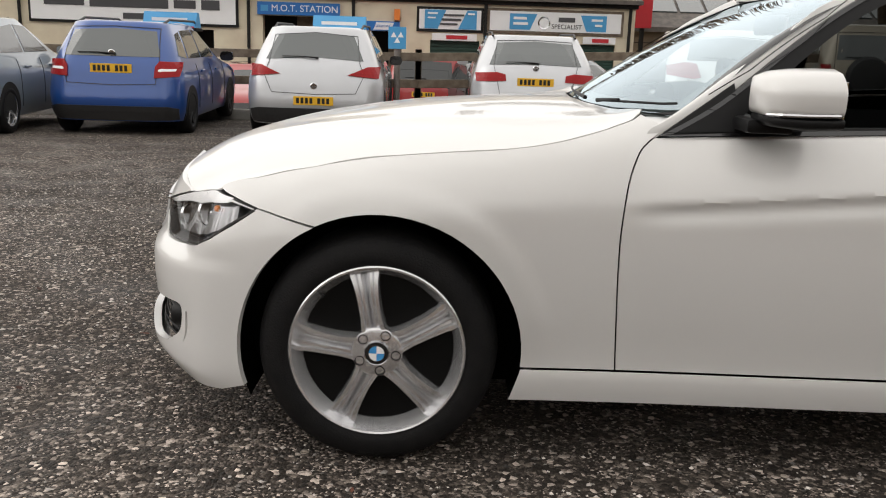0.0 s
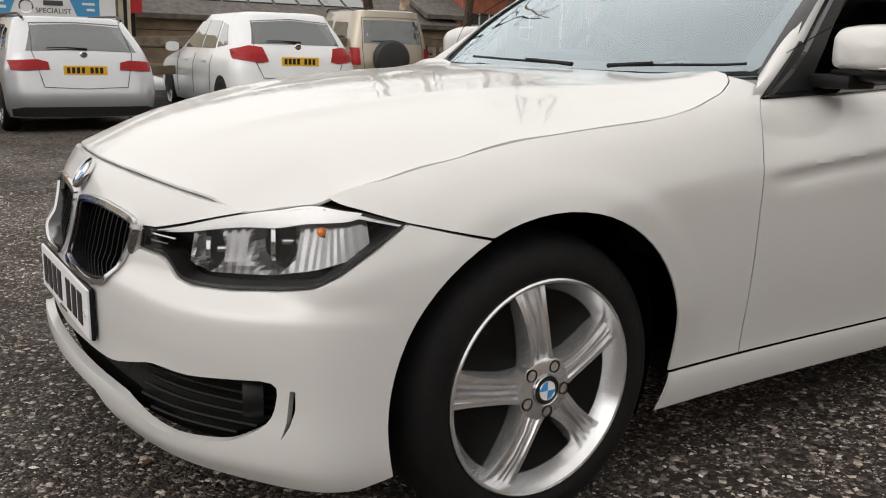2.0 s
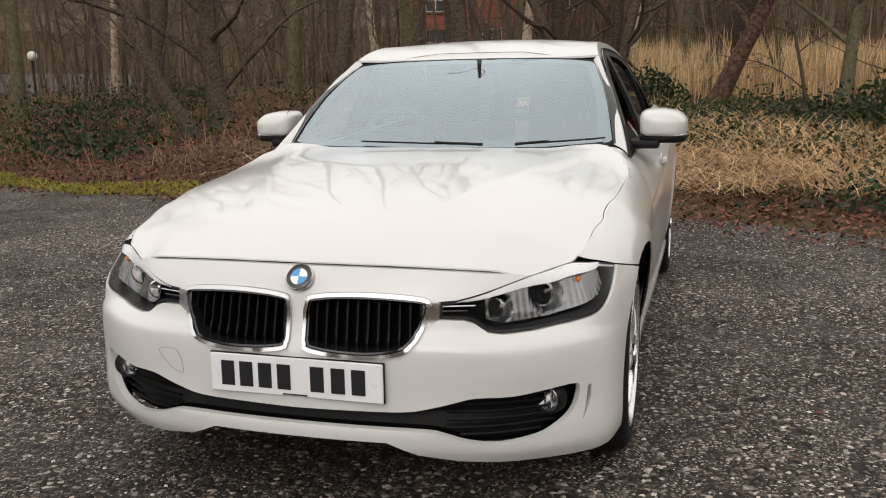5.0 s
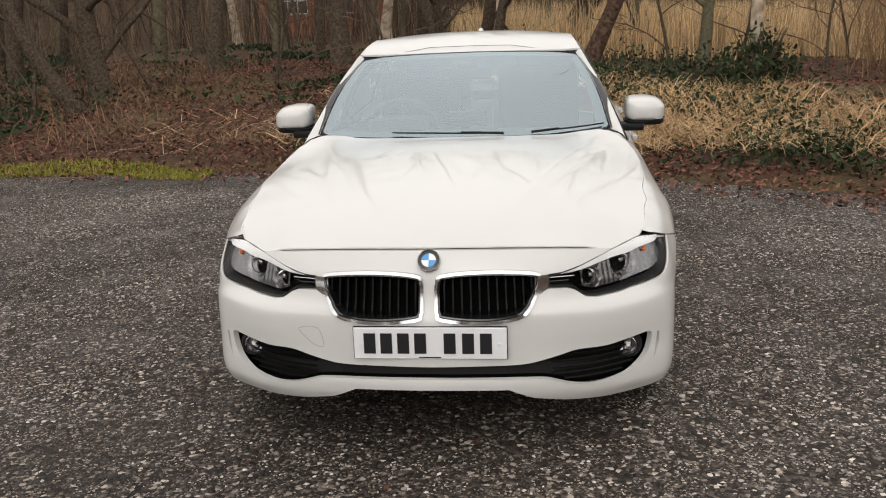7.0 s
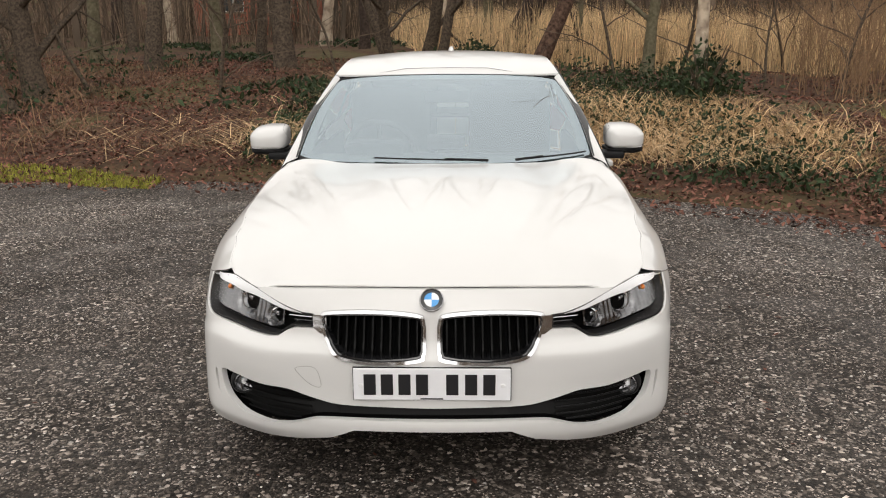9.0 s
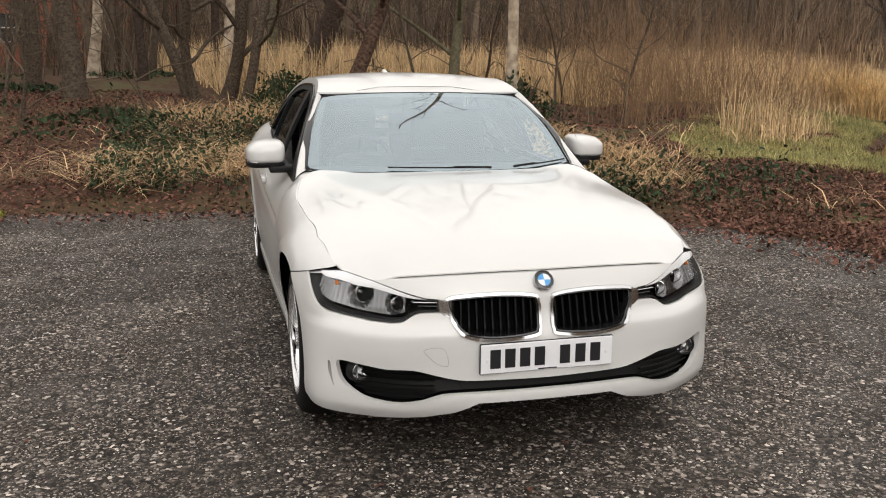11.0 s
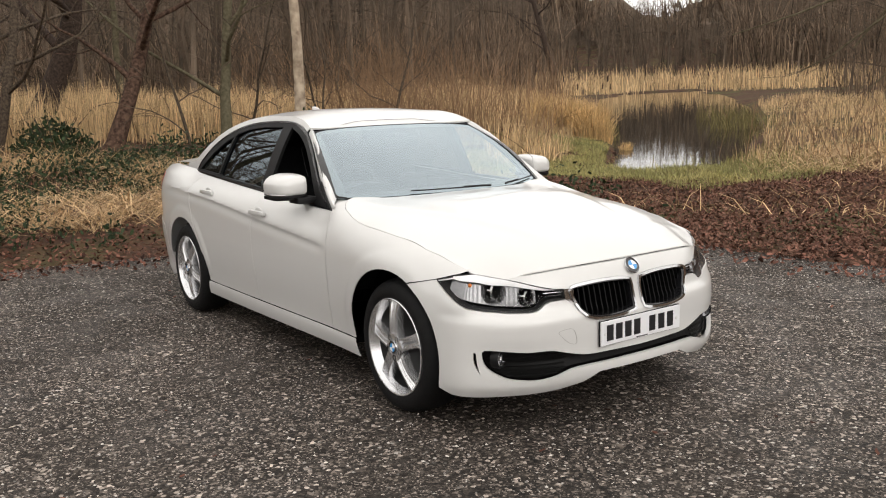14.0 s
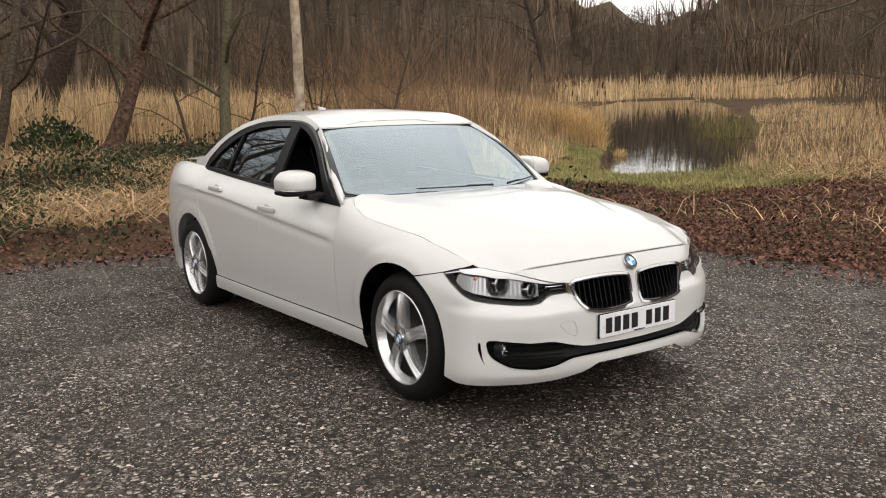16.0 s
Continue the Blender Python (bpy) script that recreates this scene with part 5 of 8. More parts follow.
def lot_z(x, y):
    """The car park: level round the saloon, falling away towards the garage, with a step down behind the fence."""
    x, y = np.asarray(x, float), np.asarray(y, float)
    fall = np.interp(x, (-6.0, -0.6, 2.25, 4.75, 8.0), (0.032, 0.028, 0.022, 0.010, 0.003))
    return -0.45 * np.clip((y - 12.7) / 1.3, 0, 1) * np.clip((7.0 - x) / 2, 0, 1) - fall * np.where(y > 1.5, np.sqrt((y - 1.5) ** 2 + 1.0) - 1.0, 0.0)


def ground_z(x, y):
    d = beyond(x, y)
    o = np.clip(d, 0, None)
    z = lot_z(x, y) + 0.20 * np.clip((o - 1.0) / 5, 0, 1) * np.clip((y + 6.5) / 3, 0, 1) + 0.10 * np.clip(o / 1.2, 0, 1) * np.clip((y - 1) / 2, 0, 1) + 0.062 * np.minimum(o, 9) + 0.035 * np.clip(o - 9, 0, 6) + 0.018 * np.clip(o - 15, 0, 80) + 0.10 * np.clip(o / 3, 0, 1) * waves(x, y)
    far = np.clip((np.hypot(x, y) - 70) / 60, 0, 1)
    z = z + far ** 1.5 * 8 * (d > 0)
    q = pond_in(x, y)
    w = water_z(np.asarray(x, float), np.asarray(y, float))
    t = np.clip((q + 3.0) / 3.6, 0, 1)
    t = t * t * (3 - 2 * t)
    z = z * (1 - t) + (w + 0.03 - np.clip(q, -0.2, 1.0) * 0.5) * t
    return z - 0.006


def sheet(name, xs, ys, zf, mat, keep=None, kind="structure", label=""):
    """A ground mesh on a grid of lines xs, ys."""
    gx, gy = np.meshgrid(xs, ys)
    gz = zf(gx, gy)
    n, m = gx.shape
    idx = np.arange(n * m).reshape(n, m)
    f = np.stack([idx[:-1, :-1], idx[:-1, 1:], idx[1:, 1:], idx[1:, :-1]], -1).reshape(-1, 4)
    if keep is not None:
        k = keep(gx, gy).ravel()
        f = f[k[f].all(-1)]
    me = bpy.data.meshes.new(name)
    me.from_pydata(np.stack([gx, gy, gz], -1).reshape(-1, 3).tolist(), [], f.tolist())
    me.materials.append(mat)
    me.shade_smooth()
    return tagged(new(name, me), label, kind=kind)


def ramp(n, l, source, stops):
    r = n.new("ShaderNodeValToRGB")
    els = r.color_ramp.elements
    while len(els) < len(stops):
        els.new(0.5)
    for e, (p, c) in zip(els, stops):
        e.position, e.color = p, (*c, 1)
    l.new(source, r.inputs[0])
    return r.outputs[0]


def gravel_material():
    """Old tarmac with pale chippings worn into it, damp brown patches and loose grit."""
    m = bpy.data.materials.new("worn_tarmac_with_chippings")
    m.use_nodes = True
    n, l = m.node_tree.nodes, m.node_tree.links
    b = n["Principled BSDF"]
    b.inputs["Specular IOR Level"].default_value = 0.25
    co = n.new("ShaderNodeTexCoord")
    def vor(scale, rnd=1.0):
        v = n.new("ShaderNodeTexVoronoi")
        v.inputs["Scale"].default_value, v.inputs["Randomness"].default_value = scale, rnd
        l.new(co.outputs["Object"], v.inputs["Vector"])
        return v
    def noi(scale, detail=5.0):
        v = n.new("ShaderNodeTexNoise")
        v.inputs["Scale"].default_value, v.inputs["Detail"].default_value = scale, detail
        l.new(co.outputs["Object"], v.inputs["Vector"])
        return v.outputs["Fac"]
    def mix(f, a, c, kind="MIX"):
        x = n.new("ShaderNodeMix")
        x.data_type, x.blend_type = "RGBA", kind
        if isinstance(f, float):
            x.inputs["Factor"].default_value = f
        else:
            l.new(f, x.inputs["Factor"])
        l.new(a, x.inputs["A"])
        l.new(c, x.inputs["B"])
        return x.outputs["Result"]
    def math_node(op, a, bb):
        x = n.new("ShaderNodeMath")
        x.operation = op
        for i, v in enumerate((a, bb)):
            if isinstance(v, (int, float)):
                x.inputs[i].default_value = v
            else:
                l.new(v, x.inputs[i])
        return x.outputs[0]
    fine, mid, big = vor(135), vor(62), vor(24)
    def hashed(v):
        s = n.new("ShaderNodeSeparateColor")
        l.new(v.outputs["Color"], s.inputs[0])
        return s.outputs[0]
    c1 = ramp(n, l, hashed(fine), ((0.0, (0.006, 0.005, 0.004)), (0.5, (0.028, 0.024, 0.021)), (0.74, (0.075, 0.066, 0.058)), (0.88, (0.20, 0.18, 0.16)), (1.0, (0.58, 0.53, 0.48))))
    c2 = ramp(n, l, hashed(mid), ((0.0, (0.006, 0.005, 0.004)), (0.58, (0.032, 0.027, 0.023)), (0.80, (0.10, 0.088, 0.077)), (0.9, (0.24, 0.215, 0.19)), (1.0, (0.68, 0.63, 0.58))))
    pick = ramp(n, l, noi(9), ((0.42, (0, 0, 0)), (0.58, (1, 1, 1))))
    stones = mix(pick, c1, c2)
    bits = ramp(n, l, hashed(big), ((0.93, (0, 0, 0)), (0.94, (1, 1, 1))))
    dist = ramp(n, l, big.outputs["Distance"], ((0.22, (1, 1, 1)), (0.32, (0, 0, 0))))
    pale = n.new("ShaderNodeRGB")
    pale.outputs[0].default_value = (0.40, 0.37, 0.33, 1)
    both_m = mix(1.0, bits, dist, "MULTIPLY")
    stones = mix(both_m, stones, pale.outputs[0])
    soil = ramp(n, l, noi(60), ((0.3, (0.016, 0.013, 0.011)), (0.7, (0.046, 0.038, 0.031))))
    worn = ramp(n, l, noi(1.1, 7), ((0.42, (0, 0, 0)), (0.78, (0.5, 0.5, 0.5))))
    col = mix(worn, stones, soil)
    damp = ramp(n, l, noi(0.45, 4), ((0.33, (0.66, 0.60, 0.56)), (0.66, (1.40, 1.31, 1.25))))
    col = mix(1.0, col, damp, "MULTIPLY")
    l.new(col, b.inputs["Base Color"])
    rough = ramp(n, l, noi(2.0), ((0.35, (0.55, 0.55, 0.55)), (0.6, (0.85, 0.85, 0.85))))
    l.new(rough, b.inputs["Roughness"])
    h1 = math_node("MULTIPLY", mid.outputs["Distance"], -1.0)
    h2 = math_node("MULTIPLY", fine.outputs["Distance"], -0.6)
    h = math_node("ADD", math_node("ADD", h1, h2), math_node("MULTIPLY", hashed(mid), 0.5))
    bp = n.new("ShaderNodeBump")
    bp.inputs["Strength"].default_value, bp.inputs["Distance"].default_value = 0.9, 0.010
    l.new(h, bp.inputs["Height"])
    l.new(bp.outputs[0], b.inputs["Normal"])
    return m


def earth_material():
    """Damp soil under leaf litter, mossy here and there."""
    m = material("leaf_litter_soil", (0.050, 0.030, 0.022), 0.95, noise_scale=7, second=(0.10, 0.056, 0.034), bump=1.0, bump_scale=26, detail=9, spec=0.1)
    n, l = m.node_tree.nodes, m.node_tree.links
    b = n["Principled BSDF"]
    old = b.inputs["Base Color"].links[0].from_socket
    t = n.new("ShaderNodeTexNoise")
    t.inputs["Scale"].default_value, t.inputs["Detail"].default_value = 0.5, 6
    co = next(q for q in n if q.type == "TEX_COORD")
    l.new(co.outputs["Object"], t.inputs["Vector"])
    f = ramp(n, l, t.outputs["Fac"], ((0.50, (0, 0, 0)), (0.68, (0.8, 0.8, 0.8))))
    x = n.new("ShaderNodeMix")
    x.data_type = "RGBA"
    x.inputs["B"].default_value = (0.085, 0.085, 0.035, 1)
    l.new(f, x.inputs["Factor"])
    l.new(old, x.inputs["A"])
    l.new(x.outputs["Result"], b.inputs["Base Color"])
    return m


M_GRAVEL, M_EARTH = gravel_material(), earth_material()
near = np.concatenate([np.linspace(-400, -30, 12)[:-1], np.linspace(-30, -14, 9)[:-1], np.arange(-14, 22, 0.5), np.linspace(22, 60, 26)[:-1], np.linspace(60, 140, 14)[:-1], np.linspace(140, 400, 8)])
neary = np.concatenate([np.linspace(-400, -110, 10)[:-1], np.linspace(-110, -40, 14)[:-1], np.linspace(-40, -18, 16)[:-1], np.arange(-18, 16, 0.5), np.linspace(16, 60, 18)[:-1], np.linspace(60, 400, 10)])
sheet("ground", near, neary, lambda x, y: ground_z(x, y) - 0.03 * (beyond(x, y) < 0.6), M_EARTH, label="damp soil with leaf litter")
sheet("car_park", np.arange(-30, 16, 0.25), np.arange(-13, 24, 0.25), lambda x, y: lot_z(x, y) + 0.004 * waves(0.8 * x, 0.8 * y, 3) * (np.hypot(x - 2.3, y) > 3.2) - 0.10 * np.clip(beyond(x, y) - 0.15, 0, None), M_GRAVEL, lambda x, y: beyond(x, y) < 0.75, label="worn grey tarmac with loose chippings")


class Bag:
    """Gathers many small pieces into one mesh."""

    def __init__(self):
        self.v, self.f, self.n = [], [], 0

    def add(self, verts, faces):
        self.v.append(np.asarray(verts, float))
        self.f += [tuple(i + self.n for i in q) for q in faces]
        self.n += len(verts)

    def many(self, verts, faces):
        """verts: pieces x corners x 3; faces: of one piece."""
        k, c = verts.shape[:2]
        base = self.n + np.arange(k)[:, None] * c
        self.v.append(verts.reshape(-1, 3))
        for q in faces:
            self.f += [tuple(r) for r in (base + np.array(q)[None]).tolist()]
        self.n += k * c

    def mesh(self, name, mat, smooth=False):
        me = bpy.data.meshes.new(name)
        me.from_pydata(np.concatenate(self.v).tolist(), [], self.f)
        me.materials.append(mat)
        if smooth:
            me.shade_smooth()
        return me


rng = np.random.default_rng(7)


def scatter(n, x0, x1, y0, y1, test):
    """Up to n random places in a box that pass a test."""
    x, y = rng.uniform(x0, x1, n), rng.uniform(y0, y1, n)
    k = test(x, y)
    return x[k], y[k]


# loose chippings on the car park, the visible ones as real stones
M_STONE = material("pale_chippings", (0.40, 0.37, 0.34), 0.85, noise_scale=120, vary=0.4, island=0.9, spec=0.2)
x, y = scatter(50000, -4.5, 5.5, -4.2, 4.5, lambda x, y: (beyond(x, y) < 0.1) & ~((x > 0.2) & (x < 4.3) & (np.abs(y) < 0.75)))
k = len(x)
size = 0.0026 + 0.006 * rng.random(k) ** 4
octa = np.array([(1, 0, 0), (0, 1, 0), (-1, 0, 0), (0, -1, 0), (0, 0, 0.7), (0, 0, -0.4)], float)
v = octa[None] * (1 + 0.5 * (rng.random((k, 6, 1)) - 0.5)) * size[:, None, None]
a = rng.uniform(0, 6.28, k)
stretch = 1 + 0.7 * rng.random(k)
vx, vy = v[..., 0] * stretch[:, None], v[..., 1]
v = np.stack([vx * np.cos(a)[:, None] - vy * np.sin(a)[:, None], vx * np.sin(a)[:, None] + vy * np.cos(a)[:, None], v[..., 2]], -1)
v += np.stack([x, y, lot_z(x, y) + 0.0015], -1)[:, None]
bag = Bag()
bag.many(v, [(0, 1, 4), (1, 2, 4), (2, 3, 4), (3, 0, 4), (1, 0, 5), (2, 1, 5), (3, 2, 5), (0, 3, 5)])
tagged(new("loose_chippings", bag.mesh("loose_chippings", M_STONE)), "loose pale stone chippings on the tarmac", "gravel", kind="stuff")

# fallen leaves
M_LEAF = material("fallen_leaves", (0.15, 0.068, 0.048), 0.8, noise_scale=30, vary=0.4, island=0.85, spec=0.15)


def leaves(name, x, y, z, lo, hi, mat, label, tilt=0.5, category="leaves"):
    k = len(x)
    s = rng.uniform(lo, hi, k)
    shape = np.array([(-1, 0, 0), (-0.25, 0.55, 0.12), (0.8, 0.3, 0.05), (1.1, 0, 0.15), (0.7, -0.35, 0.02), (-0.3, -0.5, 0.1)])
    v = shape[None] * s[:, None, None] * (1 + 0.4 * (rng.random((k, 6, 1)) - 0.5))
    a, b, c = rng.uniform(0, 6.28, k), rng.normal(0, tilt, k), rng.normal(0, tilt, k)
    ca, sa, cb, sb, cc, sc = (q[:, None] for q in (np.cos(a), np.sin(a), np.cos(b), np.sin(b), np.cos(c), np.sin(c)))
    X, Y, Z = v[..., 0], v[..., 1], v[..., 2]
    Y, Z = Y * cb - Z * sb, Y * sb + Z * cb
    X, Z = X * cc + Z * sc, -X * sc + Z * cc
    X, Y = X * ca - Y * sa, X * sa + Y * ca
    v = np.stack([X + x[:, None], Y + y[:, None], Z + z[:, None]], -1)
    bag = Bag()
    bag.many(v, [(0, 1, 2, 3), (0, 3, 4, 5)])
    return tagged(new(name, bag.mesh(name, mat)), label, category, kind="stuff")


x, y = scatter(210000, 0, 20, -12, 16, lambda x, y: (rng.random(len(x)) < np.clip(1.25 - np.abs(beyond(x, y) - 0.55) / 1.2, 0.0, 1)) & (beyond(x, y) > -0.35 - 0.3 * rng.random(len(x))) | ((beyond(x, y) > 0) & (beyond(x, y) < 11) & (rng.random(len(x)) < np.where(y > 1.5, 0.8, np.where(y < -4.5, 0.5, 0.28)))))
z = np.where(beyond(x, y) < 0.5, np.maximum(lot_z(x, y) + 0.002, ground_z(x, y)), ground_z(x, y)) + 0.012 + 0.02 * rng.random(len(x))
leaves("fallen_leaves", x, y, z, 0.014, 0.034, M_LEAF, "brown fallen leaves lying along the car park's edge", 0.45)
x, y = scatter(160, -4, 5, -4, 4.5, lambda x, y: beyond(x, y) < 0)
leaves("stray_leaves", x, y, lot_z(x, y) + 0.006, 0.010, 0.022, M_LEAF, "stray brown leaves on the tarmac", 0.15)
x, y = scatter(85000, -3, 9, -9.5, -3.5, lambda x, y: (beyond(x, y) > 0.1) & (pond_in(x, y) < -2.3 - 0.5 * waves(1.4 * x, 1.4 * y, 5)) & (waves(1.4 * x, 1.4 * y, 5) > -0.75))
leaves("leaf_litter", x, y, ground_z(x, y) + 0.01 + 0.03 * rng.random(len(x)), 0.011, 0.027, material("red_brown_litter", (0.165, 0.088, 0.062), 0.85, noise_scale=8, vary=0.4, island=0.65, spec=0.12), "red-brown leaf litter between car park and pond", 0.6)

# ---- plants ----
def blades(name, x, y, z, height, lean, width, mat, label, category, bend=0.4, kind="stuff"):
    """Narrow curved blades or stalks standing at x, y, z."""
    k = len(x)
    a = rng.uniform(0, 6.28, k)
    dx, dy = np.cos(a) * lean * height, np.sin(a) * lean * height
    w = rng.uniform(0, 6.28, k)
    wx, wy = np.cos(w) * width, np.sin(w) * width
    rows = []
    for f, wf in ((0.0, 1.0), (0.45, 0.9), (0.8, 0.6), (1.0, 0.05)):
        g = f ** (1 + bend)
        cx, cy, cz = x + dx * g, y + dy * g, z + height * (f - 0.45 * np.abs(lean) * f * f)
        rows.append(np.stack([cx - wx * wf, cy - wy * wf, cz], -1))
        rows.append(np.stack([cx + wx * wf, cy + wy * wf, cz], -1))
    v = np.stack(rows, 1)
    bag = Bag()
    bag.many(v, [(0, 1, 3, 2), (2, 3, 5, 4), (4, 5, 7, 6)])
    return tagged(new(name, bag.mesh(name, mat)), label, category, kind=kind)


M_STRAW = material("dead_stalks", (0.54, 0.37, 0.205), 0.8, noise_scale=14, vary=0.35, island=0.5, spec=0.12)
M_REED = material("dry_reeds", (0.64, 0.455, 0.255), 0.85, noise_scale=1.2, vary=0.45, island=0.55, spec=0.12)
M_RUSH = material("marsh_grass", (0.21, 0.175, 0.075), 0.85, noise_scale=2.0, vary=0.4, island=0.4, spec=0.12)
M_BRAMBLE = material("bramble_leaves", (0.034, 0.050, 0.022), 0.6, noise_scale=9, vary=0.5, island=0.5, spec=0.12)
M_TWIG = material("bare_twigs", (0.105, 0.078, 0.056), 0.85, noise_scale=12, vary=0.35, island=0.3, spec=0.12)
M_RED_TWIG = material("reddish_twigs", (0.27, 0.170, 0.100), 0.85, noise_scale=5, vary=0.35, island=0.3, spec=0.12)


def patchy(x, y, seed, level):
    return waves(0.55 * x, 0.55 * y, seed) + 0.35 * waves(2.1 * x, 2.1 * y, seed + 2) + 0.4 * (rng.random(len(x)) - 0.5) > level


def dry_side(x, y):
    """The weedy bank, behind the car and towards the pond."""
    d = beyond(x, y)
    return (d > 0.45) & (d < 7) & (pond_in(x, y) < -0.6)


# fallen dead stalks and bracken on the bank
x, y = scatter(110000, 1, 16, -13, 2.2, lambda x, y: dry_side(x, y) & patchy(x, y, 1.0, 0.16) & (beyond(x, y) > 1.5) & ((y > -4.6) | (rng.random(len(x)) < 0.10) | ((y < -1.5 * x) & (beyond(x, y) > 4.0))))
k = len(x)
blades("dead_stalks", x, y, ground_z(x, y), rng.uniform(0.15, 0.62, k) * (0.5 + 0.5 * np.clip(beyond(x, y) / 2, 0, 1)) * np.where(y < -5.5, 0.5, 1.0), rng.uniform(0.6, 2.15, k), rng.uniform(0.003, 0.0075, k), M_STRAW, "tangle of dead straw-coloured stalks on the bank", "dead stalks")
x, y = scatter(40000, 5, 20, 1.5, 14, lambda x, y: (beyond(x, y) > 1.2) & (beyond(x, y) < 8) & patchy(x, y, 6.0, 0.25))
k = len(x)
blades("dead_bracken", x, y, ground_z(x, y), rng.uniform(0.12, 0.42, k), rng.uniform(0.6, 2.2, k), rng.uniform(0.003, 0.007, k), material("dead_bracken", (0.20, 0.115, 0.065), 0.85, noise_scale=9, vary=0.4, island=0.5), "flattened brown bracken on the woodland floor", "bracken")
# long cut stalks lying in loose heaps
M_CUT = material("cut_stalks", (0.56, 0.39, 0.22), 0.75, noise_scale=20, vary=0.3, island=0.4, spec=0.15)
hx, hy = [], []
for cx, cy, n, r in ((7.7, -1.2, 560, 0.8), (8.6, 0.6, 620, 0.9), (8.2, 2.1, 520, 0.8), (9.6, -0.6, 480, 0.9), (7.2, -2.6, 300, 0.7), (9.4, 2.4, 110, 0.9), (10.6, -1.6, 420, 1.0), (8.4, 3.9, 60, 0.8), (11.0, 1.2, 300, 1.0), (3.6, -8.8, 300, 1.0), (1.6, -9.4, 320, 1.1), (5.0, -9.9, 260, 0.8)):
    a, q = rng.uniform(0, 6.28, n), r * np.sqrt(rng.random(n))
    hx.append(cx + 1.3 * q * np.cos(a))
    hy.append(cy + q * np.sin(a))
x, y = np.concatenate(hx), np.concatenate(hy)
k = len(x)
blades("cut_stalks", x, y, ground_z(x, y) + rng.uniform(0.0, 0.14, k), rng.uniform(0.22, 0.5, k), rng.uniform(1.4, 2.3, k), rng.uniform(0.003, 0.0065, k), M_CUT, "heaps of long pale cut stalks lying on the bank", "cut stalks", 0.15)
# brambles and ivy
x, y = scatter(130000, 1, 17, -13, 2.5, lambda x, y: dry_side(x, y) & patchy(x, y, 4.2, np.where((y > -4.5) & (x > 5), -0.12, 0.48)) & (beyond(x, y) > 0.7) & (pond_in(x, y) < -3.2) & ((y > -3.4) | (rng.random(len(x)) < 0.3)))
k = len(x)
z = ground_z(x, y) + 0.03 + np.abs(rng.normal(0, 0.19, k)) * np.where(y < -5.5, 0.5, 1.0) * (0.6 + 0.9 * np.clip(waves(x, y, 8.0), 0, 1))
leaves("bramble_leaves", x, y, z, 0.018, 0.045, M_BRAMBLE, "dark green brambles and ivy on the bank", 0.8, "brambles")
x, y = scatter(26000, 6, 26, 1.5, 16, lambda x, y: (beyond(x, y) > 1.0) & patchy(x, y, 2.2, 0.45))
leaves("woodland_ivy", x, y, ground_z(x, y) + 0.05 + 0.10 * rng.random(len(x)), 0.03, 0.07, M_BRAMBLE, "dark ivy and brambles on the woodland floor", 0.8, "ivy")
# evergreen shrubs beside the car park
for sx, sy, h, w in ((10.1, -3.4, 1.0, 0.6), (13.2, -0.2, 0.9, 0.7)):
    shrub = thing("evergreen_shrub", Matrix.Translation((sx, sy, float(ground_z(sx, sy)))), "dark green evergreen shrub with glossy leaves", "shrub", "shrubs on the bank")
    k = 900
    q = rng.normal(0, 1, (k, 3))
    q /= np.linalg.norm(q, axis=1)[:, None]
    r = rng.random(k) ** 0.5
    top = 0.55 + 0.45 * rng.random(k)
    px, py = q[:, 0] * r * w * (0.7 + 0.5 * np.sin(3 * np.arctan2(q[:, 1], q[:, 0]))), q[:, 1] * r * w
    pz = 0.12 + (q[:, 2] * 0.5 + 0.5) * h * top * (1 - 0.4 * r)
    lv = leaves("foliage", px, py, pz, 0.025, 0.055, M_BRAMBLE, "", 0.9)
    for key in ("kind", "category", "label"):
        if key in lv:
            del lv[key]
    lv.parent = shrub
    for j in range(9):
        a = rng.uniform(0, 6.28)
        part("stem", tube([(0, 0, -0.05), (0.25 * w * math.cos(a), 0.25 * w * math.sin(a), 0.4 * h), (0.6 * w * math.cos(a), 0.6 * w * math.sin(a), 0.85 * h)], [0.018, 0.012, 0.005], 5), M_TWIG, shrub)

# pale green grass strip before the pond, rushes at its edge
x, y = scatter(120000, 2, 14, -11.5, -4.5, lambda x, y: (pond_in(x, y) < -0.05) & (pond_in(x, y) > -2.9 - 0.5 * waves(x, y, 4)) & patchy(x, y, 3.0, -0.4))
k = len(x)
blades("bank_grass", x, y, ground_z(x, y), rng.uniform(0.04, 0.13, k) * (1 + 0.8 * (rng.random(k) < 0.1)), rng.uniform(0.1, 0.9, k), rng.uniform(0.003, 0.006, k), material("pale_grass", (0.36, 0.31, 0.12), 0.85, noise_scale=1.3, second=(0.20, 0.20, 0.07), vary=0.4, island=0.45), "short yellow-green grass by the pond", "grass")
x, y = scatter(16000, 5, 20, -20, -7, lambda x, y: (np.abs(pond_in(x, y) + 0.15) < 0.45) & patchy(x, y, 5.0, 0.12))
k = len(x)
blades("pond_rushes", x, y, np.maximum(ground_z(x, y), water_z(x, y) - 0.1), rng.uniform(0.08, 0.42, k) * np.where((x > 7.2) & (y > -12.5) & (waves(1.5 * x, 1.5 * y, 3) > -0.4), 0.45, 1), rng.uniform(0.05, 0.5, k), rng.uniform(0.003, 0.007, k), M_RUSH, "green and straw rushes along the pond's edge", "rushes")
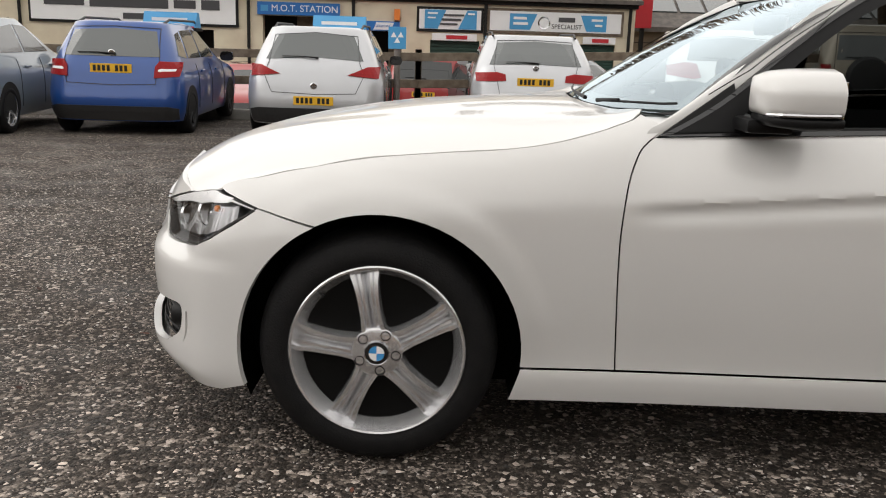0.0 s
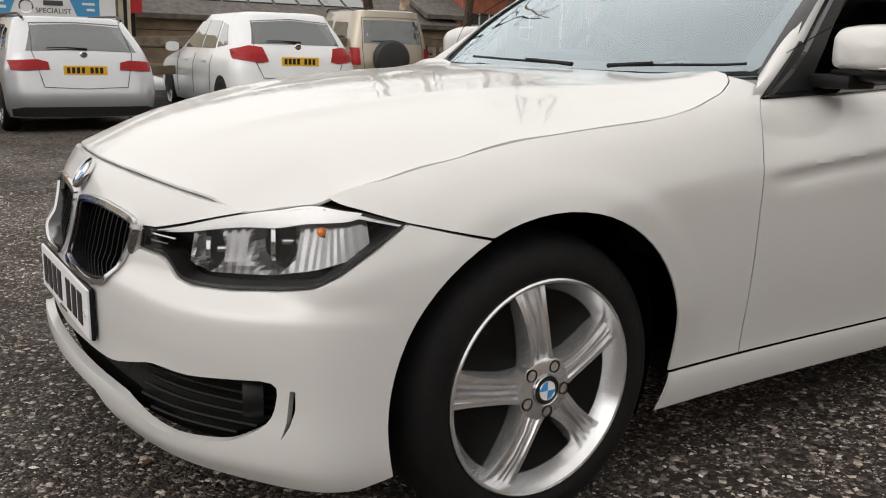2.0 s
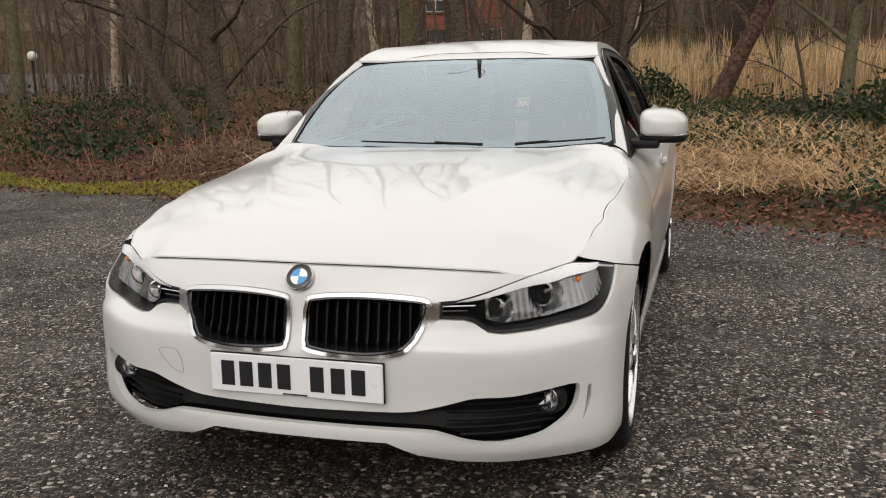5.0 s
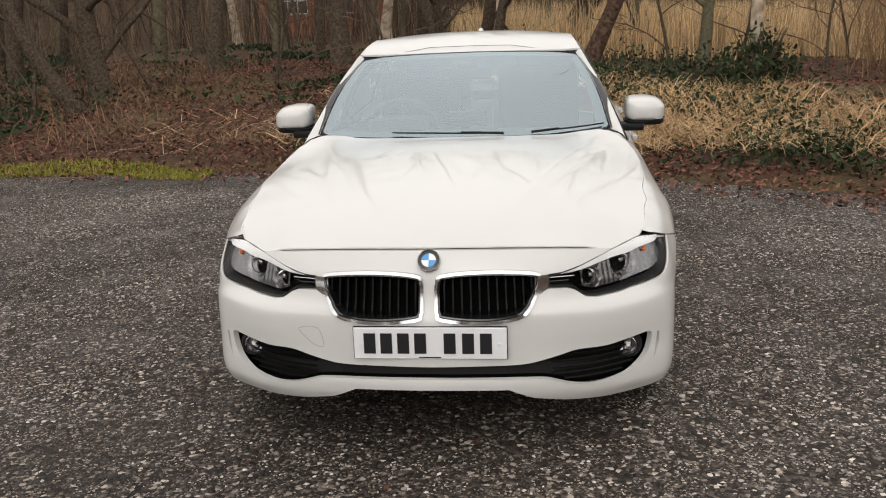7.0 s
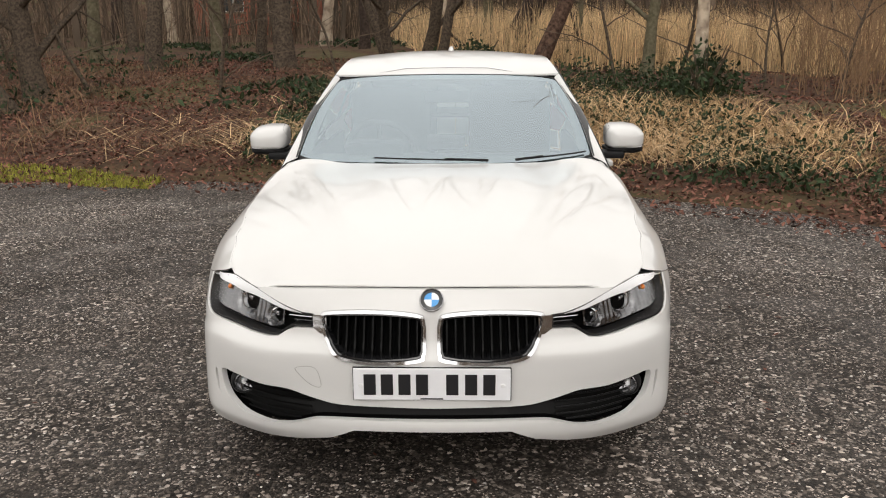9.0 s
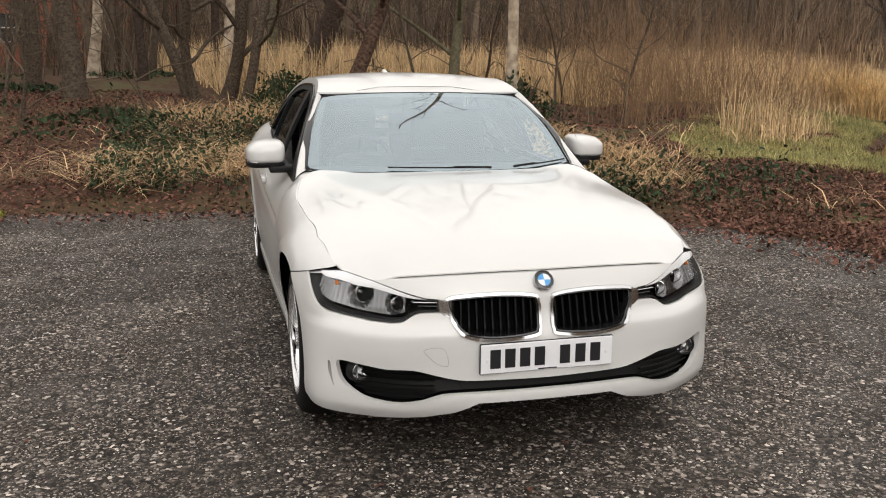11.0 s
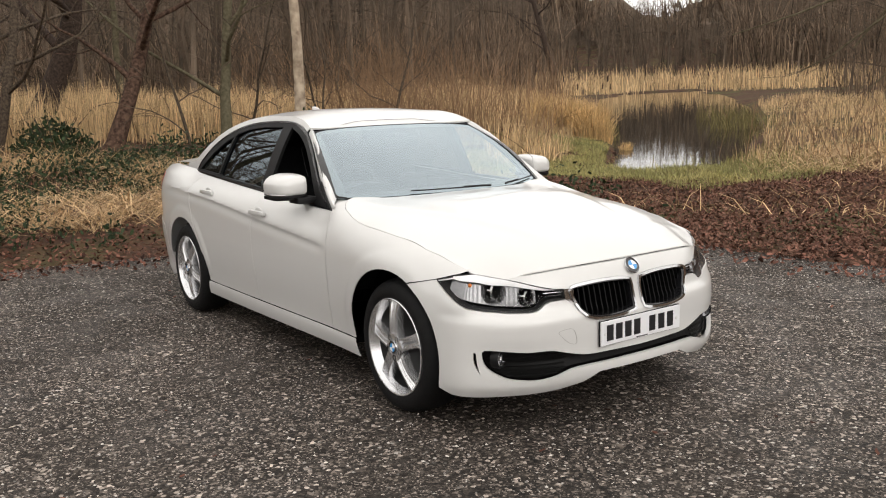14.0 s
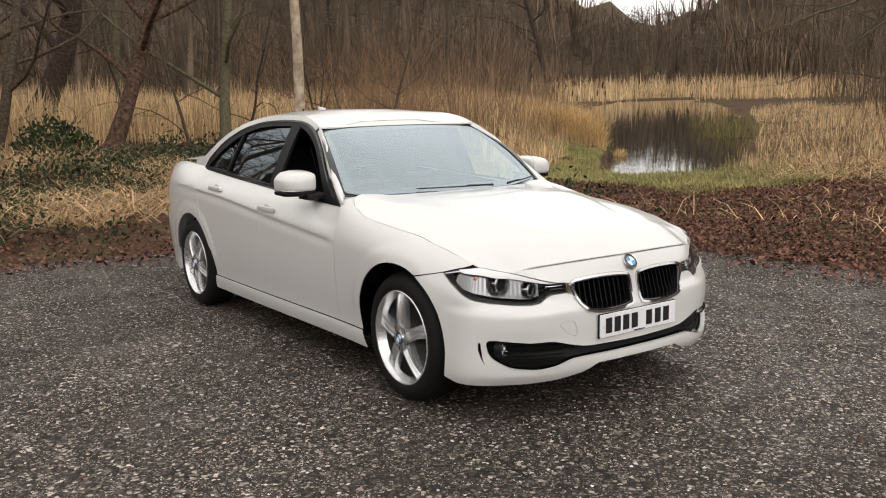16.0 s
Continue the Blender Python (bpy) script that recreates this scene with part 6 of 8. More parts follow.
for tx, ty in ((16.6, -22.2), (13.0, -18.6)):
    k = 260
    r, a = np.sqrt(rng.random(k)) * 0.8, rng.uniform(0, 6.28, k)
    x, y = tx + r * np.cos(a) * 1.6, ty + r * np.sin(a)
    blades("tussock", x, y, water_z(x, y) - 0.05, rng.uniform(0.3, 0.85, k), rng.uniform(0.1, 0.8, k), rng.uniform(0.005, 0.010, k), M_RUSH, "olive sedge tussock standing in the pond", "tussock")

# the reed beds
def reed_bed(n, x0, x1, y0, y1, test, h0, h1, w, label):
    x, y = scatter(n, x0, x1, y0, y1, test)
    k = len(x)
    blades("reeds", x, y, np.maximum(ground_z(x, y), water_z(x, y) - 0.05), rng.uniform(h0, h1, k) * (0.85 + 0.3 * waves(0.7 * x, 0.7 * y, 9)) * np.where(np.hypot(x, y) < 45, np.clip(0.3 + 3.0 * ((x + y) / np.maximum(x, 1) - 0.06 + 0.06 * waves(x, y, 6)), 0.3, 1), 1), np.where(rng.random(k) < 0.2, rng.uniform(0.5, 1.5, k), rng.uniform(0.0, 0.35, k)), rng.uniform(0.6 * w, w, k), M_REED, label, "reeds", 0.8)


reed_bed(70000, 15, 42, -26, 3.5, lambda x, y: (pond_in(x, y) < -0.3) & (beyond(x, y) > 8.5) & (y < 0.14 * x - 1.6) & (y > -1.0 * x + 1.2 + 1.2 * waves(x, y, 4)), 0.8, 1.5, 0.009, "tall golden dry reeds")
reed_bed(14000, 9, 20, -18, -6.5, lambda x, y: (pond_in(x, y) < 0.5) & (pond_in(x, y) > -2.2) & (y > -1.0 * x + 1.1 + 0.9 * waves(1.3 * x, 1.3 * y, 4)) & (waves(x, y, 2) > -0.2), 0.6, 1.2, 0.008, "dry reeds at the pond's near shore")
reed_bed(16000, 26, 75, -85, -22, lambda x, y: (pond_in(x, y) < 0.3) & (pond_in(x, y) > -16) & (np.hypot(x, y) > 56), 1.2, 2.1, 0.03, "golden reeds beyond the pond")
reed_bed(24000, 3, 20, -32, -9.5, lambda x, y: (pond_in(x, y) < -0.2) & (pond_in(x, y) > -6) & (y < -1.30 * x - 0.4) & (beyond(x, y) > 4.2) & (waves(0.6 * x, 0.6 * y, 5) > -0.3), 0.6, 1.5, 0.009, "thin dry reeds and grass beside the pond")

# golden clump at the pond's corner, with a few reedmace heads
M_GOLD = material("golden_reeds", (0.62, 0.42, 0.20), 0.85, noise_scale=3, vary=0.35, island=0.5, spec=0.12)
for cx, cy, n, r, h in ((13.3, -12.5, 1700, 0.55, 1.05), (12.8, -12.3, 800, 0.4, 0.7), (14.3, -12.4, 1300, 0.8, 1.2), (11.5, -12.0, 160, 0.16, 0.3)):
    a, q = rng.uniform(0, 6.28, n), r * np.sqrt(rng.random(n))
    x, y = cx + q * np.cos(a), cy + q * np.sin(a)
    blades("reed_clump", x, y, np.maximum(ground_z(x, y), water_z(x, y) - 0.05), rng.uniform(0.5, 1.0, n) * h, rng.uniform(0.0, 0.7, n), rng.uniform(0.003, 0.007, n), M_GOLD, "golden clump of dry reeds at the pond's corner", "reeds", 0.9)
for j in range(14):
    x, y = 14.6 + rng.normal(0, 0.8), -13.5 + rng.normal(0, 0.7)
    z = max(float(ground_z(x, y)), float(water_z(x, y)) - 0.05)
    h = rng.uniform(1.1, 1.6)
    mace = thing("reedmace", Matrix.Translation((x, y, z)), "brown reedmace head on a dry stalk", "reedmace", "reedmace by the pond")
    part("stalk", tube([(0, 0, -0.05), (0.02, 0.01, 0.6 * h), (0.05, 0.02, h)], 0.005, 5), M_REED, mace)
    part("seed_head", lathe([(0.0, h - 0.08), (0.014, h - 0.075), (0.016, h), (0.014, h + 0.07), (0.0, h + 0.08)], Matrix.Translation((0.05, 0.02, 0)), 8), material("reedmace_brown", (0.05, 0.028, 0.016), 0.9, noise_scale=60, vary=0.3) if j == 0 else bpy.data.materials["reedmace_brown"], mace, smooth=50)
# mossy grass along the car park's edge
x, y = scatter(60000, 5, 9, 3.2, 9, lambda x, y: (np.abs(beyond(x, y) - 0.05 - 0.25 * waves(1.2 * x, 1.2 * y, 2)) < 0.28) & patchy(x, y, 8.5, -0.45))
k = len(x)
blades("edge_moss", x, y, np.maximum(lot_z(x, y), ground_z(x, y)) - 0.004, rng.uniform(0.025, 0.08, k), rng.uniform(0.1, 0.9, k), rng.uniform(0.004, 0.008, k), material("mossy_grass", (0.27, 0.26, 0.05), 0.9, noise_scale=3, vary=0.4, island=0.4, spec=0.1), "low mossy grass along the tarmac's edge", "grass")

# water
M_WATER = material("pond_water", (0.012, 0.012, 0.009), 0.04, bump=0.18, bump_scale=2.2)
wat = bmesh.new()
vs = [wat.verts.new((px, py, float(water_z(px, py)))) for px, py in rounded([(p[0], p[1]) for p in POND], 4)]
wat.faces.new(vs)
bmesh.ops.triangulate(wat, faces=wat.faces)
tagged(part("pond_water", wat, M_WATER), "dark still pond water reflecting the sky", kind="structure")


# ---- trees ----
def bark(name, colour, second, scale=18):
    return material(name, colour, 0.9, noise_scale=scale, second=second, bump=0.9, bump_scale=scale * 2.2, detail=8, spec=0.1)


M_BARK = bark("grey_brown_bark", (0.045, 0.034, 0.026), (0.125, 0.095, 0.068), 26)
M_BARK_DARK = bark("dark_bark", (0.030, 0.022, 0.018), (0.075, 0.052, 0.040))
M_BARK_OLIVE = bark("mossy_bark", (0.080, 0.070, 0.042), (0.15, 0.13, 0.085))
M_BARK_RED = bark("red_brown_bark", (0.034, 0.019, 0.014), (0.13, 0.080, 0.056), 15)
M_BIRCH = bark("birch_bark", (0.50, 0.41, 0.31), (0.20, 0.15, 0.11), 7)


def limb(bag, start, way, length, r0, r1, sides, steps, wobble, rnd, droop=0.0):
    """One tapered bent limb into bag; gives its points, ways and radii."""
    p, d = np.array(start, float), np.array(way, float)
    d /= np.linalg.norm(d)
    pts, ways, radii = [p.copy()], [d.copy()], [r0]
    for i in range(steps):
        d = d + rnd.normal(0, wobble, 3) + np.array((0, 0, -droop))
        d /= np.linalg.norm(d)
        p = p + d * length / steps
        pts.append(p.copy())
        ways.append(d.copy())
        radii.append(r0 + (r1 - r0) * ((i + 1) / steps) ** 0.8)
    v = []
    for q, w, r in zip(pts, ways, radii):
        u = np.cross(w, (0.3, 0.9, 0.1))
        u /= np.linalg.norm(u)
        t = np.cross(w, u)
        for k in range(sides):
            a = 2 * math.pi * k / sides
            v.append(q + (u * math.cos(a) + t * math.sin(a)) * r)
    f = []
    for i in range(steps):
        for k in range(sides):
            j = (k + 1) % sides
            f.append((i * sides + k, i * sides + j, (i + 1) * sides + j, (i + 1) * sides + k))
    bag.add(v, f)
    return pts, ways, radii


def bare_tree(seed, height, radius, lean=(0, 0), low=0.25, limbs=11, spread=0.75, twigs=5, wobble=0.06, length=0.42):
    """Trunk mesh and crown of bare branches, the tree standing on the origin."""
    rnd = np.random.default_rng(seed)
    trunk, crown = Bag(), Bag()
    pts, ways, radii = limb(trunk, (0, 0, -0.3), (lean[0], lean[1], 1.0), height, radius * 1.12, radius * 0.18, 9, 16, wobble, rnd)
    flare = trunk.v[0].reshape(17, 9, 3)
    for i, g in ((0, 1.5), (1, 1.12)):
        c = flare[i].mean(0)
        flare[i] = c + (flare[i] - c) * g
    trunk.v[0] = flare.reshape(-1, 3)
    for j in range(limbs):
        f = low + (0.97 - low) * (j + rnd.random()) / limbs
        i = min(15, int(f * 16))
        a = j * 2.4 + rnd.normal(0, 0.5)
        side = np.array((math.cos(a), math.sin(a), 0))
        way = ways[i] * (1 - spread) + side * spread + np.array((0, 0, 0.25))
        ln = height * length * (1.15 - f) * rnd.uniform(0.7, 1.3)
        bp, bw, br = limb(crown, pts[i], way, ln, radii[i] * 0.50, 0.006, 5, 7, 0.16, rnd)
        for t in range(twigs):
            m = rnd.integers(2, 8)
            w2 = bw[m] * 0.6 + rnd.normal(0, 0.55, 3)
            cp, cw, cr = limb(crown, bp[m], w2, ln * rnd.uniform(0.25, 0.55), max(br[m] * 0.5, 0.006), 0.0025, 3, 5, 0.20, rnd)
            for u in range(4):
                m2 = rnd.integers(1, 6)
                limb(crown, cp[m2], cw[m2] * 0.6 + rnd.normal(0, 0.6, 3), ln * rnd.uniform(0.10, 0.24), 0.004, 0.0016, 3, 3, 0.2, rnd, 0.03)
    return trunk, crown


def plant_tree(x, y, seed, height, radius, mat, label, lean=(0, 0), group="", twig=None, **kw):
    t, c = bare_tree(seed, height, radius, lean, **kw)
    ob = thing("tree", Matrix.Translation((x, y, float(ground_z(x, y)))), label, "tree", group)
    for nm, bag, mt in (("trunk", t, mat), ("crown", c, twig or mat)):
        o = new(nm, bag.mesh(nm, mt, True))
        o.parent = ob
    return ob


plant_tree(10.5, -3.45, 11, 12, 0.092, M_BIRCH, "slender silver birch with pale peeling bark", (-0.01, -0.06), low=0.30, limbs=12, twig=M_TWIG, length=0.30)
plant_tree(13.05, -3.1, 12, 10, 0.10, M_BARK_OLIVE, "mossy green-grey bare tree", (0.10, -0.24), low=0.14, limbs=14, length=0.6, twigs=6)
plant_tree(13.5, -1.0, 13, 10, 0.15, M_BARK_RED, "leaning tree with red-brown flaking bark", (0.05, -0.38), low=0.18, limbs=13, wobble=0.07, length=0.55)
plant_tree(19.3, -0.85, 14, 13, 0.28, M_BARK_DARK, "thick dark-barked tree leaning over the reeds", (0.12, -0.40), low=0.18, limbs=13)
plant_tree(17.1, -2.5, 21, 9, 0.085, M_BARK_OLIVE, "slim pale grey tree standing before the reeds", (0.0, -0.06), low=0.30, limbs=10, length=0.35)
plant_tree(15.4, 0.9, 15, 9, 0.13, M_BARK, "grey-brown willow stem of a multi-stemmed clump", (-0.1, -0.25), "willow clump", low=0.12, limbs=12, wobble=0.10)
plant_tree(15.6, 1.5, 16, 9, 0.12, M_BARK, "grey-brown willow stem of a multi-stemmed clump", (0.1, 0.12), "willow clump", low=0.12, limbs=12, wobble=0.10)
plant_tree(15.1, 1.3, 17, 8, 0.10, M_BARK, "grey-brown willow stem of a multi-stemmed clump", (-0.25, 0.30), "willow clump", low=0.12, limbs=11, wobble=0.10)
plant_tree(14.4, 0.7, 18, 8, 0.10, M_BARK, "bare willow leaning over the bank", (-0.1, -0.40), "willow clump", low=0.15, limbs=11, wobble=0.09)
plant_tree(11.0, 6.9, 19, 8, 0.13, M_BARK, "leaning grey-brown tree at the wood's edge", (-0.10, 0.38), low=0.2, limbs=11, wobble=0.08)
plant_tree(11.9, 7.0, 20, 7, 0.19, M_BARK, "stout pollarded trunk with thin shoots", (0.0, 0.03), low=0.12, limbs=13, length=0.5)
PLAIN = [bare_tree(40 + q, 10 + q % 3, 0.10 + 0.02 * (q % 3), (0.05 * (q % 3 - 1), 0.04 * (q % 2)), low=0.3, limbs=10, twigs=4, length=0.36) for q in range(5)]
MESHES = [(a.mesh("trunk", m, True), b.mesh("crown", M_TWIG, True)) for (a, b), m in zip(PLAIN, (M_BARK, M_BARK_OLIVE, M_BARK, M_BARK_DARK, M_BIRCH))]
WOOD = [(21.4, 5.5, 0), (25.2, 7.7, 2), (28.0, 9.96, 4), (22.8, 2.9, 3), (20.8, 6.4, 1), (19.1, 4.9, 0), (16.0, 6.5, 2), (18.5, 8.8, 1), (23.0, 9.5, 0), (26.0, 4.5, 4), (15.2, 10.6, 2), (17.8, 12.5, 0), (21.5, 12.8, 3), (14.2, 13.4, 1), (11.3, 11.5, 0),
        (12.2, 14.0, 2), (10.6, 16.5, 4), (13.2, 17.5, 0), (15.6, 16.0, 3), (18.0, 18.5, 1), (11.8, 19.5, 2), (24.5, 14.5, 1), (28.5, 3.0, 0), (31.0, 7.0, 2), (30.5, 13.0, 3), (24.0, 18.0, 4), (20.5, 0.75, 4), (22.4, -0.6, 1), (15.4, 3.6, 2), (24.2, 1.0, 3)]
for j, (x, y, q) in enumerate(WOOD):
    ob = thing("tree", Matrix.Translation((x, y, float(ground_z(x, y)))) @ pose(0, 0, 0, 0, 0, 67 * j) @ Matrix.Scale(1.05 + 0.07 * (j % 5), 4), ("slim bare birch with pale bark", "bare woodland tree with slim grey trunk")[q != 4], "tree", "bare trees of the wood")
    for me in MESHES[q]:
        new(me.name, me).parent = ob
# slim saplings and leaning stems along the bank, in front of the reeds
SAPLING = [bare_tree(80 + q, 4.5 + 0.5 * q, 0.030 + 0.006 * (q % 2), ((0.25, -0.2, 0.1)[q], (0.1, 0.3, -0.3)[q]), low=0.15, limbs=13, twigs=5, length=0.45, wobble=0.08) for q in range(3)]
SAPLINGS = [(a.mesh("trunk", M_BARK, True), b.mesh("crown", M_TWIG, True)) for a, b in SAPLING]
for j, (x, y) in enumerate(((12.9, -5.2), (14.2, -3.9), (15.4, -6.3), (11.9, -6.0), (16.6, -2.6), (13.2, 2.1), (11.6, 4.0), (12.4, 6.2), (10.8, 7.6), (14.6, 8.8), (17.2, -8.4), (14.4, 4.7), (5.4, -12.2), (3.0, -10.9), (18.6, -4.8), (13.6, -2.8))):
    ob = thing("sapling", Matrix.Translation((x, y, float(ground_z(x, y)))) @ pose(0, 0, 0, 0, 0, 101 * j) @ Matrix.Scale(0.85 + 0.08 * (j % 4), 4), "slim bare sapling with fine tan twigs", "sapling", "saplings on the bank")
    for me in SAPLINGS[j % 3]:
        new(me.name, me).parent = ob
# bare reddish scrub by the pond and willow boughs
scrub = Bag()
rnd = np.random.default_rng(5)
for cx, cy, n, h, rr in ((12.6, -6.6, 90, 2.3, 1.3), (14.8, -8.0, 80, 2.6, 1.6), (17.5, -7.5, 90, 2.9, 2.2), (11.2, -8.0, 45, 1.5, 0.9), (20.0, -11.0, 80, 3.0, 2.4), (3.5, -9.4, 26, 1.1, 1.2), (6.4, -10.6, 30, 1.4, 1.2), (2.0, -11.5, 40, 2.0, 2.0)):
    for j in range(n):
        a, r = rnd.uniform(0, 6.28), rr * math.sqrt(rnd.random())
        sx, sy = cx + r * math.cos(a), cy + r * math.sin(a)
        p, w, q = limb(scrub, (sx, sy, float(ground_z(sx, sy)) - 0.05), (rnd.normal(0, 0.35), rnd.normal(0, 0.35), 1), h * rnd.uniform(0.5, 1.1), 0.009, 0.002, 3, 6, 0.10, rnd)
        for u in range(3):
            i = rnd.integers(2, 6)
            limb(scrub, p[i], w[i] + rnd.normal(0, 0.4, 3), h * rnd.uniform(0.15, 0.35), 0.004, 0.0015, 3, 3, 0.14, rnd)
tagged(new("bare_scrub", scrub.mesh("bare_scrub", M_RED_TWIG)), "bare reddish-brown scrub beside the pond", "scrub", kind="stuff")
plant_tree(1.8, -12.6, 64, 8, 0.13, M_BARK, "bare sallow with a mass of low twigs over the pond bank", (0.20, 0.18), low=0.10, limbs=18, wobble=0.10, length=0.6, spread=0.85, twigs=9)
sallow = thing("tree", Matrix.Translation((1.2, -11.6, float(ground_z(1.2, -11.6)))), "leaning sallow with long bare boughs hanging out over the bank", "tree")
trunk, crown = Bag(), Bag()
rnd = np.random.default_rng(77)
stem, ways, radii = limb(trunk, (0, 0, -0.2), (0.25, 0.2, 1), 4.6, 0.13, 0.05, 9, 12, 0.05, rnd)
for bx, by, bz in ((4.3, 3.7, 1.75), (3.7, 3.0, 1.2), (3.8, 2.9, 2.3), (3.4, 2.3, 1.6), (3.2, 2.0, 2.5), (4.1, 2.6, 2.9), (2.9, 2.6, 0.9), (3.9, 3.4, 2.7), (2.7, 1.6, 3.1)):
    i = int(rnd.integers(6, 12))
    a, b = np.array(stem[i]), np.array((bx, by, bz))
    mid = (a + b) / 2 + np.array((0, 0, 0.55)) + rnd.normal(0, 0.12, 3)
    n, line = 12, []
    for k in range(n + 1):
        u = k / n
        line.append(tuple((1 - u) ** 2 * a + 2 * u * (1 - u) * mid + u * u * b + rnd.normal(0, 0.035, 3) * (0 < k)))
    bough = tube(line, [0.034 * (1 - u / (n + 1)) + 0.006 for u in range(n + 1)], 6)
    part("bough", bough, M_BARK_OLIVE, sallow, smooth=60)
    for k in range(3, n + 1):
        for q in range(3):
            d = np.array(line[k]) - np.array(line[k - 1])
            p, w, _ = limb(crown, line[k], d / np.linalg.norm(d) + rnd.normal(0, 0.55, 3), rnd.uniform(0.3, 0.9), 0.005, 0.0018, 3, 5, 0.16, rnd, 0.02)
            limb(crown, p[2], w[2] + rnd.normal(0, 0.6, 3), rnd.uniform(0.15, 0.4), 0.003, 0.0014, 3, 3, 0.16, rnd)
new("trunk", trunk.mesh("trunk", M_BARK, True)).parent = sallow
new("crown", crown.mesh("crown", M_TWIG, True)).parent = sallow
plant_tree(4.6, -15.5, 61, 9, 0.16, M_BARK, "bare willow with low boughs hanging over the pond", (0.18, 0.25), low=0.10, limbs=16, wobble=0.10, length=0.55, spread=0.85, twigs=7)
plant_tree(9.5, -22.5, 62, 11, 0.20, M_BARK, "bare willow at the pond's far bank", (0.1, 0.1), low=0.12, limbs=15, wobble=0.09, length=0.5)
plant_tree(50.5, -45.4, 63, 15, 0.30, M_BARK_DARK, "tall bare tree standing beyond the pond", (0.0, 0.0), low=0.25, limbs=14, length=0.4)

# the wood beyond
def far_wood(n, x0, x1, y0, y1, test, seed, label):
    r = np.random.default_rng(seed)
    bag = Bag()
    x, y = r.uniform(x0, x1, n), r.uniform(y0, y1, n)
    k = test(x, y)
    for px, py in zip(x[k], y[k]):
        h = r.uniform(7, 13) if not (-1.5 * px < py < -0.85 * px) else r.uniform(4.2, 6.2)
        p, w, q = limb(bag, (px, py, float(ground_z(px, py)) - 0.2), (r.normal(0, 0.07), r.normal(0, 0.07), 1), h, r.uniform(0.06, 0.17), 0.02, 4, 5, 0.05, r)
        for u in range(9):
            i = r.integers(1, 6)
            b, bw, _ = limb(bag, p[i], np.array((r.normal(0, 0.8), r.normal(0, 0.8), r.uniform(0.1, 0.9))), h * r.uniform(0.15, 0.36), 0.03, 0.008, 3, 3, 0.18, r)
            for t in range(3):
                limb(bag, b[r.integers(1, 4)], bw[1] + r.normal(0, 0.6, 3), h * r.uniform(0.08, 0.18), 0.016, 0.005, 3, 2, 0.2, r)
    tagged(new("distant_wood", bag.mesh("distant_wood", material("distant_bark", (0.075, 0.059, 0.045), 0.95, noise_scale=0.4, second=(0.15, 0.112, 0.082), island=0.35, spec=0.05))), label, "woodland", kind="stuff")


far_wood(560, 24, 100, -100, 20, lambda x, y: (pond_in(x, y) < -12) & (np.hypot(x, y) > np.where((y < -0.6 * x) & (y > -1.5 * x), 78, 38)) & (beyond(x, y) > 10), 3, "dense bare wood beyond the reeds and the pond")
far_wood(260, 50, 84, -84, -48, lambda x, y: (pond_in(x, y) < -10) & (np.hypot(x, y) > 76) & (y > -1.4 * x) & (y < -0.85 * x), 9, "dense bare wood behind the far reeds")
far_wood(260, 20, 70, 2, 42, lambda x, y: (np.hypot(x, y) > 26) & (beyond(x, y) > 7), 4, "dense bare wood behind the car park")
far_wood(200, -20, 40, -80, -24, lambda x, y: (pond_in(x, y) < -6) & (np.hypot(x, y) > 26), 6, "bare wood on the pond's side bank")
def thicket(name, n, x0, x1, y0, y1, test, h0, h1, w, mat, label):
    """Dense upright twigs too fine to tell apart."""
    x, y = scatter(n, x0, x1, y0, y1, test)
    k = len(x)
    blades(name, x, y, ground_z(x, y) - 0.05, rng.uniform(h0, h1, k) * (0.75 + 0.45 * waves(0.5 * x, 0.5 * y, 4)), rng.uniform(0.0, 0.55, k), rng.uniform(0.5 * w, w, k), mat, label, "thicket", 0.6)


M_HAZE = material("winter_twigs", (0.21, 0.150, 0.104), 0.9, noise_scale=0.6, second=(0.062, 0.046, 0.034), island=0.65, spec=0.05)
thicket("pond_thicket", 4200, 11, 24, -17, -5.5, lambda x, y: (pond_in(x, y) < -0.9) & ((x + y) / x > 0.10) & ((x + y) / x < 0.52) & (waves(0.8 * x, 0.8 * y, 3) > -0.3), 1.2, 2.9, 0.007, M_RED_TWIG, "reddish-brown leafless thicket beside the pond")
thicket("wood_thicket", 26000, 26, 62, -40, 6, lambda x, y: (pond_in(x, y) < -4) & (np.hypot(x, y) > 33) & ((x + y) / x > 0.02), 2.0, 6.5, 0.022, M_HAZE, "brown leafless thicket at the edge of the far wood")
thicket("woodside_thicket", 5200, 15, 48, 2, 36, lambda x, y: (beyond(x, y) > 7) & (np.hypot(x, y) > 26), 1.0, 4.5, 0.014, M_HAZE, "brown leafless thicket among the trees")
thicket("bank_thicket", 7000, -22, 22, -48, -15, lambda x, y: (pond_in(x, y) < -3) & ((x + y) / np.maximum(np.abs(x), 1) < -0.35), 1.5, 5.0, 0.014, M_HAZE, "brown leafless thicket on the pond's side bank")
thicket("hill_thicket", 9000, 40, 100, -100, -30, lambda x, y: (np.hypot(x, y) > 84) & (np.hypot(x, y) < 112) & (np.abs(np.degrees(np.arctan2(y, x)) + 47.5) > 5), 5.0, 10.0, 0.07, M_HAZE, "hazy leafless tree tops on the far hillside")
far_wood(150, 24, 50, -24, 8, lambda x, y: (pond_in(x, y) < -5) & (np.hypot(x, y) > 30) & ((x + y) / x > 0.1), 8, "bare trees standing behind the reeds")
# full ring; its unseen western arc is added to block low sky light
bm = bmesh.new()
rows = []
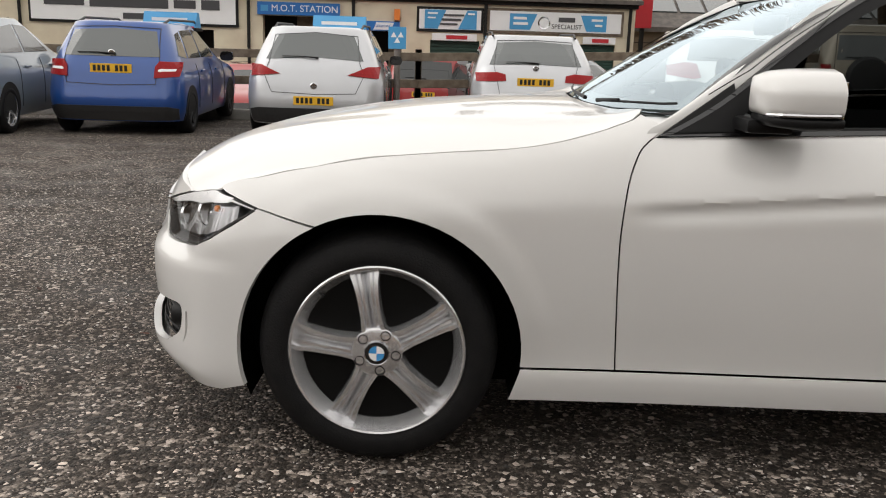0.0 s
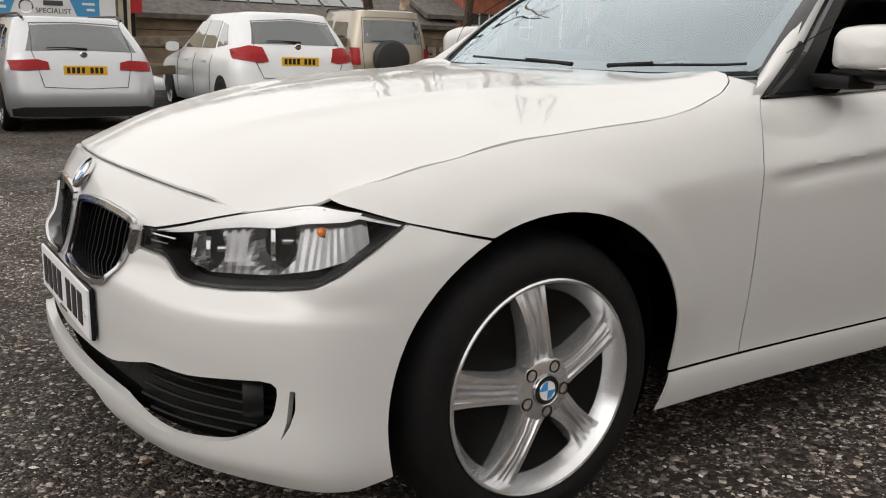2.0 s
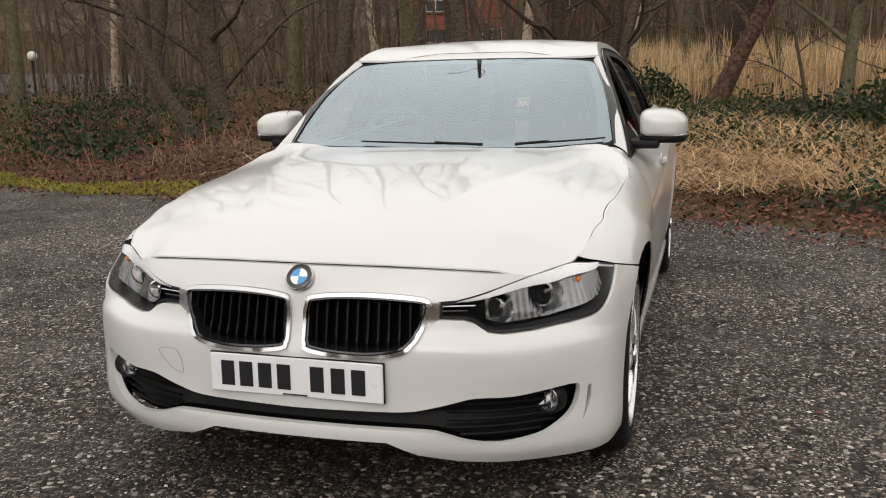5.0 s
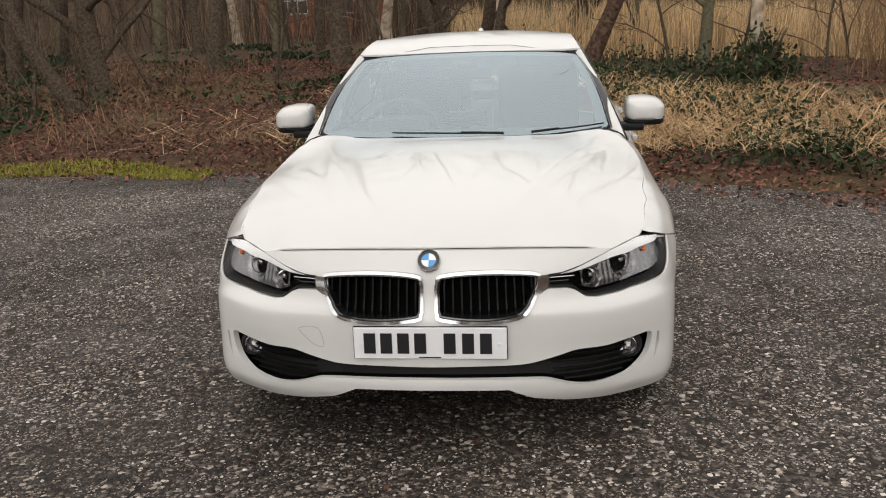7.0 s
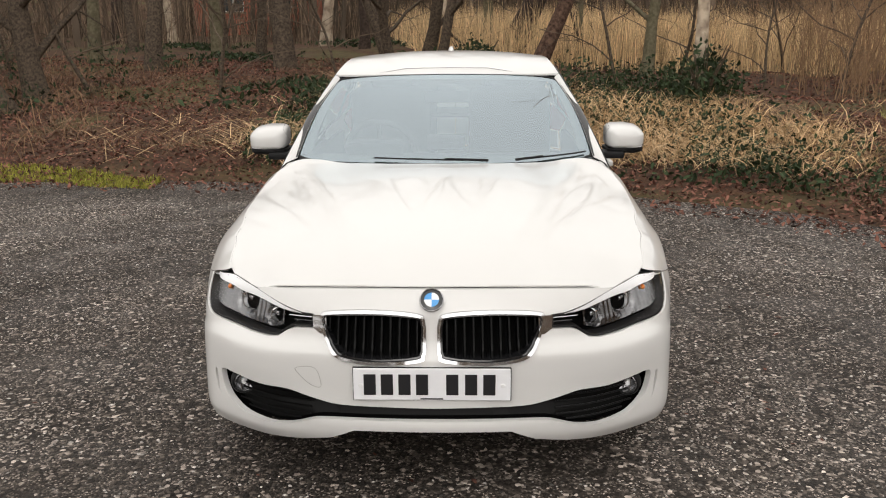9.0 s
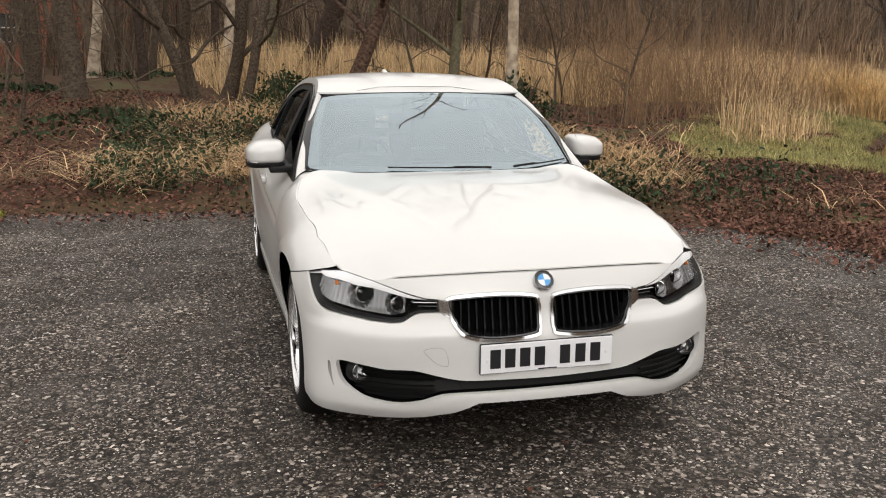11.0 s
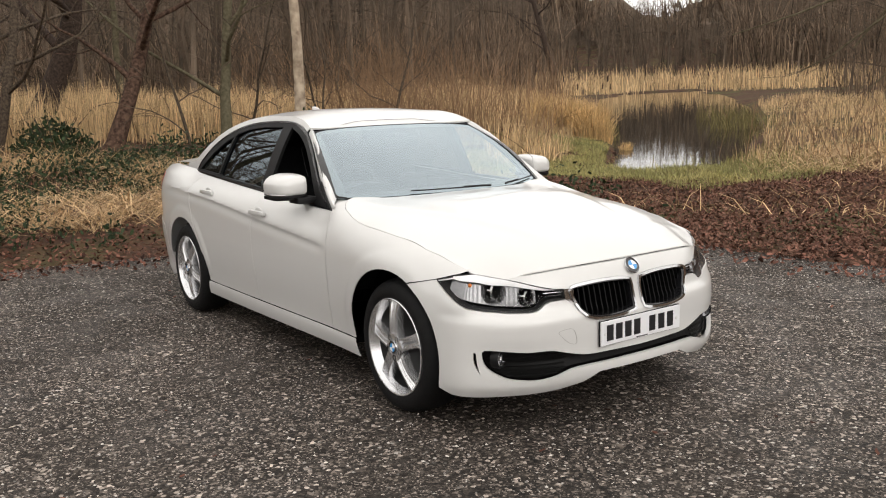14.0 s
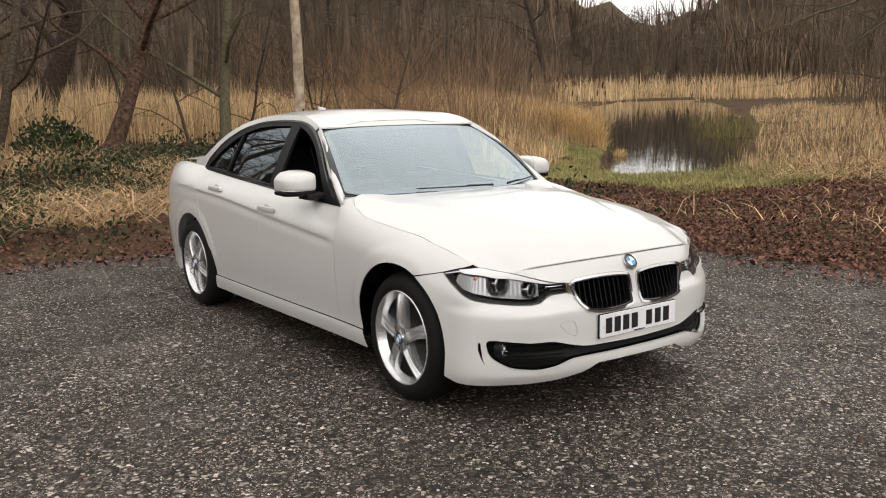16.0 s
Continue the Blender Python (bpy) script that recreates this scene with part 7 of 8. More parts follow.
for hgt in (-4, 4, 9, 13):
    row = []
    for k in range(229):
        a = radians(-180 + 360 * k / 228)
        rr = 118 + 4 * hgt / 10
        # lowered near 98 degrees to let more sky light onto the saloon's flank
        h = hgt * (1.0 - 0.65 * math.exp(-((math.degrees(a) - 98) / 42) ** 2)) * (1.0 if hgt < 5 else 1.25 - 0.82 * math.exp(-((math.degrees(a) + 47.5) / 6) ** 2))
        top = h + (1.6 * math.sin(k * 0.9) + 1.2 * math.sin(k * 2.3 + 1) + 0.8 * math.sin(k * 5.1)) * (hgt > 8)
        row.append(bm.verts.new((rr * math.cos(a), rr * math.sin(a), 6 + top)))
    rows.append(row)
for a, b in zip(rows, rows[1:]):
    for k in range(228):
        bm.faces.new((a[k], a[k + 1], b[k + 1], b[k]))
k = 9000
a = rng.uniform(-100, 90, k)
crest = 6 + 13 * (1.25 - 0.82 * np.exp(-((a + 47.5) / 6) ** 2))
q = rng.uniform(112, 118, k)
x, y = q * np.cos(np.radians(a)), q * np.sin(np.radians(a))
blades("crest_trees", x, y, crest - rng.uniform(3.5, 6.0, k), rng.uniform(3.0, 7.0, k), rng.uniform(0.0, 0.45, k), rng.uniform(0.05, 0.14, k), M_HAZE, "hazy leafless trees along the hill's crest", "woodland", 0.5)
tagged(part("wooded_hill_and_sky_block", bm, material("wooded_hill", (0.085, 0.066, 0.050), 1.0, noise_scale=0.5, second=(0.19, 0.145, 0.108), detail=10, spec=0.05)), "hazy brown wooded hillside, with an unseen arc added to block low sky", kind="structure")

# undergrowth between the car park, the fence and the brick house
x, y = scatter(30000, 7, 22, 6, 24, lambda x, y: (beyond(x, y) > 0.5) & (beyond(x, y) < 9) & patchy(x, y, 7.5, 0.05))
leaves("hedge_undergrowth", x, y, ground_z(x, y) + 0.05 + np.abs(rng.normal(0, 0.28, len(x))), 0.02, 0.05, M_BRAMBLE, "dark green undergrowth along the wood's edge", 0.9, "undergrowth")
x, y = scatter(5000, 7, 22, 5, 24, lambda x, y: (beyond(x, y) > 0.6) & (beyond(x, y) < 9) & patchy(x, y, 3.5, -0.1))
k = len(x)
blades("wood_edge_stalks", x, y, ground_z(x, y), rng.uniform(0.12, 0.55, k), rng.uniform(0.1, 1.2, k), rng.uniform(0.003, 0.006, k), M_RED_TWIG, "brown dead stalks along the wood's edge", "dead stalks")

# ---- other parked cars ----
def paint(name, colour, metal=0.0):
    return material(name, colour, 0.3, metal, coat=1.0, noise_scale=3, vary=0.08)


M_PANE = material("dark_car_glass", (0.018, 0.021, 0.021), 0.06, coat=0.6)
M_PANE_LIGHT = material("grey_car_glass", (0.05, 0.06, 0.06), 0.05, coat=1.0, spec=0.9)
M_PLASTIC = material("grey_plastic", (0.028, 0.028, 0.029), 0.6, noise_scale=40, vary=0.3)
# near-black for painted shade in arches and hubs, and for door joints
M_SHADE = material("shade_and_door_joint", (0.006, 0.006, 0.006), 0.9)
TYRE = lathe([(0.20, -0.005), (0.215, 0.006), (0.25, 0.010), (0.285, 0.0), (0.305, -0.03), (0.308, -0.10), (0.305, -0.17), (0.27, -0.20), (0.20, -0.19)], None, 36, True)
ME_TYRE = bpy.data.meshes.new("tyre")
TYRE.to_mesh(ME_TYRE)
TYRE.free()
ME_TYRE.materials.append(M_RUBBER)
ME_TYRE.shade_smooth()


def rim_mesh(name, mat, spokes):
    bm = lathe([(0.0, -0.01), (0.045, -0.012), (0.05, -0.04), (0.03, -0.09)], None, 20)
    ring = lathe([(0.195, -0.002), (0.208, 0.004), (0.206, -0.02), (0.185, -0.03), (0.18, -0.15), (0.20, -0.15)], None, 36, True)
    me = bpy.data.meshes.new(name)
    ring.to_mesh(me)
    ring.free()
    bm.from_mesh(me)
    me.clear_geometry()
    for k in range(spokes):
        box_into(bm, 0.115, 0, -0.022, 0.17, 0.040 if spokes < 8 else 0.022, 0.022, 0.004, pose(0, 0, 0, 0, 0, 360 * k / spokes))
    disc = lathe([(0.02, -0.09), (0.18, -0.095), (0.18, -0.10)], None, 24)
    bm.to_mesh(me)
    bm.free()
    disc.free()
    me.materials.append(mat)
    return me


RIMS = {"silver": rim_mesh("rim", M_ALLOY, 5), "black": rim_mesh("rim", M_PLASTIC, 6), "trim": rim_mesh("rim", M_ALLOY, 10)}


def parked_car(name, place, label, mat, L, W, H, side, rear, front, panes, lamps, tailgate, plate_z, rim="silver", bumper=0.45, spare=False, rails=False, screen=None, glassmat=None, plate_y=0.0, roof_box=False, wheel_x=(0.85, 0.72), scale_wheel=1.0):
    """A parked car: nose at x = 0, tail at x = L. side, rear and front give how far its skin draws in with height."""
    car = thing(name, place, label, "car", "cars in the car park")
    fs, fr, ff = (curve_through(*zip(*t)) for t in (side, rear, front))
    w = W / 2
    zs = np.concatenate([np.linspace(0.20, 0.95, 14), np.linspace(1.0, H, 12)])
    bm = bmesh.new()
    rings = []
    for z in zs:
        x0, x1, hw = float(ff(z)), L - float(fr(z)), w - float(fs(z))
        r = min(0.34, 0.45 * (x1 - x0), hw * 0.6)
        pts = []
        for cx, cy, a0, rr in ((x1 - r, hw - r, 0, r), (x0 + r * 1.2, hw - r, 90, r), (x0 + r * 1.2, -(hw - r), 180, r), (x1 - r, -(hw - r), 270, r)):
            for k in range(7):
                a = radians(a0 + 90 * k / 6)
                pts.append((cx + rr * math.cos(a) * (1.2 if cx < x1 - r - 0.01 else 1.0), cy + rr * math.sin(a)))
        crown = 0.0
        rings.append([bm.verts.new((x, y, z)) for x, y in pts])
    n = len(rings[0])
    for a, b in zip(rings, rings[1:]):
        for k in range(n):
            bm.faces.new((a[k], a[(k + 1) % n], b[(k + 1) % n], b[k]))
    top = [bm.verts.new((v.co.x * 0.96 + 0.04 * L * 0.6, v.co.y * 0.85, H + 0.022)) for v in rings[-1]]
    for k in range(n):
        bm.faces.new((rings[-1][k], rings[-1][(k + 1) % n], top[(k + 1) % n], top[k]))
    bm.faces.new(top)
    bm.faces.new(rings[0])
    part("body", bm, mat, car, smooth=42)

    def on_side(sg):
        def f(p, o):
            p = np.asarray(p, float)
            x, z = p[:, 0], p[:, 1]
            return np.stack([x, sg * (w - fs(z) + 0.006 - o), z], -1)
        return f

    def on_rear(p, o):
        p = np.asarray(p, float)
        y, z = p[:, 0], p[:, 1]
        hw = w - fs(z)
        r = np.minimum(0.34, hw * 0.6)
        c = np.clip(np.abs(y) - (hw - r), 0, r * 0.985)
        return np.stack([L - fr(z) - r + np.sqrt(r * r - c * c) + 0.006 - o, y, z], -1)

    def on_front(p, o):
        p = np.asarray(p, float)
        y, z = p[:, 0], p[:, 1]
        hw = w - fs(z)
        r = np.minimum(0.34, hw * 0.6)
        c = np.clip(np.abs(y) - (hw - r), 0, r * 0.985)
        return np.stack([ff(z) + 1.2 * (r - np.sqrt(r * r - c * c)) - 0.006 + o, y, z], -1)

    gm = glassmat or M_PANE
    for poly in panes:
        for sg in (1, -1):
            part("side_window", patch(on_side(sg), poly, (), 0.12, 0.012), gm, car, turned=True)
    part("rear_window", patch(on_rear, twice(screen), (), 0.1, 0.012), gm, car, turned=True)
    for poly in lamps:
        for sg in (1, -1):
            lm = part("tail_lamp", patch(lambda p, o: on_rear(p, o - 0.012), [(sg * a, b) for a, b in poly], (), 0.05, 0.03), M_RED_LENS, car, "red tail lamp", turned=True)
            mid = inset(poly, 0.045)
            zc = sum(q[1] for q in poly) / len(poly)
            part("lamp_band", patch(lambda p, o: on_rear(p, o - 0.015), [(sg * a, zc - 0.012 + (b - zc) * 0.30) for a, b in mid], (), 0.05, 0.003), M_LAMP_WHITE if name.startswith("blue") else M_RED_LENS, lm, turned=True)
    part("tailgate_seam", patch(lambda p, o: on_rear(p, o - 0.001), twice(tailgate), [inset(twice(tailgate), 0.007)], 0.06, 0.003), M_PLASTIC, car, turned=True)
    part("rear_bumper", patch(lambda p, o: on_rear(p, o - 0.02), twice([(0, bumper), (w * 0.80, bumper), (w * 0.94, bumper - 0.03), (w * 0.92, 0.22), (0, 0.21)]), (), 0.08, 0.04), M_PLASTIC, car, "dark lower bumper", turned=True)
    pl = on_rear(np.array([[plate_y, plate_z]]), 0)[0]
    plate = part("number_plate", box(pl[0] + 0.006, plate_y, plate_z, 0.010, 0.52, 0.111, 0.002), M_PLATE_YELLOW, car, "yellow rear number plate")
    for k in range(7):
        part("character_bar", box(pl[0] + 0.0125, plate_y + (-0.205 + 0.058 * k + 0.045 * (k > 3)) * 1.0, plate_z, 0.003, 0.038, 0.072), M_INK, plate)
    bd = on_rear(np.array([[0.0, plate_z + 0.17]]), 0)[0]
    part("badge", lathe([(0.0, 0.012), (0.035, 0.010), (0.045, 0.0)], Matrix.Translation((bd[0], 0, plate_z + 0.19)) @ pose(0, 0, 0, 0, 90, 0), 20), M_CHROME, car)
    wz = float(min(q[1] for q in screen)) + 0.03
    wp = [tuple(on_rear(np.array([[y, wz + dz]]), -0.02)[0]) for y, dz in ((0.05, 0.0), (-0.18, 0.015), (-0.42, 0.012))]
    part("rear_wiper", tube(wp, [0.014, 0.008, 0.006], 6), M_BLACK_TRIM, car)
    # nose: lamps and grille
    for sg in (1, -1):
        part("headlamp", patch(lambda p, o: on_front(p, o - 0.008), [(sg * 0.42, 0.62), (sg * w * 0.86, 0.60), (sg * w * 0.90, 0.72), (sg * 0.46, 0.70)], (), 0.08, 0.02), M_REFLECT, car, turned=True)
    part("grille", patch(lambda p, o: on_front(p, o - 0.008), [(-0.36, 0.48), (0.36, 0.48), (0.40, 0.66), (-0.40, 0.66)], (), 0.1, 0.02), M_GLOSS_BLACK, car, turned=True)
    part("windscreen", patch(on_front, twice([(0, 1.0), (w * 0.70, 1.0), (w * 0.58, H - 0.10), (0, H - 0.08)]), (), 0.1, 0.01), gm, car, turned=True)
    # wheels; flat near-black patches and discs stand in for arch and hub shade
    for x in (wheel_x[0], L - wheel_x[1]):
        for sg in (1, -1):
            r = 0.345 * scale_wheel
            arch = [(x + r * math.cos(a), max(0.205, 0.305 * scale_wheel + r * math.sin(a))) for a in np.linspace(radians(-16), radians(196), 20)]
            part("wheel_arch_shade", patch(on_side(sg), arch, (), 0.15, 0.01), M_SHADE, car, turned=True)
            wh = new("wheel", ME_TYRE)
            wh.parent = car
            wh.matrix_basis = Matrix.Translation((x, sg * (w - 0.0), 0.306 * scale_wheel)) @ pose(0, 0, 0, -90 * sg, 0, 0) @ Matrix.Scale(scale_wheel, 4)
            ri = new("rim", RIMS[rim])
            ri.parent = wh
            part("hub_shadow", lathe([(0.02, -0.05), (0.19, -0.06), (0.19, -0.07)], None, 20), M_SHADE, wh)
    for sg in (1, -1):
        mx = float(ff(1.0)) + 0.22
        mi = part("door_mirror", shaped([((mx, sg * (w + 0.06), 1.0), 0.06, 0.05, 0.05), ((mx + 0.06, sg * (w + 0.09), 1.0), 0.10, 0.075, 0.07), ((mx + 0.13, sg * (w + 0.09), 1.0), 0.10, 0.075, 0.07)], 14), M_GLOSS_BLACK if rim == "black" else mat, car, smooth=50)
        hz = 0.82
        for hx in (L * 0.44, L * 0.66):
            part("door_handle", box(hx, sg * (w - float(fs(hz)) + 0.015), hz, 0.19, 0.03, 0.03, 0.01), mat, car)
        for gx in (L * 0.31, L * 0.52, L * 0.72):
            part("door_gap", patch(on_side(sg), [(gx, 0.32), (gx + 0.008, 0.32), (gx + 0.028, 0.92), (gx + 0.02, 0.92)], (), 0.2, 0.004), M_SHADE, car, turned=True)
        if rails:
            part("roof_rail", tube([(L * 0.42, sg * (w - float(fs(H)) - 0.06), H + 0.01), (L * 0.46, sg * (w - float(fs(H)) - 0.05), H + 0.06), (L * 0.80, sg * (w - float(fs(H)) - 0.05), H + 0.055), (L * 0.86, sg * (w - float(fs(H)) - 0.06), H + 0.0)], 0.016, 8), M_PLASTIC, car, smooth=60)
    if spare:
        sp = lathe([(0.0, 0.13), (0.20, 0.13), (0.30, 0.11), (0.335, 0.06), (0.335, -0.08), (0.30, -0.10)], Matrix.Translation((L + 0.02, -0.06, 0.83)) @ pose(0, 0, 0, 0, 90, 0), 40)
        part("spare_wheel_cover", sp, M_PLASTIC, car, "black spare wheel cover", 40)
    return car


def parked(x, y, heading, L):
    """The pose of a car whose tail stands at x, y, heading in degrees away from +y towards -x."""
    m = pose(0, 0, 0, 0, 0, -90 + heading)
    tail = m @ Vector((L, 0, 0))
    return Matrix.Translation((x - tail.x, y - tail.y, float(lot_z(x, y)) - 0.03)) @ m


EST_SIDE = [(0.2, 0.05), (0.3, 0.015), (0.55, 0.0), (0.75, 0.005), (0.90, 0.045), (0.98, 0.07), (1.2, 0.15), (1.42, 0.25), (1.6, 0.33)]
NOSE = [(0.2, 0.12), (0.45, 0.0), (0.65, 0.06), (0.78, 0.20), (0.86, 0.50), (0.94, 1.02), (1.0, 1.22), (1.2, 1.62), (1.42, 2.05), (1.6, 2.4)]
blue = paint("blue_paint", (0.012, 0.065, 0.27), 0.25)
silver = paint("silver_paint", (0.52, 0.53, 0.55), 0.45)
parked_car("blue_estate_car", parked(-3.36, 8.3, 3, 4.25), "blue estate car with black wheels and blue roof sign", blue, 4.25, 1.73, 1.44, EST_SIDE, [(0.2, 0.10), (0.45, 0.0), (0.62, 0.03), (0.95, 0.10), (1.0, 0.12), (1.40, 0.33), (1.6, 0.45)], NOSE,
           [[(1.75, 1.0), (2.25, 1.36), (2.60, 1.38), (2.60, 1.0)], [(2.66, 1.0), (2.66, 1.38), (3.28, 1.36), (3.38, 1.0)], [(3.46, 1.0), (3.38, 1.34), (3.62, 1.31), (3.84, 1.04)]],
           [[(0.54, 0.76), (0.82, 0.78), (0.84, 0.96), (0.60, 0.97), (0.55, 0.9)]], [(0, 0.66), (0.56, 0.68), (0.60, 1.0), (0.56, 1.38), (0, 1.40)], 0.87, "black", 0.40, screen=[(0, 1.02), (0.60, 1.02), (0.52, 1.34), (0, 1.37)], glassmat=M_PANE_LIGHT, rails=True)
parked_car("silver_estate_car", parked(-0.83, 8.65, 2, 4.45), "silver estate car with dark cladding and blue roof sign", silver, 4.45, 1.81, 1.45, EST_SIDE, [(0.2, 0.10), (0.45, 0.0), (0.62, 0.02), (0.95, 0.10), (1.0, 0.13), (1.42, 0.40), (1.6, 0.5)], NOSE,
           [[(1.75, 1.0), (2.25, 1.36), (2.60, 1.38), (2.60, 1.0)], [(2.66, 1.0), (2.66, 1.38), (3.28, 1.36), (3.38, 1.0)], [(3.46, 1.0), (3.38, 1.34), (3.62, 1.31), (3.90, 1.04)]],
           [[(0.44, 0.86), (0.84, 0.82), (0.86, 0.97), (0.70, 0.97)]], [(0, 0.60), (0.55, 0.62), (0.66, 0.86), (0.60, 1.0), (0.55, 1.36), (0, 1.40)], 0.52, "black", 0.42, screen=[(0, 1.08), (0.64, 1.04), (0.50, 1.36), (0, 1.39)], glassmat=M_PANE_LIGHT, rails=True)
parked_car("silver_estate_car", parked(2.17, 9.7, 0, 4.70), "pale silver estate car with red tail lamps", silver, 4.70, 1.83, 1.42, EST_SIDE, [(0.2, 0.10), (0.45, 0.0), (0.66, 0.04), (0.95, 0.12), (1.0, 0.15), (1.40, 0.55), (1.6, 0.7)], NOSE,
           [[(1.75, 1.0), (2.25, 1.33), (2.70, 1.35), (2.70, 1.0)], [(2.76, 1.0), (2.76, 1.35), (3.38, 1.33), (3.48, 1.0)], [(3.56, 1.0), (3.48, 1.31), (3.72, 1.28), (4.05, 1.04)]],
           [[(0.42, 0.80), (0.84, 0.78), (0.86, 0.90), (0.55, 0.92), (0.43, 0.89)]], [(0, 0.56), (0.50, 0.58), (0.58, 0.92), (0.60, 1.0), (0.55, 1.36), (0, 1.38)], 0.79, "silver", 0.34, screen=[(0, 1.04), (0.66, 1.02), (0.54, 1.33), (0, 1.36)], glassmat=M_PANE_LIGHT, rails=True)
white2 = paint("white_car_paint", (0.72, 0.73, 0.74))
parked_car("white_estate_car", parked(4.75, 8.95, -4, 4.60), "white estate car with red tail lamps and steel wheel trims", white2, 4.60, 1.81, 1.48, EST_SIDE, [(0.2, 0.10), (0.45, 0.0), (0.66, 0.03), (0.95, 0.10), (1.0, 0.13), (1.42, 0.46), (1.6, 0.6)], NOSE,
           [[(1.75, 1.0), (2.25, 1.38), (2.66, 1.40), (2.66, 1.0)], [(2.72, 1.0), (2.72, 1.40), (3.30, 1.38), (3.40, 1.0)], [(3.48, 1.02), (3.40, 1.36), (3.64, 1.32), (3.96, 1.06)]],
           [[(0.44, 0.86), (0.55, 0.84), (0.85, 0.88), (0.86, 1.0), (0.66, 1.06), (0.50, 1.04)]], [(0, 0.62), (0.52, 0.64), (0.62, 0.86), (0.60, 1.06), (0.55, 1.38), (0, 1.42)], 0.86, "trim", 0.40, screen=[(0, 1.08), (0.62, 1.08), (0.54, 1.36), (0, 1.40)], glassmat=M_PANE_LIGHT, rails=False)
beige = paint("beige_paint", (0.36, 0.31, 0.235), 0.3)
BOX_SIDE = [(0.2, 0.05), (0.3, 0.015), (0.55, 0.0), (0.75, 0.0), (0.95, 0.02), (1.2, 0.06), (1.5, 0.13), (1.7, 0.18)]
BOX_NOSE = [(0.2, 0.12), (0.45, 0.0), (0.75, 0.02), (0.90, 0.12), (0.98, 0.65), (1.04, 0.95), (1.3, 1.15), (1.6, 1.42), (1.8, 1.6)]
parked_car("small_off_roader", parked(7.9, 11.9, -8, 3.6), "beige boxy small off-roader with black spare wheel cover", beige, 3.6, 1.60, 1.66, BOX_SIDE, [(0.2, 0.16), (0.45, 0.02), (0.66, 0.0), (0.95, 0.03), (1.6, 0.16), (1.8, 0.2)], BOX_NOSE,
           [[(1.55, 1.05), (1.62, 1.48), (2.20, 1.50), (2.20, 1.05)], [(2.36, 1.05), (2.36, 1.48), (3.08, 1.46), (3.16, 1.05)]],
           [[(0.62, 0.72), (0.75, 0.72), (0.75, 1.02), (0.63, 1.02)]], [(0, 0.62), (0.56, 0.62), (0.58, 1.0), (0.55, 1.55), (0, 1.56)], 0.50, "trim", 0.40, spare=True, rails=True, screen=[(0, 1.10), (0.55, 1.10), (0.52, 1.50), (0, 1.51)], glassmat=M_PANE_LIGHT, plate_y=0.05, scale_wheel=1.1)
red = paint("red_paint", (0.33, 0.012, 0.012))
black = paint("black_paint", (0.012, 0.012, 0.014))
grey = paint("grey_blue_paint", (0.10, 0.12, 0.14), 0.3)
HATCH = dict(side=EST_SIDE, rear=[(0.2, 0.10), (0.45, 0.0), (0.62, 0.03), (0.95, 0.12), (1.0, 0.16), (1.40, 0.55), (1.6, 0.7)], front=NOSE,
             panes=[[(1.75, 1.0), (2.25, 1.33), (2.60, 1.35), (2.60, 1.0)], [(2.66, 1.0), (2.66, 1.35), (3.2, 1.30), (3.42, 1.0)]], lamps=[[(0.54, 0.76), (0.82, 0.78), (0.84, 0.94), (0.60, 0.95)]],
             tailgate=[(0, 0.6), (0.56, 0.62), (0.60, 1.0), (0.55, 1.34), (0, 1.36)], plate_z=0.8, screen=[(0, 1.04), (0.60, 1.03), (0.50, 1.32), (0, 1.34)])
SUV = dict(HATCH, side=BOX_SIDE, front=BOX_NOSE, rear=[(0.2, 0.12), (0.45, 0.0), (0.95, 0.04), (1.6, 0.22), (1.8, 0.3)], panes=[[(1.75, 1.1), (2.05, 1.52), (2.7, 1.54), (2.7, 1.1)], [(2.8, 1.1), (2.8, 1.54), (3.7, 1.5), (3.9, 1.12)]], screen=[(0, 1.12), (0.66, 1.12), (0.60, 1.52), (0, 1.54)])


def facing(x, y, turn, L):
    """The pose of a car whose nose stands at x, y; turn 0 points the nose to -y."""
    m = pose(0, 0, 0, 0, 0, 90 + turn)
    return Matrix.Translation((x, y, float(lot_z(x, y)) - 0.03)) @ m


parked_car("grey_hatchback", parked(-5.35, 7.3, 5, 4.1), "grey-blue hatchback parked beside the blue estate", paint("light_grey_blue_paint", (0.26, 0.30, 0.34), 0.3), 4.1, 1.75, 1.42, **HATCH)
parked_car("red_off_roader", parked(0.35, 17.2, -6, 4.5), "red off-roader parked behind the fence", red, 4.5, 1.85, 1.66, rim="black", **SUV)
parked_car("red_hatchback", facing(-3.0, 14.3, 12, 4.0), "red hatchback facing the fence", red, 4.0, 1.7, 1.32, **HATCH)
parked_car("black_saloon_car", facing(2.7, 14.8, 20, 4.4), "black saloon parked behind the fence", black, 4.4, 1.75, 1.38, **HATCH)
parked_car("grey_hatchback", facing(4.6, 15.2, 25, 4.1), "dark grey hatchback behind the fence", grey, 4.1, 1.75, 1.42, **HATCH)

# ---- fence, garage building, workshops and houses ----
M_WOOD = material("weathered_timber", (0.115, 0.085, 0.060), 0.85, noise_scale=9, second=(0.19, 0.15, 0.11), bump=0.5, bump_scale=40)
M_RENDER = material("cream_render", (0.74, 0.66, 0.50), 0.85, noise_scale=1.6, second=(0.64, 0.55, 0.41), bump=0.3, bump_scale=60)
M_SIGN = material("sign_board", (0.84, 0.84, 0.84), 0.45, noise_scale=3, vary=0.05)
M_SIGN_BLUE = material("sign_blue", (0.02, 0.16, 0.50), 0.4, noise_scale=3, vary=0.08)
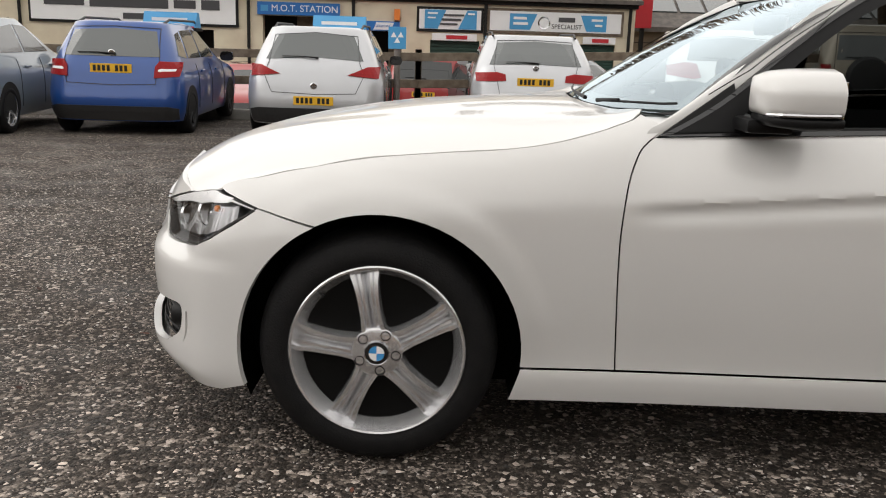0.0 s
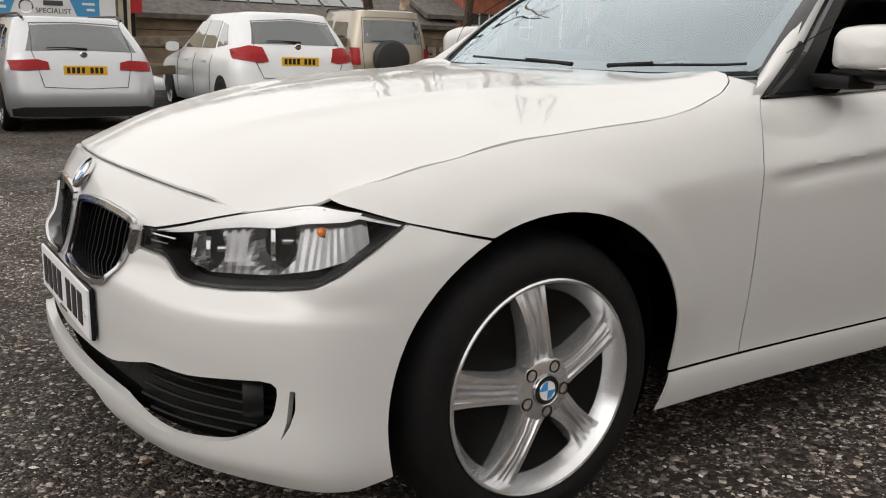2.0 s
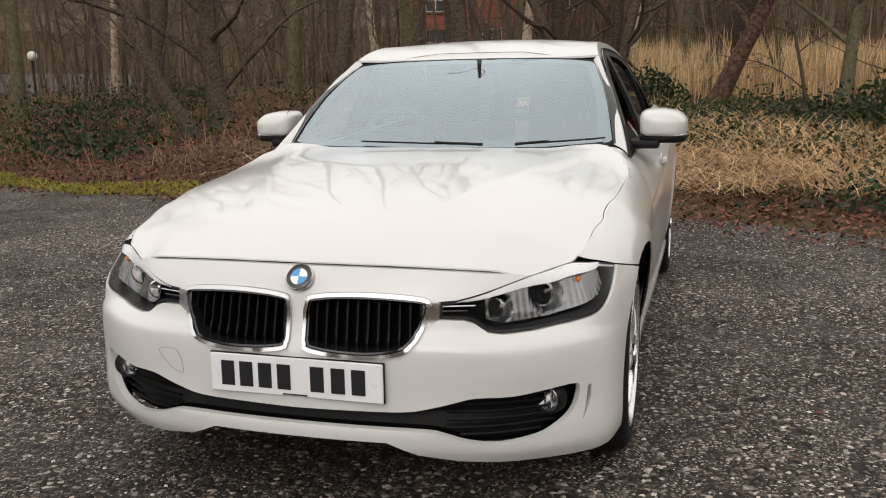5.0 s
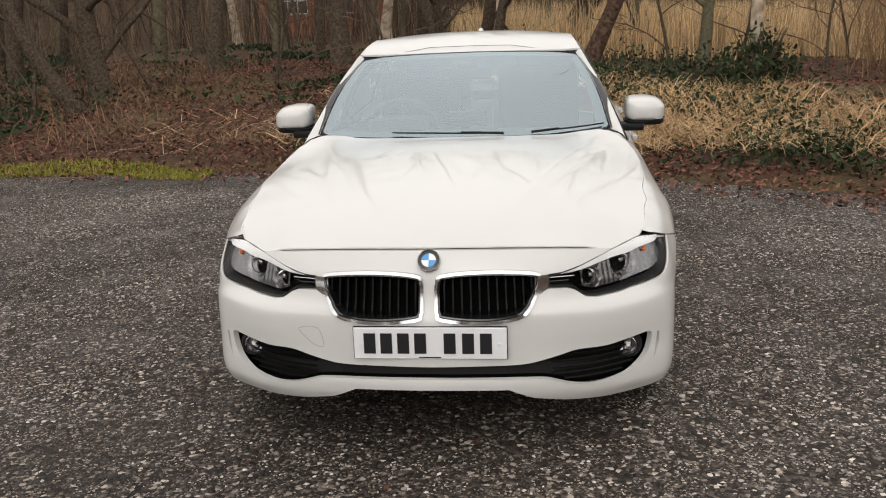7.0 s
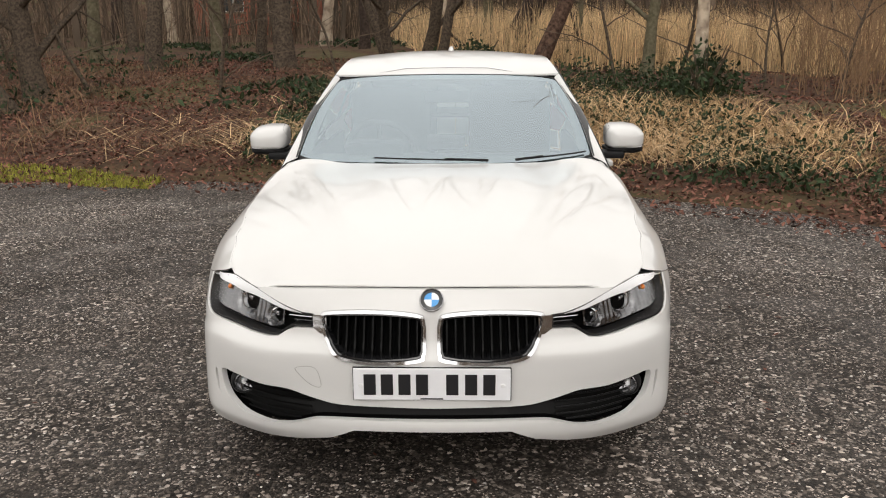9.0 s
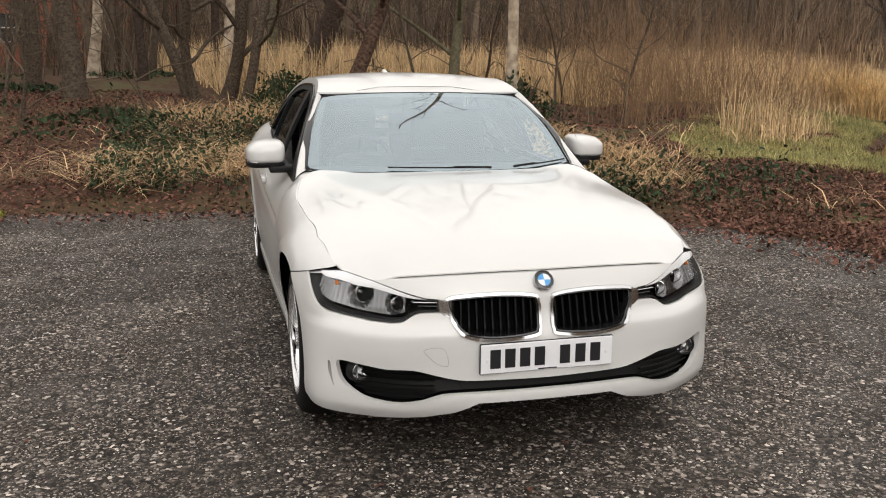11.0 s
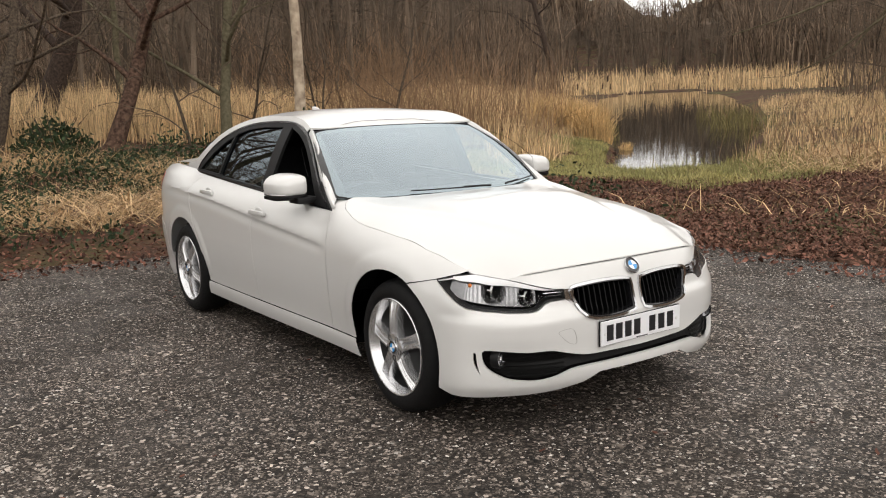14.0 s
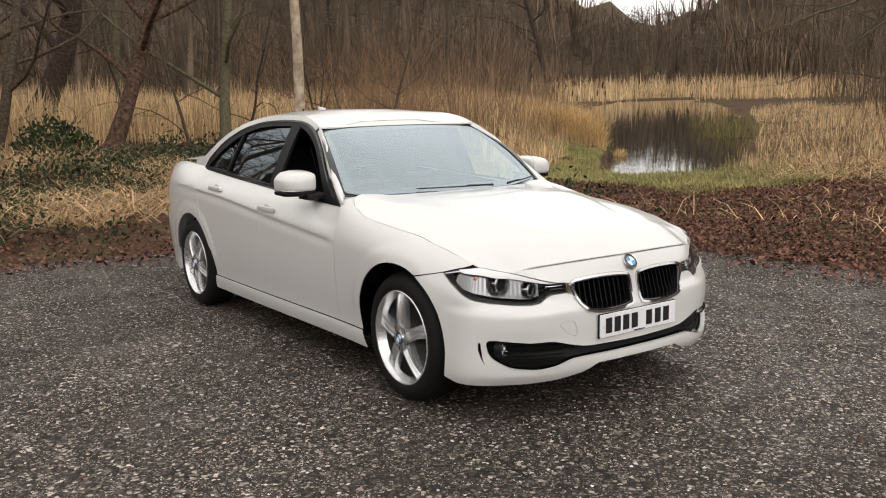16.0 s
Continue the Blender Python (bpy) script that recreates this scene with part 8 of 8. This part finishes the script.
M_SIGN_SKY = material("sign_light_blue", (0.07, 0.33, 0.62), 0.4, noise_scale=3, vary=0.08)
M_SIGN_RED = material("sign_red", (0.5, 0.02, 0.03), 0.4)
M_GREEN_DOOR = material("green_shutter", (0.018, 0.06, 0.042), 0.5, noise_scale=6, vary=0.3)
M_SLATE = material("slate_roof", (0.085, 0.075, 0.068), 0.75, noise_scale=5, second=(0.15, 0.13, 0.115), bump=0.6, bump_scale=30)
M_STONE_WALL = material("sandstone_wall", (0.30, 0.235, 0.16), 0.9, noise_scale=2.4, second=(0.20, 0.155, 0.11), bump=0.8, bump_scale=18)
M_BRICK = material("red_brick", (0.36, 0.12, 0.070), 0.85, noise_scale=4, second=(0.26, 0.085, 0.052), bump=0.5, bump_scale=40)
M_WINDOW = material("window_glass", (0.06, 0.07, 0.075), 0.08, coat=0.6)
M_FRAME_WHITE = material("white_frames", (0.70, 0.70, 0.68), 0.5, noise_scale=5, vary=0.08)
M_DARK = material("dark_opening", (0.012, 0.011, 0.010), 0.9)
M_POST = material("galvanised_post", (0.22, 0.19, 0.17), 0.6, 0.3, noise_scale=20, vary=0.4)


def text(words, size, m, mat, parent, name="lettering"):
    cu = bpy.data.curves.new("words", "FONT")
    cu.body, cu.size, cu.align_x, cu.align_y, cu.extrude = words, size, "CENTER", "CENTER", 0.006
    tmp = bpy.data.objects.new("words", cu)
    me = bpy.data.meshes.new_from_object(tmp)
    bpy.data.objects.remove(tmp)
    bpy.data.curves.remove(cu)
    me.materials.clear()
    me.materials.append(mat)
    o = new(name, me)
    o.parent = parent
    o.matrix_basis = m
    return o


def upright(x, y, z):
    """Faces -y."""
    return Matrix.Translation((x, y, z)) @ pose(0, 0, 0, 90, 0, 0)


# timber fence along the car park's far side and round its corner
def fence(points, label, rails, height, spacing=2.6):
    f = thing("rail_fence", Matrix(), label, "fence", "timber fences")
    for (x0, y0), (x1, y1) in zip(points, points[1:]):
        ln = math.hypot(x1 - x0, y1 - y0)
        n = max(1, round(ln / spacing))
        a = math.atan2(y1 - y0, x1 - x0)
        for k in range(n + 1):
            x, y = x0 + (x1 - x0) * k / n, y0 + (y1 - y0) * k / n
            z = float(lot_z(x, y))
            part("post", box(x, y, z + height / 2 - 0.1, 0.11, 0.11, height + 0.2, 0.012), M_WOOD, f)
        for r in rails:
            m = Matrix.Translation(((x0 + x1) / 2, (y0 + y1) / 2, (float(lot_z(x0, y0)) + float(lot_z(x1, y1))) / 2 + r)) @ pose(0, 0, 0, 0, 0, math.degrees(a)) @ pose(0, 0, 0, 0, math.degrees(math.atan2(float(lot_z(x0, y0)) - float(lot_z(x1, y1)), ln)), 0)
            part("rail", box(0, -0.07, 0, ln, 0.06, 0.14, 0.01, m), M_WOOD, f)
    return f


fence([(-14, 12.4), (-9, 12.4), (-4.5, 12.4), (0.4, 12.4), (5.0, 12.4), (9.6, 12.6)], "weathered timber post and rail fence behind the parked cars", (1.11, 0.66), 1.24, 2.4)
fence([(9.6, 12.6), (11.8, 17.0), (14.5, 22.0)], "dark timber rail fence beside the brick house", (1.0, 0.65, 0.3), 1.1, 2.4)
part_kerb = thing("timber_kerb", Matrix(), "pale concrete kerb along the fence", "kerb")
for k in range(10):
    part("kerb_stone", box(-12.5 + 2.3 * k, 12.15, float(lot_z(0, 12.15)) + 0.06, 2.28, 0.14, 0.18, 0.02), material("concrete_kerb", (0.30, 0.29, 0.27), 0.85, noise_scale=8, vary=0.3) if k == 0 else bpy.data.materials["concrete_kerb"], part_kerb)

# garage with its signs; front wall at y = 22
GY, GZ = 22.0, float(lot_z(0, 22.0))
garage = thing("garage_building", Matrix(), "cream rendered garage with sign boards and green shutters", "building")
OPEN = [(-1.40, -0.42, 1.34), (0.36, 1.72, 1.15), (-4.25, -2.3, 1.66), (4.5, 5.45, 1.15), (-9.4, -5.6, 1.22)]
cuts = sorted({-16.0, 5.95} | {a for a, b, c in OPEN} | {b for a, b, c in OPEN})
for a, b in zip(cuts, cuts[1:]):
    hit = [o for o in OPEN if o[0] <= a + 1e-6 and o[1] >= b - 1e-6]
    z0 = hit[0][2] if hit else GZ - 0.3
    part("wall_panel", box((a + b) / 2, GY + 0.15, (z0 + 3.2) / 2, b - a, 0.30, 3.2 - z0), M_RENDER, garage)
part("side_wall", box(5.8, GY + 4.3, 1.2, 0.30, 8.0, 4.4), M_RENDER, garage)
part("roof", prism([(GY - 0.25, 2.24), (GY - 0.25, 2.34), (GY + 9, 3.7), (GY + 9, 3.5), (GY + 0.35, 2.24)], -16.2, 6.1, "x"), M_SLATE, garage)
part("fascia", box(-5.1, GY - 0.06, 2.20, 22.2, 0.10, 0.14, 0.01), M_DARK, garage)
for a, b, z in OPEN:
    if z > 1.2 or a < -8:
        # near-black sheet, its colour standing in for the shade inside the doorway
        part("doorway_back", box((a + b) / 2, GY + 1.2, (GZ + z) / 2, b - a + 0.4, 0.05, z - GZ + 0.3), M_DARK, garage)
        if z > 1.2:
            part("inner_door", box((a + b) / 2 + 0.3, GY + 0.7, (GZ + z) / 2, (b - a) * 0.45, 0.06, z - GZ), M_WOOD, garage)
        continue
    sh = part("shutter", box((a + b) / 2, GY + 0.16, (GZ + z) / 2 - 0.05, b - a, 0.04, z - GZ + 0.3), M_GREEN_DOOR, garage, "dark green roller shutter")
    for k in range(int((z - GZ) / 0.09)):
        part("shutter_slat", box((a + b) / 2, GY + 0.13, z - 0.06 - 0.09 * k, b - a - 0.02, 0.03, 0.07, 0.01), M_GREEN_DOOR, sh)
for x in (-4.62, -1.75, 1.86, 5.8, -10.9):
    part("downpipe", tube([(x, GY - 0.07, 2.13), (x, GY - 0.07, GZ)], 0.045, 8), M_DARK, garage)
part("wall_lamp", box(-0.55, GY - 0.10, 1.78, 0.16, 0.18, 0.30, 0.02), M_AMBER, garage, "rusty wall lamp")


def sign(x0, x1, z0, z1, label, mat, border=None):
    s = thing("sign_board", Matrix(), label, "sign", "signs on the garage")
    if border:
        part("border", box((x0 + x1) / 2, GY - 0.045, (z0 + z1) / 2, x1 - x0, 0.05, z1 - z0, 0.01), border, s)
        part("panel", box((x0 + x1) / 2, GY - 0.062, (z0 + z1) / 2, x1 - x0 - 0.14, 0.05, z1 - z0 - 0.14, 0.005), mat, s)
    else:
        part("panel", box((x0 + x1) / 2, GY - 0.055, (z0 + z1) / 2, x1 - x0, 0.05, z1 - z0, 0.01), mat, s)
    return s


def bars(s, rows, mat, y=GY - 0.094):
    for x0, x1, z, h in rows:
        part("bar", box((x0 + x1) / 2, y, z, x1 - x0, 0.012, h), mat, s)


INK = material("sign_ink", (0.06, 0.06, 0.065), 0.5)
s = sign(-10.65, -4.90, 1.30, 2.32, "large white sign board with dark grey lettering", M_SIGN, M_DARK)
bars(s, [(-10.2, -9.1, 1.87, 0.22), (-8.95, -6.8, 1.87, 0.26), (-6.65, -6.05, 1.87, 0.22), (-5.9, -5.4, 1.87, 0.26), (-8.05, -6.45, 1.52, 0.16)], INK)
s = sign(-4.38, -2.12, 1.68, 2.02, "blue sign board with white capital letters", M_SIGN_BLUE)
text("M.O.T. STATION", 0.25, upright(-3.08, GY - 0.088, 1.85), M_SIGN, s)
bars(s, [(-4.28, -4.08, 1.85, 0.16)], M_SIGN_SKY, GY - 0.086)
s = sign(-1.50, -0.48, 1.34, 1.60, "small blue sign with slanted white panel", M_SIGN_BLUE)
part("panel_flash", prism([(-1.2, 1.37), (-0.72, 1.37), (-0.64, 1.57), (-1.12, 1.57)], GY - 0.092, GY - 0.08), M_SIGN, s)
text("SERVICING", 0.09, upright(-0.92, GY - 0.098, 1.47), M_SIGN_BLUE, s)
s = sign(-0.02, 1.81, 1.37, 2.03, "white sign with slanting light blue panels", M_SIGN, M_DARK)
for lo0, lo1, hi1, hi0 in ((0.20, 0.56, 0.78, 0.20), (1.12, 1.62, 1.62, 1.36)):
    part("panel_flash", prism([(lo0, 1.45), (lo1, 1.45), (hi1, 1.95), (hi0, 1.95)], GY - 0.098, GY - 0.085), M_SIGN_SKY, s)
bars(s, [(0.72, 1.28, 1.82, 0.05), (0.66, 1.2, 1.70, 0.06), (0.62, 1.1, 1.58, 0.05)], INK, GY - 0.104)
bars(s, [(0.28, 0.55, 1.86, 0.05), (0.28, 0.5, 1.74, 0.04), (1.38, 1.56, 1.86, 0.05)], M_SIGN, GY - 0.106)
s = sign(0.41, 1.64, 1.14, 1.33, "narrow white sign with red band", M_SIGN)
bars(s, [(0.80, 1.38, 1.235, 0.10)], M_SIGN_RED, GY - 0.088)
s = sign(1.91, 5.63, 1.39, 2.05, "long white sign with light blue ends and grey lettering", M_SIGN, M_WOOD)
for lo0, lo1, hi1, hi0 in ((2.52, 3.08, 3.26, 2.52), (4.62, 5.16, 5.16, 4.45)):
    part("panel_flash", prism([(lo0, 1.50), (lo1, 1.50), (hi1, 1.92), (hi0, 1.92)], GY - 0.098, GY - 0.085), M_SIGN_SKY, s)
text("SPECIALIST", 0.17, upright(4.08, GY - 0.09, 1.60), INK, s)
bars(s, [(3.85, 4.3, 1.79, 0.12)], INK, GY - 0.100)
bars(s, [(2.62, 2.98, 1.80, 0.07), (2.62, 3.02, 1.66, 0.07), (4.75, 5.05, 1.80, 0.06), (4.85, 5.05, 1.66, 0.06)], M_SIGN, GY - 0.104)
part("emblem", lathe([(0.13, 0.0), (0.17, 0.006), (0.17, -0.006), (0.13, -0.006)], upright(3.46, GY - 0.09, 1.69), 28, True), M_CHROME, s)
s = sign(4.55, 5.44, 1.17, 1.36, "narrow white sign with red band", M_SIGN)
bars(s, [(4.8, 5.25, 1.265, 0.10)], M_SIGN_RED, GY - 0.088)
# roof sign boxes lifted over the two cars, as on learner cars
for x, y, z in ((-3.31, 10.8, 1.44), (-0.76, 10.9, 1.45)):
    zz = float(lot_z(x, y)) + z
    s = thing("roof_sign", Matrix(), "light blue wedge-shaped sign on a car roof", "sign", "roof signs")
    part("sign_body", prism([(y - 0.16, zz), (y + 0.16, zz), (y + 0.05, zz + 0.24), (y - 0.05, zz + 0.24)], x - 0.40, x + 0.40, "x"), M_SIGN_SKY, s)
    part("sign_foot", box(x, y, zz - 0.01, 0.84, 0.36, 0.05, 0.01), M_BLACK_TRIM, s)
    part("red_line", box(x, y - 0.165, zz + 0.025, 0.76, 0.006, 0.02), M_SIGN_RED, s)
    part("panel_bar", box(x, y - 0.112, zz + 0.13, 0.54, 0.004, 0.05), M_SIGN, s)
# square parking sign on a post
px, py = 0.04, 12.3
ps = thing("post_sign", Matrix.Translation((px, py, float(lot_z(px, py)))), "small square blue sign on a rusty post", "sign")
part("post", tube([(0, 0, -0.2), (0, 0, 1.44)], 0.055, 10), M_POST, ps)
part("plate", box(0, -0.07, 1.42, 0.30, 0.02, 0.36, 0.005), M_SIGN_SKY, ps)
for a, b in ((-0.06, 1.47), (0.06, 1.47), (0.0, 1.38)):
    part("mark", prism([(a - 0.05, b - 0.04), (a + 0.05, b - 0.04), (a, b + 0.05)], -0.086, -0.08), M_SIGN, ps)

# low sandstone workshop with glazed roof, beyond
shop = thing("stone_workshop", Matrix(), "long low sandstone workshop with slate and glazed roof", "building")
part("wall", box(12.6, 26.2, 0.2, 12.2, 0.4, 3.0), M_STONE_WALL, shop)
for k in range(5):
    part("wall_course", box(12.6, 25.99, -0.8 + 0.52 * k, 12.2, 0.03, 0.02), M_DARK, shop)
part("roof", prism([(25.7, 1.62), (25.7, 1.77), (31, 4.57), (31, 4.37)], 6.4, 18.8, "x"), M_SLATE, shop)
for k in range(9):
    part("roof_pane", prism([(26.6, 2.29), (29.4, 3.77), (29.4, 3.73), (26.6, 2.24)], 7.4 + 0.9 * k, 8.2 + 0.9 * k, "x"), M_PANE_LIGHT, shop)
for x, w in ((10.2, 0.5), (12.8, 0.6), (15.6, 0.5)):
    part("wall_vent", box(x, 25.98, 0.95, w, 0.06, 0.12), M_DARK, shop)
part("lower_wall", box(12.0, 24.4, -0.2, 11.5, 0.3, 1.0, 0.03), M_STONE_WALL, shop)
# red flag-like chimney stack between the roofs
st = thing("red_sign_panel", Matrix(), "tall red panel on the workshop's gable", "sign")
part("panel", box(6.75, 24.8, 2.15, 0.5, 0.12, 0.9, 0.02), M_SIGN_RED, st)
part("bracket", box(6.75, 24.9, 0.7, 0.12, 0.12, 2.6), M_DARK, st)

# white-framed green entrance and the red brick house
hall = thing("white_entrance_building", Matrix(), "white-pillared entrance with dark green doors", "building")
part("wall", box(18.4, 26.4, 0.3, 1.6, 0.3, 3.6), M_RENDER, hall)
for k in range(3):
    part("pillar", box(17.75 + 0.62 * k, 26.15, 0.2, 0.16, 0.2, 3.0, 0.02), M_FRAME_WHITE, hall)
part("door", box(18.05, 26.22, -0.2, 0.42, 0.08, 2.2), M_GREEN_DOOR, hall)
part("roof", prism([(25.8, 2.0), (25.8, 2.15), (29, 3.6), (29, 3.4)], 17.4, 19.4, "x"), M_SLATE, hall)


def brick_house(place, label, width, depth, eaves, windows):
    h = thing("brick_house", place, label, "house", "brick houses")
    bm = bmesh.new()
    cols = sorted({0.0, width} | {q[0] for q in windows} | {q[0] + q[2] for q in windows})
    for a, b in zip(cols, cols[1:]):
        spans = sorted([(q[1], q[1] + q[3]) for q in windows if q[0] <= a + 1e-6 and q[0] + q[2] >= b - 1e-6])
        z = -1.5
        for lo, hi in spans + [(eaves, eaves)]:
            if lo > z:
                box_into(bm, (a + b) / 2, 0.15, (z + lo) / 2, b - a, 0.3, lo - z)
            z = hi
    part("wall", bm, M_BRICK, h)
    part("gable_wall", box(width - 0.15, depth / 2 + 0.3, eaves / 2 - 0.75, 0.3, depth, eaves + 1.5), M_BRICK, h)
    part("gable_wall", box(0.15, depth / 2 + 0.3, eaves / 2 - 0.75, 0.3, depth, eaves + 1.5), M_BRICK, h)
    part("roof", prism([(-0.4, eaves - 0.1), (depth / 2, eaves + 2.6), (depth + 0.6, eaves - 0.1), (depth / 2, eaves + 2.4)], -0.3, width + 0.3, "x"), M_SLATE, h)
    for x, z, w, ht in windows:
        wi = part("window", box(x + w / 2, 0.10, z + ht / 2, w, 0.03, ht), M_WINDOW, h)
        for q in range(4):
            part("glazing_bar", box(x + w * q / 3, 0.07, z + ht / 2, 0.05, 0.05, ht), M_FRAME_WHITE, wi)
        for q in (0, 0.5, 1):
            part("glazing_bar", box(x + w / 2, 0.068, z + ht * q, w + 0.05, 0.05, 0.05), M_FRAME_WHITE, wi)
        part("window_sill", box(x + w / 2, -0.03, z - 0.05, w + 0.2, 0.16, 0.08, 0.01), M_STONE_WALL, wi)
    return h


hb = brick_house(Matrix.Translation((19.4, 26.4, -1.2)) @ pose(0, 0, 0, 0, 0, -14), "orange-red brick house with white windows and slate roof", 6.4, 6, 4.6, [(0.3, 0.85, 1.3, 0.75), (2.0, 2.6, 1.2, 0.9), (4.4, 2.6, 1.0, 0.9), (0.3, 2.6, 1.2, 0.9)])
part("louvre_panel", box(2.9, -0.06, 2.1, 1.0, 0.08, 0.7, 0.01), M_POST, hb)
for k in range(7):
    part("louvre_slat", box(2.9, -0.11, 1.82 + 0.095 * k, 0.96, 0.05, 0.03), M_POST, hb)
part("air_unit", box(3.35, -0.2, 1.15, 0.5, 0.3, 0.45, 0.02), M_FRAME_WHITE, hb)
part("downpipe", tube([(4.1, -0.08, 4.4), (4.1, -0.08, -1)], 0.06, 8), M_FRAME_WHITE, hb)
lean = thing("slate_outbuilding", Matrix.Translation((26.0, 25.6, -0.9)) @ pose(0, 0, 0, 0, 0, -20), "low outbuilding with dark slate roof behind the trees", "building")
part("wall", box(4, 2, 0.4, 8, 4, 2.0), M_BRICK, lean)
part("roof", prism([(-0.4, 1.3), (2, 2.7), (4.4, 1.3)], -0.3, 8.3, "x"), M_SLATE, lean)
brick_house(Matrix.Translation((42.5, 13.5, float(ground_z(42.5, 13.5)))) @ pose(0, 0, 0, 0, 0, -72), "red brick house with white windows seen through the wood", 12, 7, 5.0, [(0.8, 1.2, 1.5, 1.3), (3.2, 1.2, 1.5, 1.3), (7.2, 1.2, 1.5, 1.3), (9.6, 1.2, 1.5, 1.3), (0.8, 3.4, 1.5, 1.1), (7.2, 3.4, 1.5, 1.1)])
lp = thing("street_lamp", Matrix.Translation((23.2, 20.5, float(lot_z(23, 20.5)))), "black lamp post with white globe lantern", "street lamp")
part("pole", tube([(0, 0, -0.3), (0, 0, 2.2)], 0.04, 8), M_DARK, lp)
bm = bmesh.new()
bmesh.ops.create_uvsphere(bm, u_segments=16, v_segments=10, radius=0.16, matrix=Matrix.Translation((0, 0, 2.32)))
part("globe", bm, M_FRAME_WHITE, lp, smooth=60)
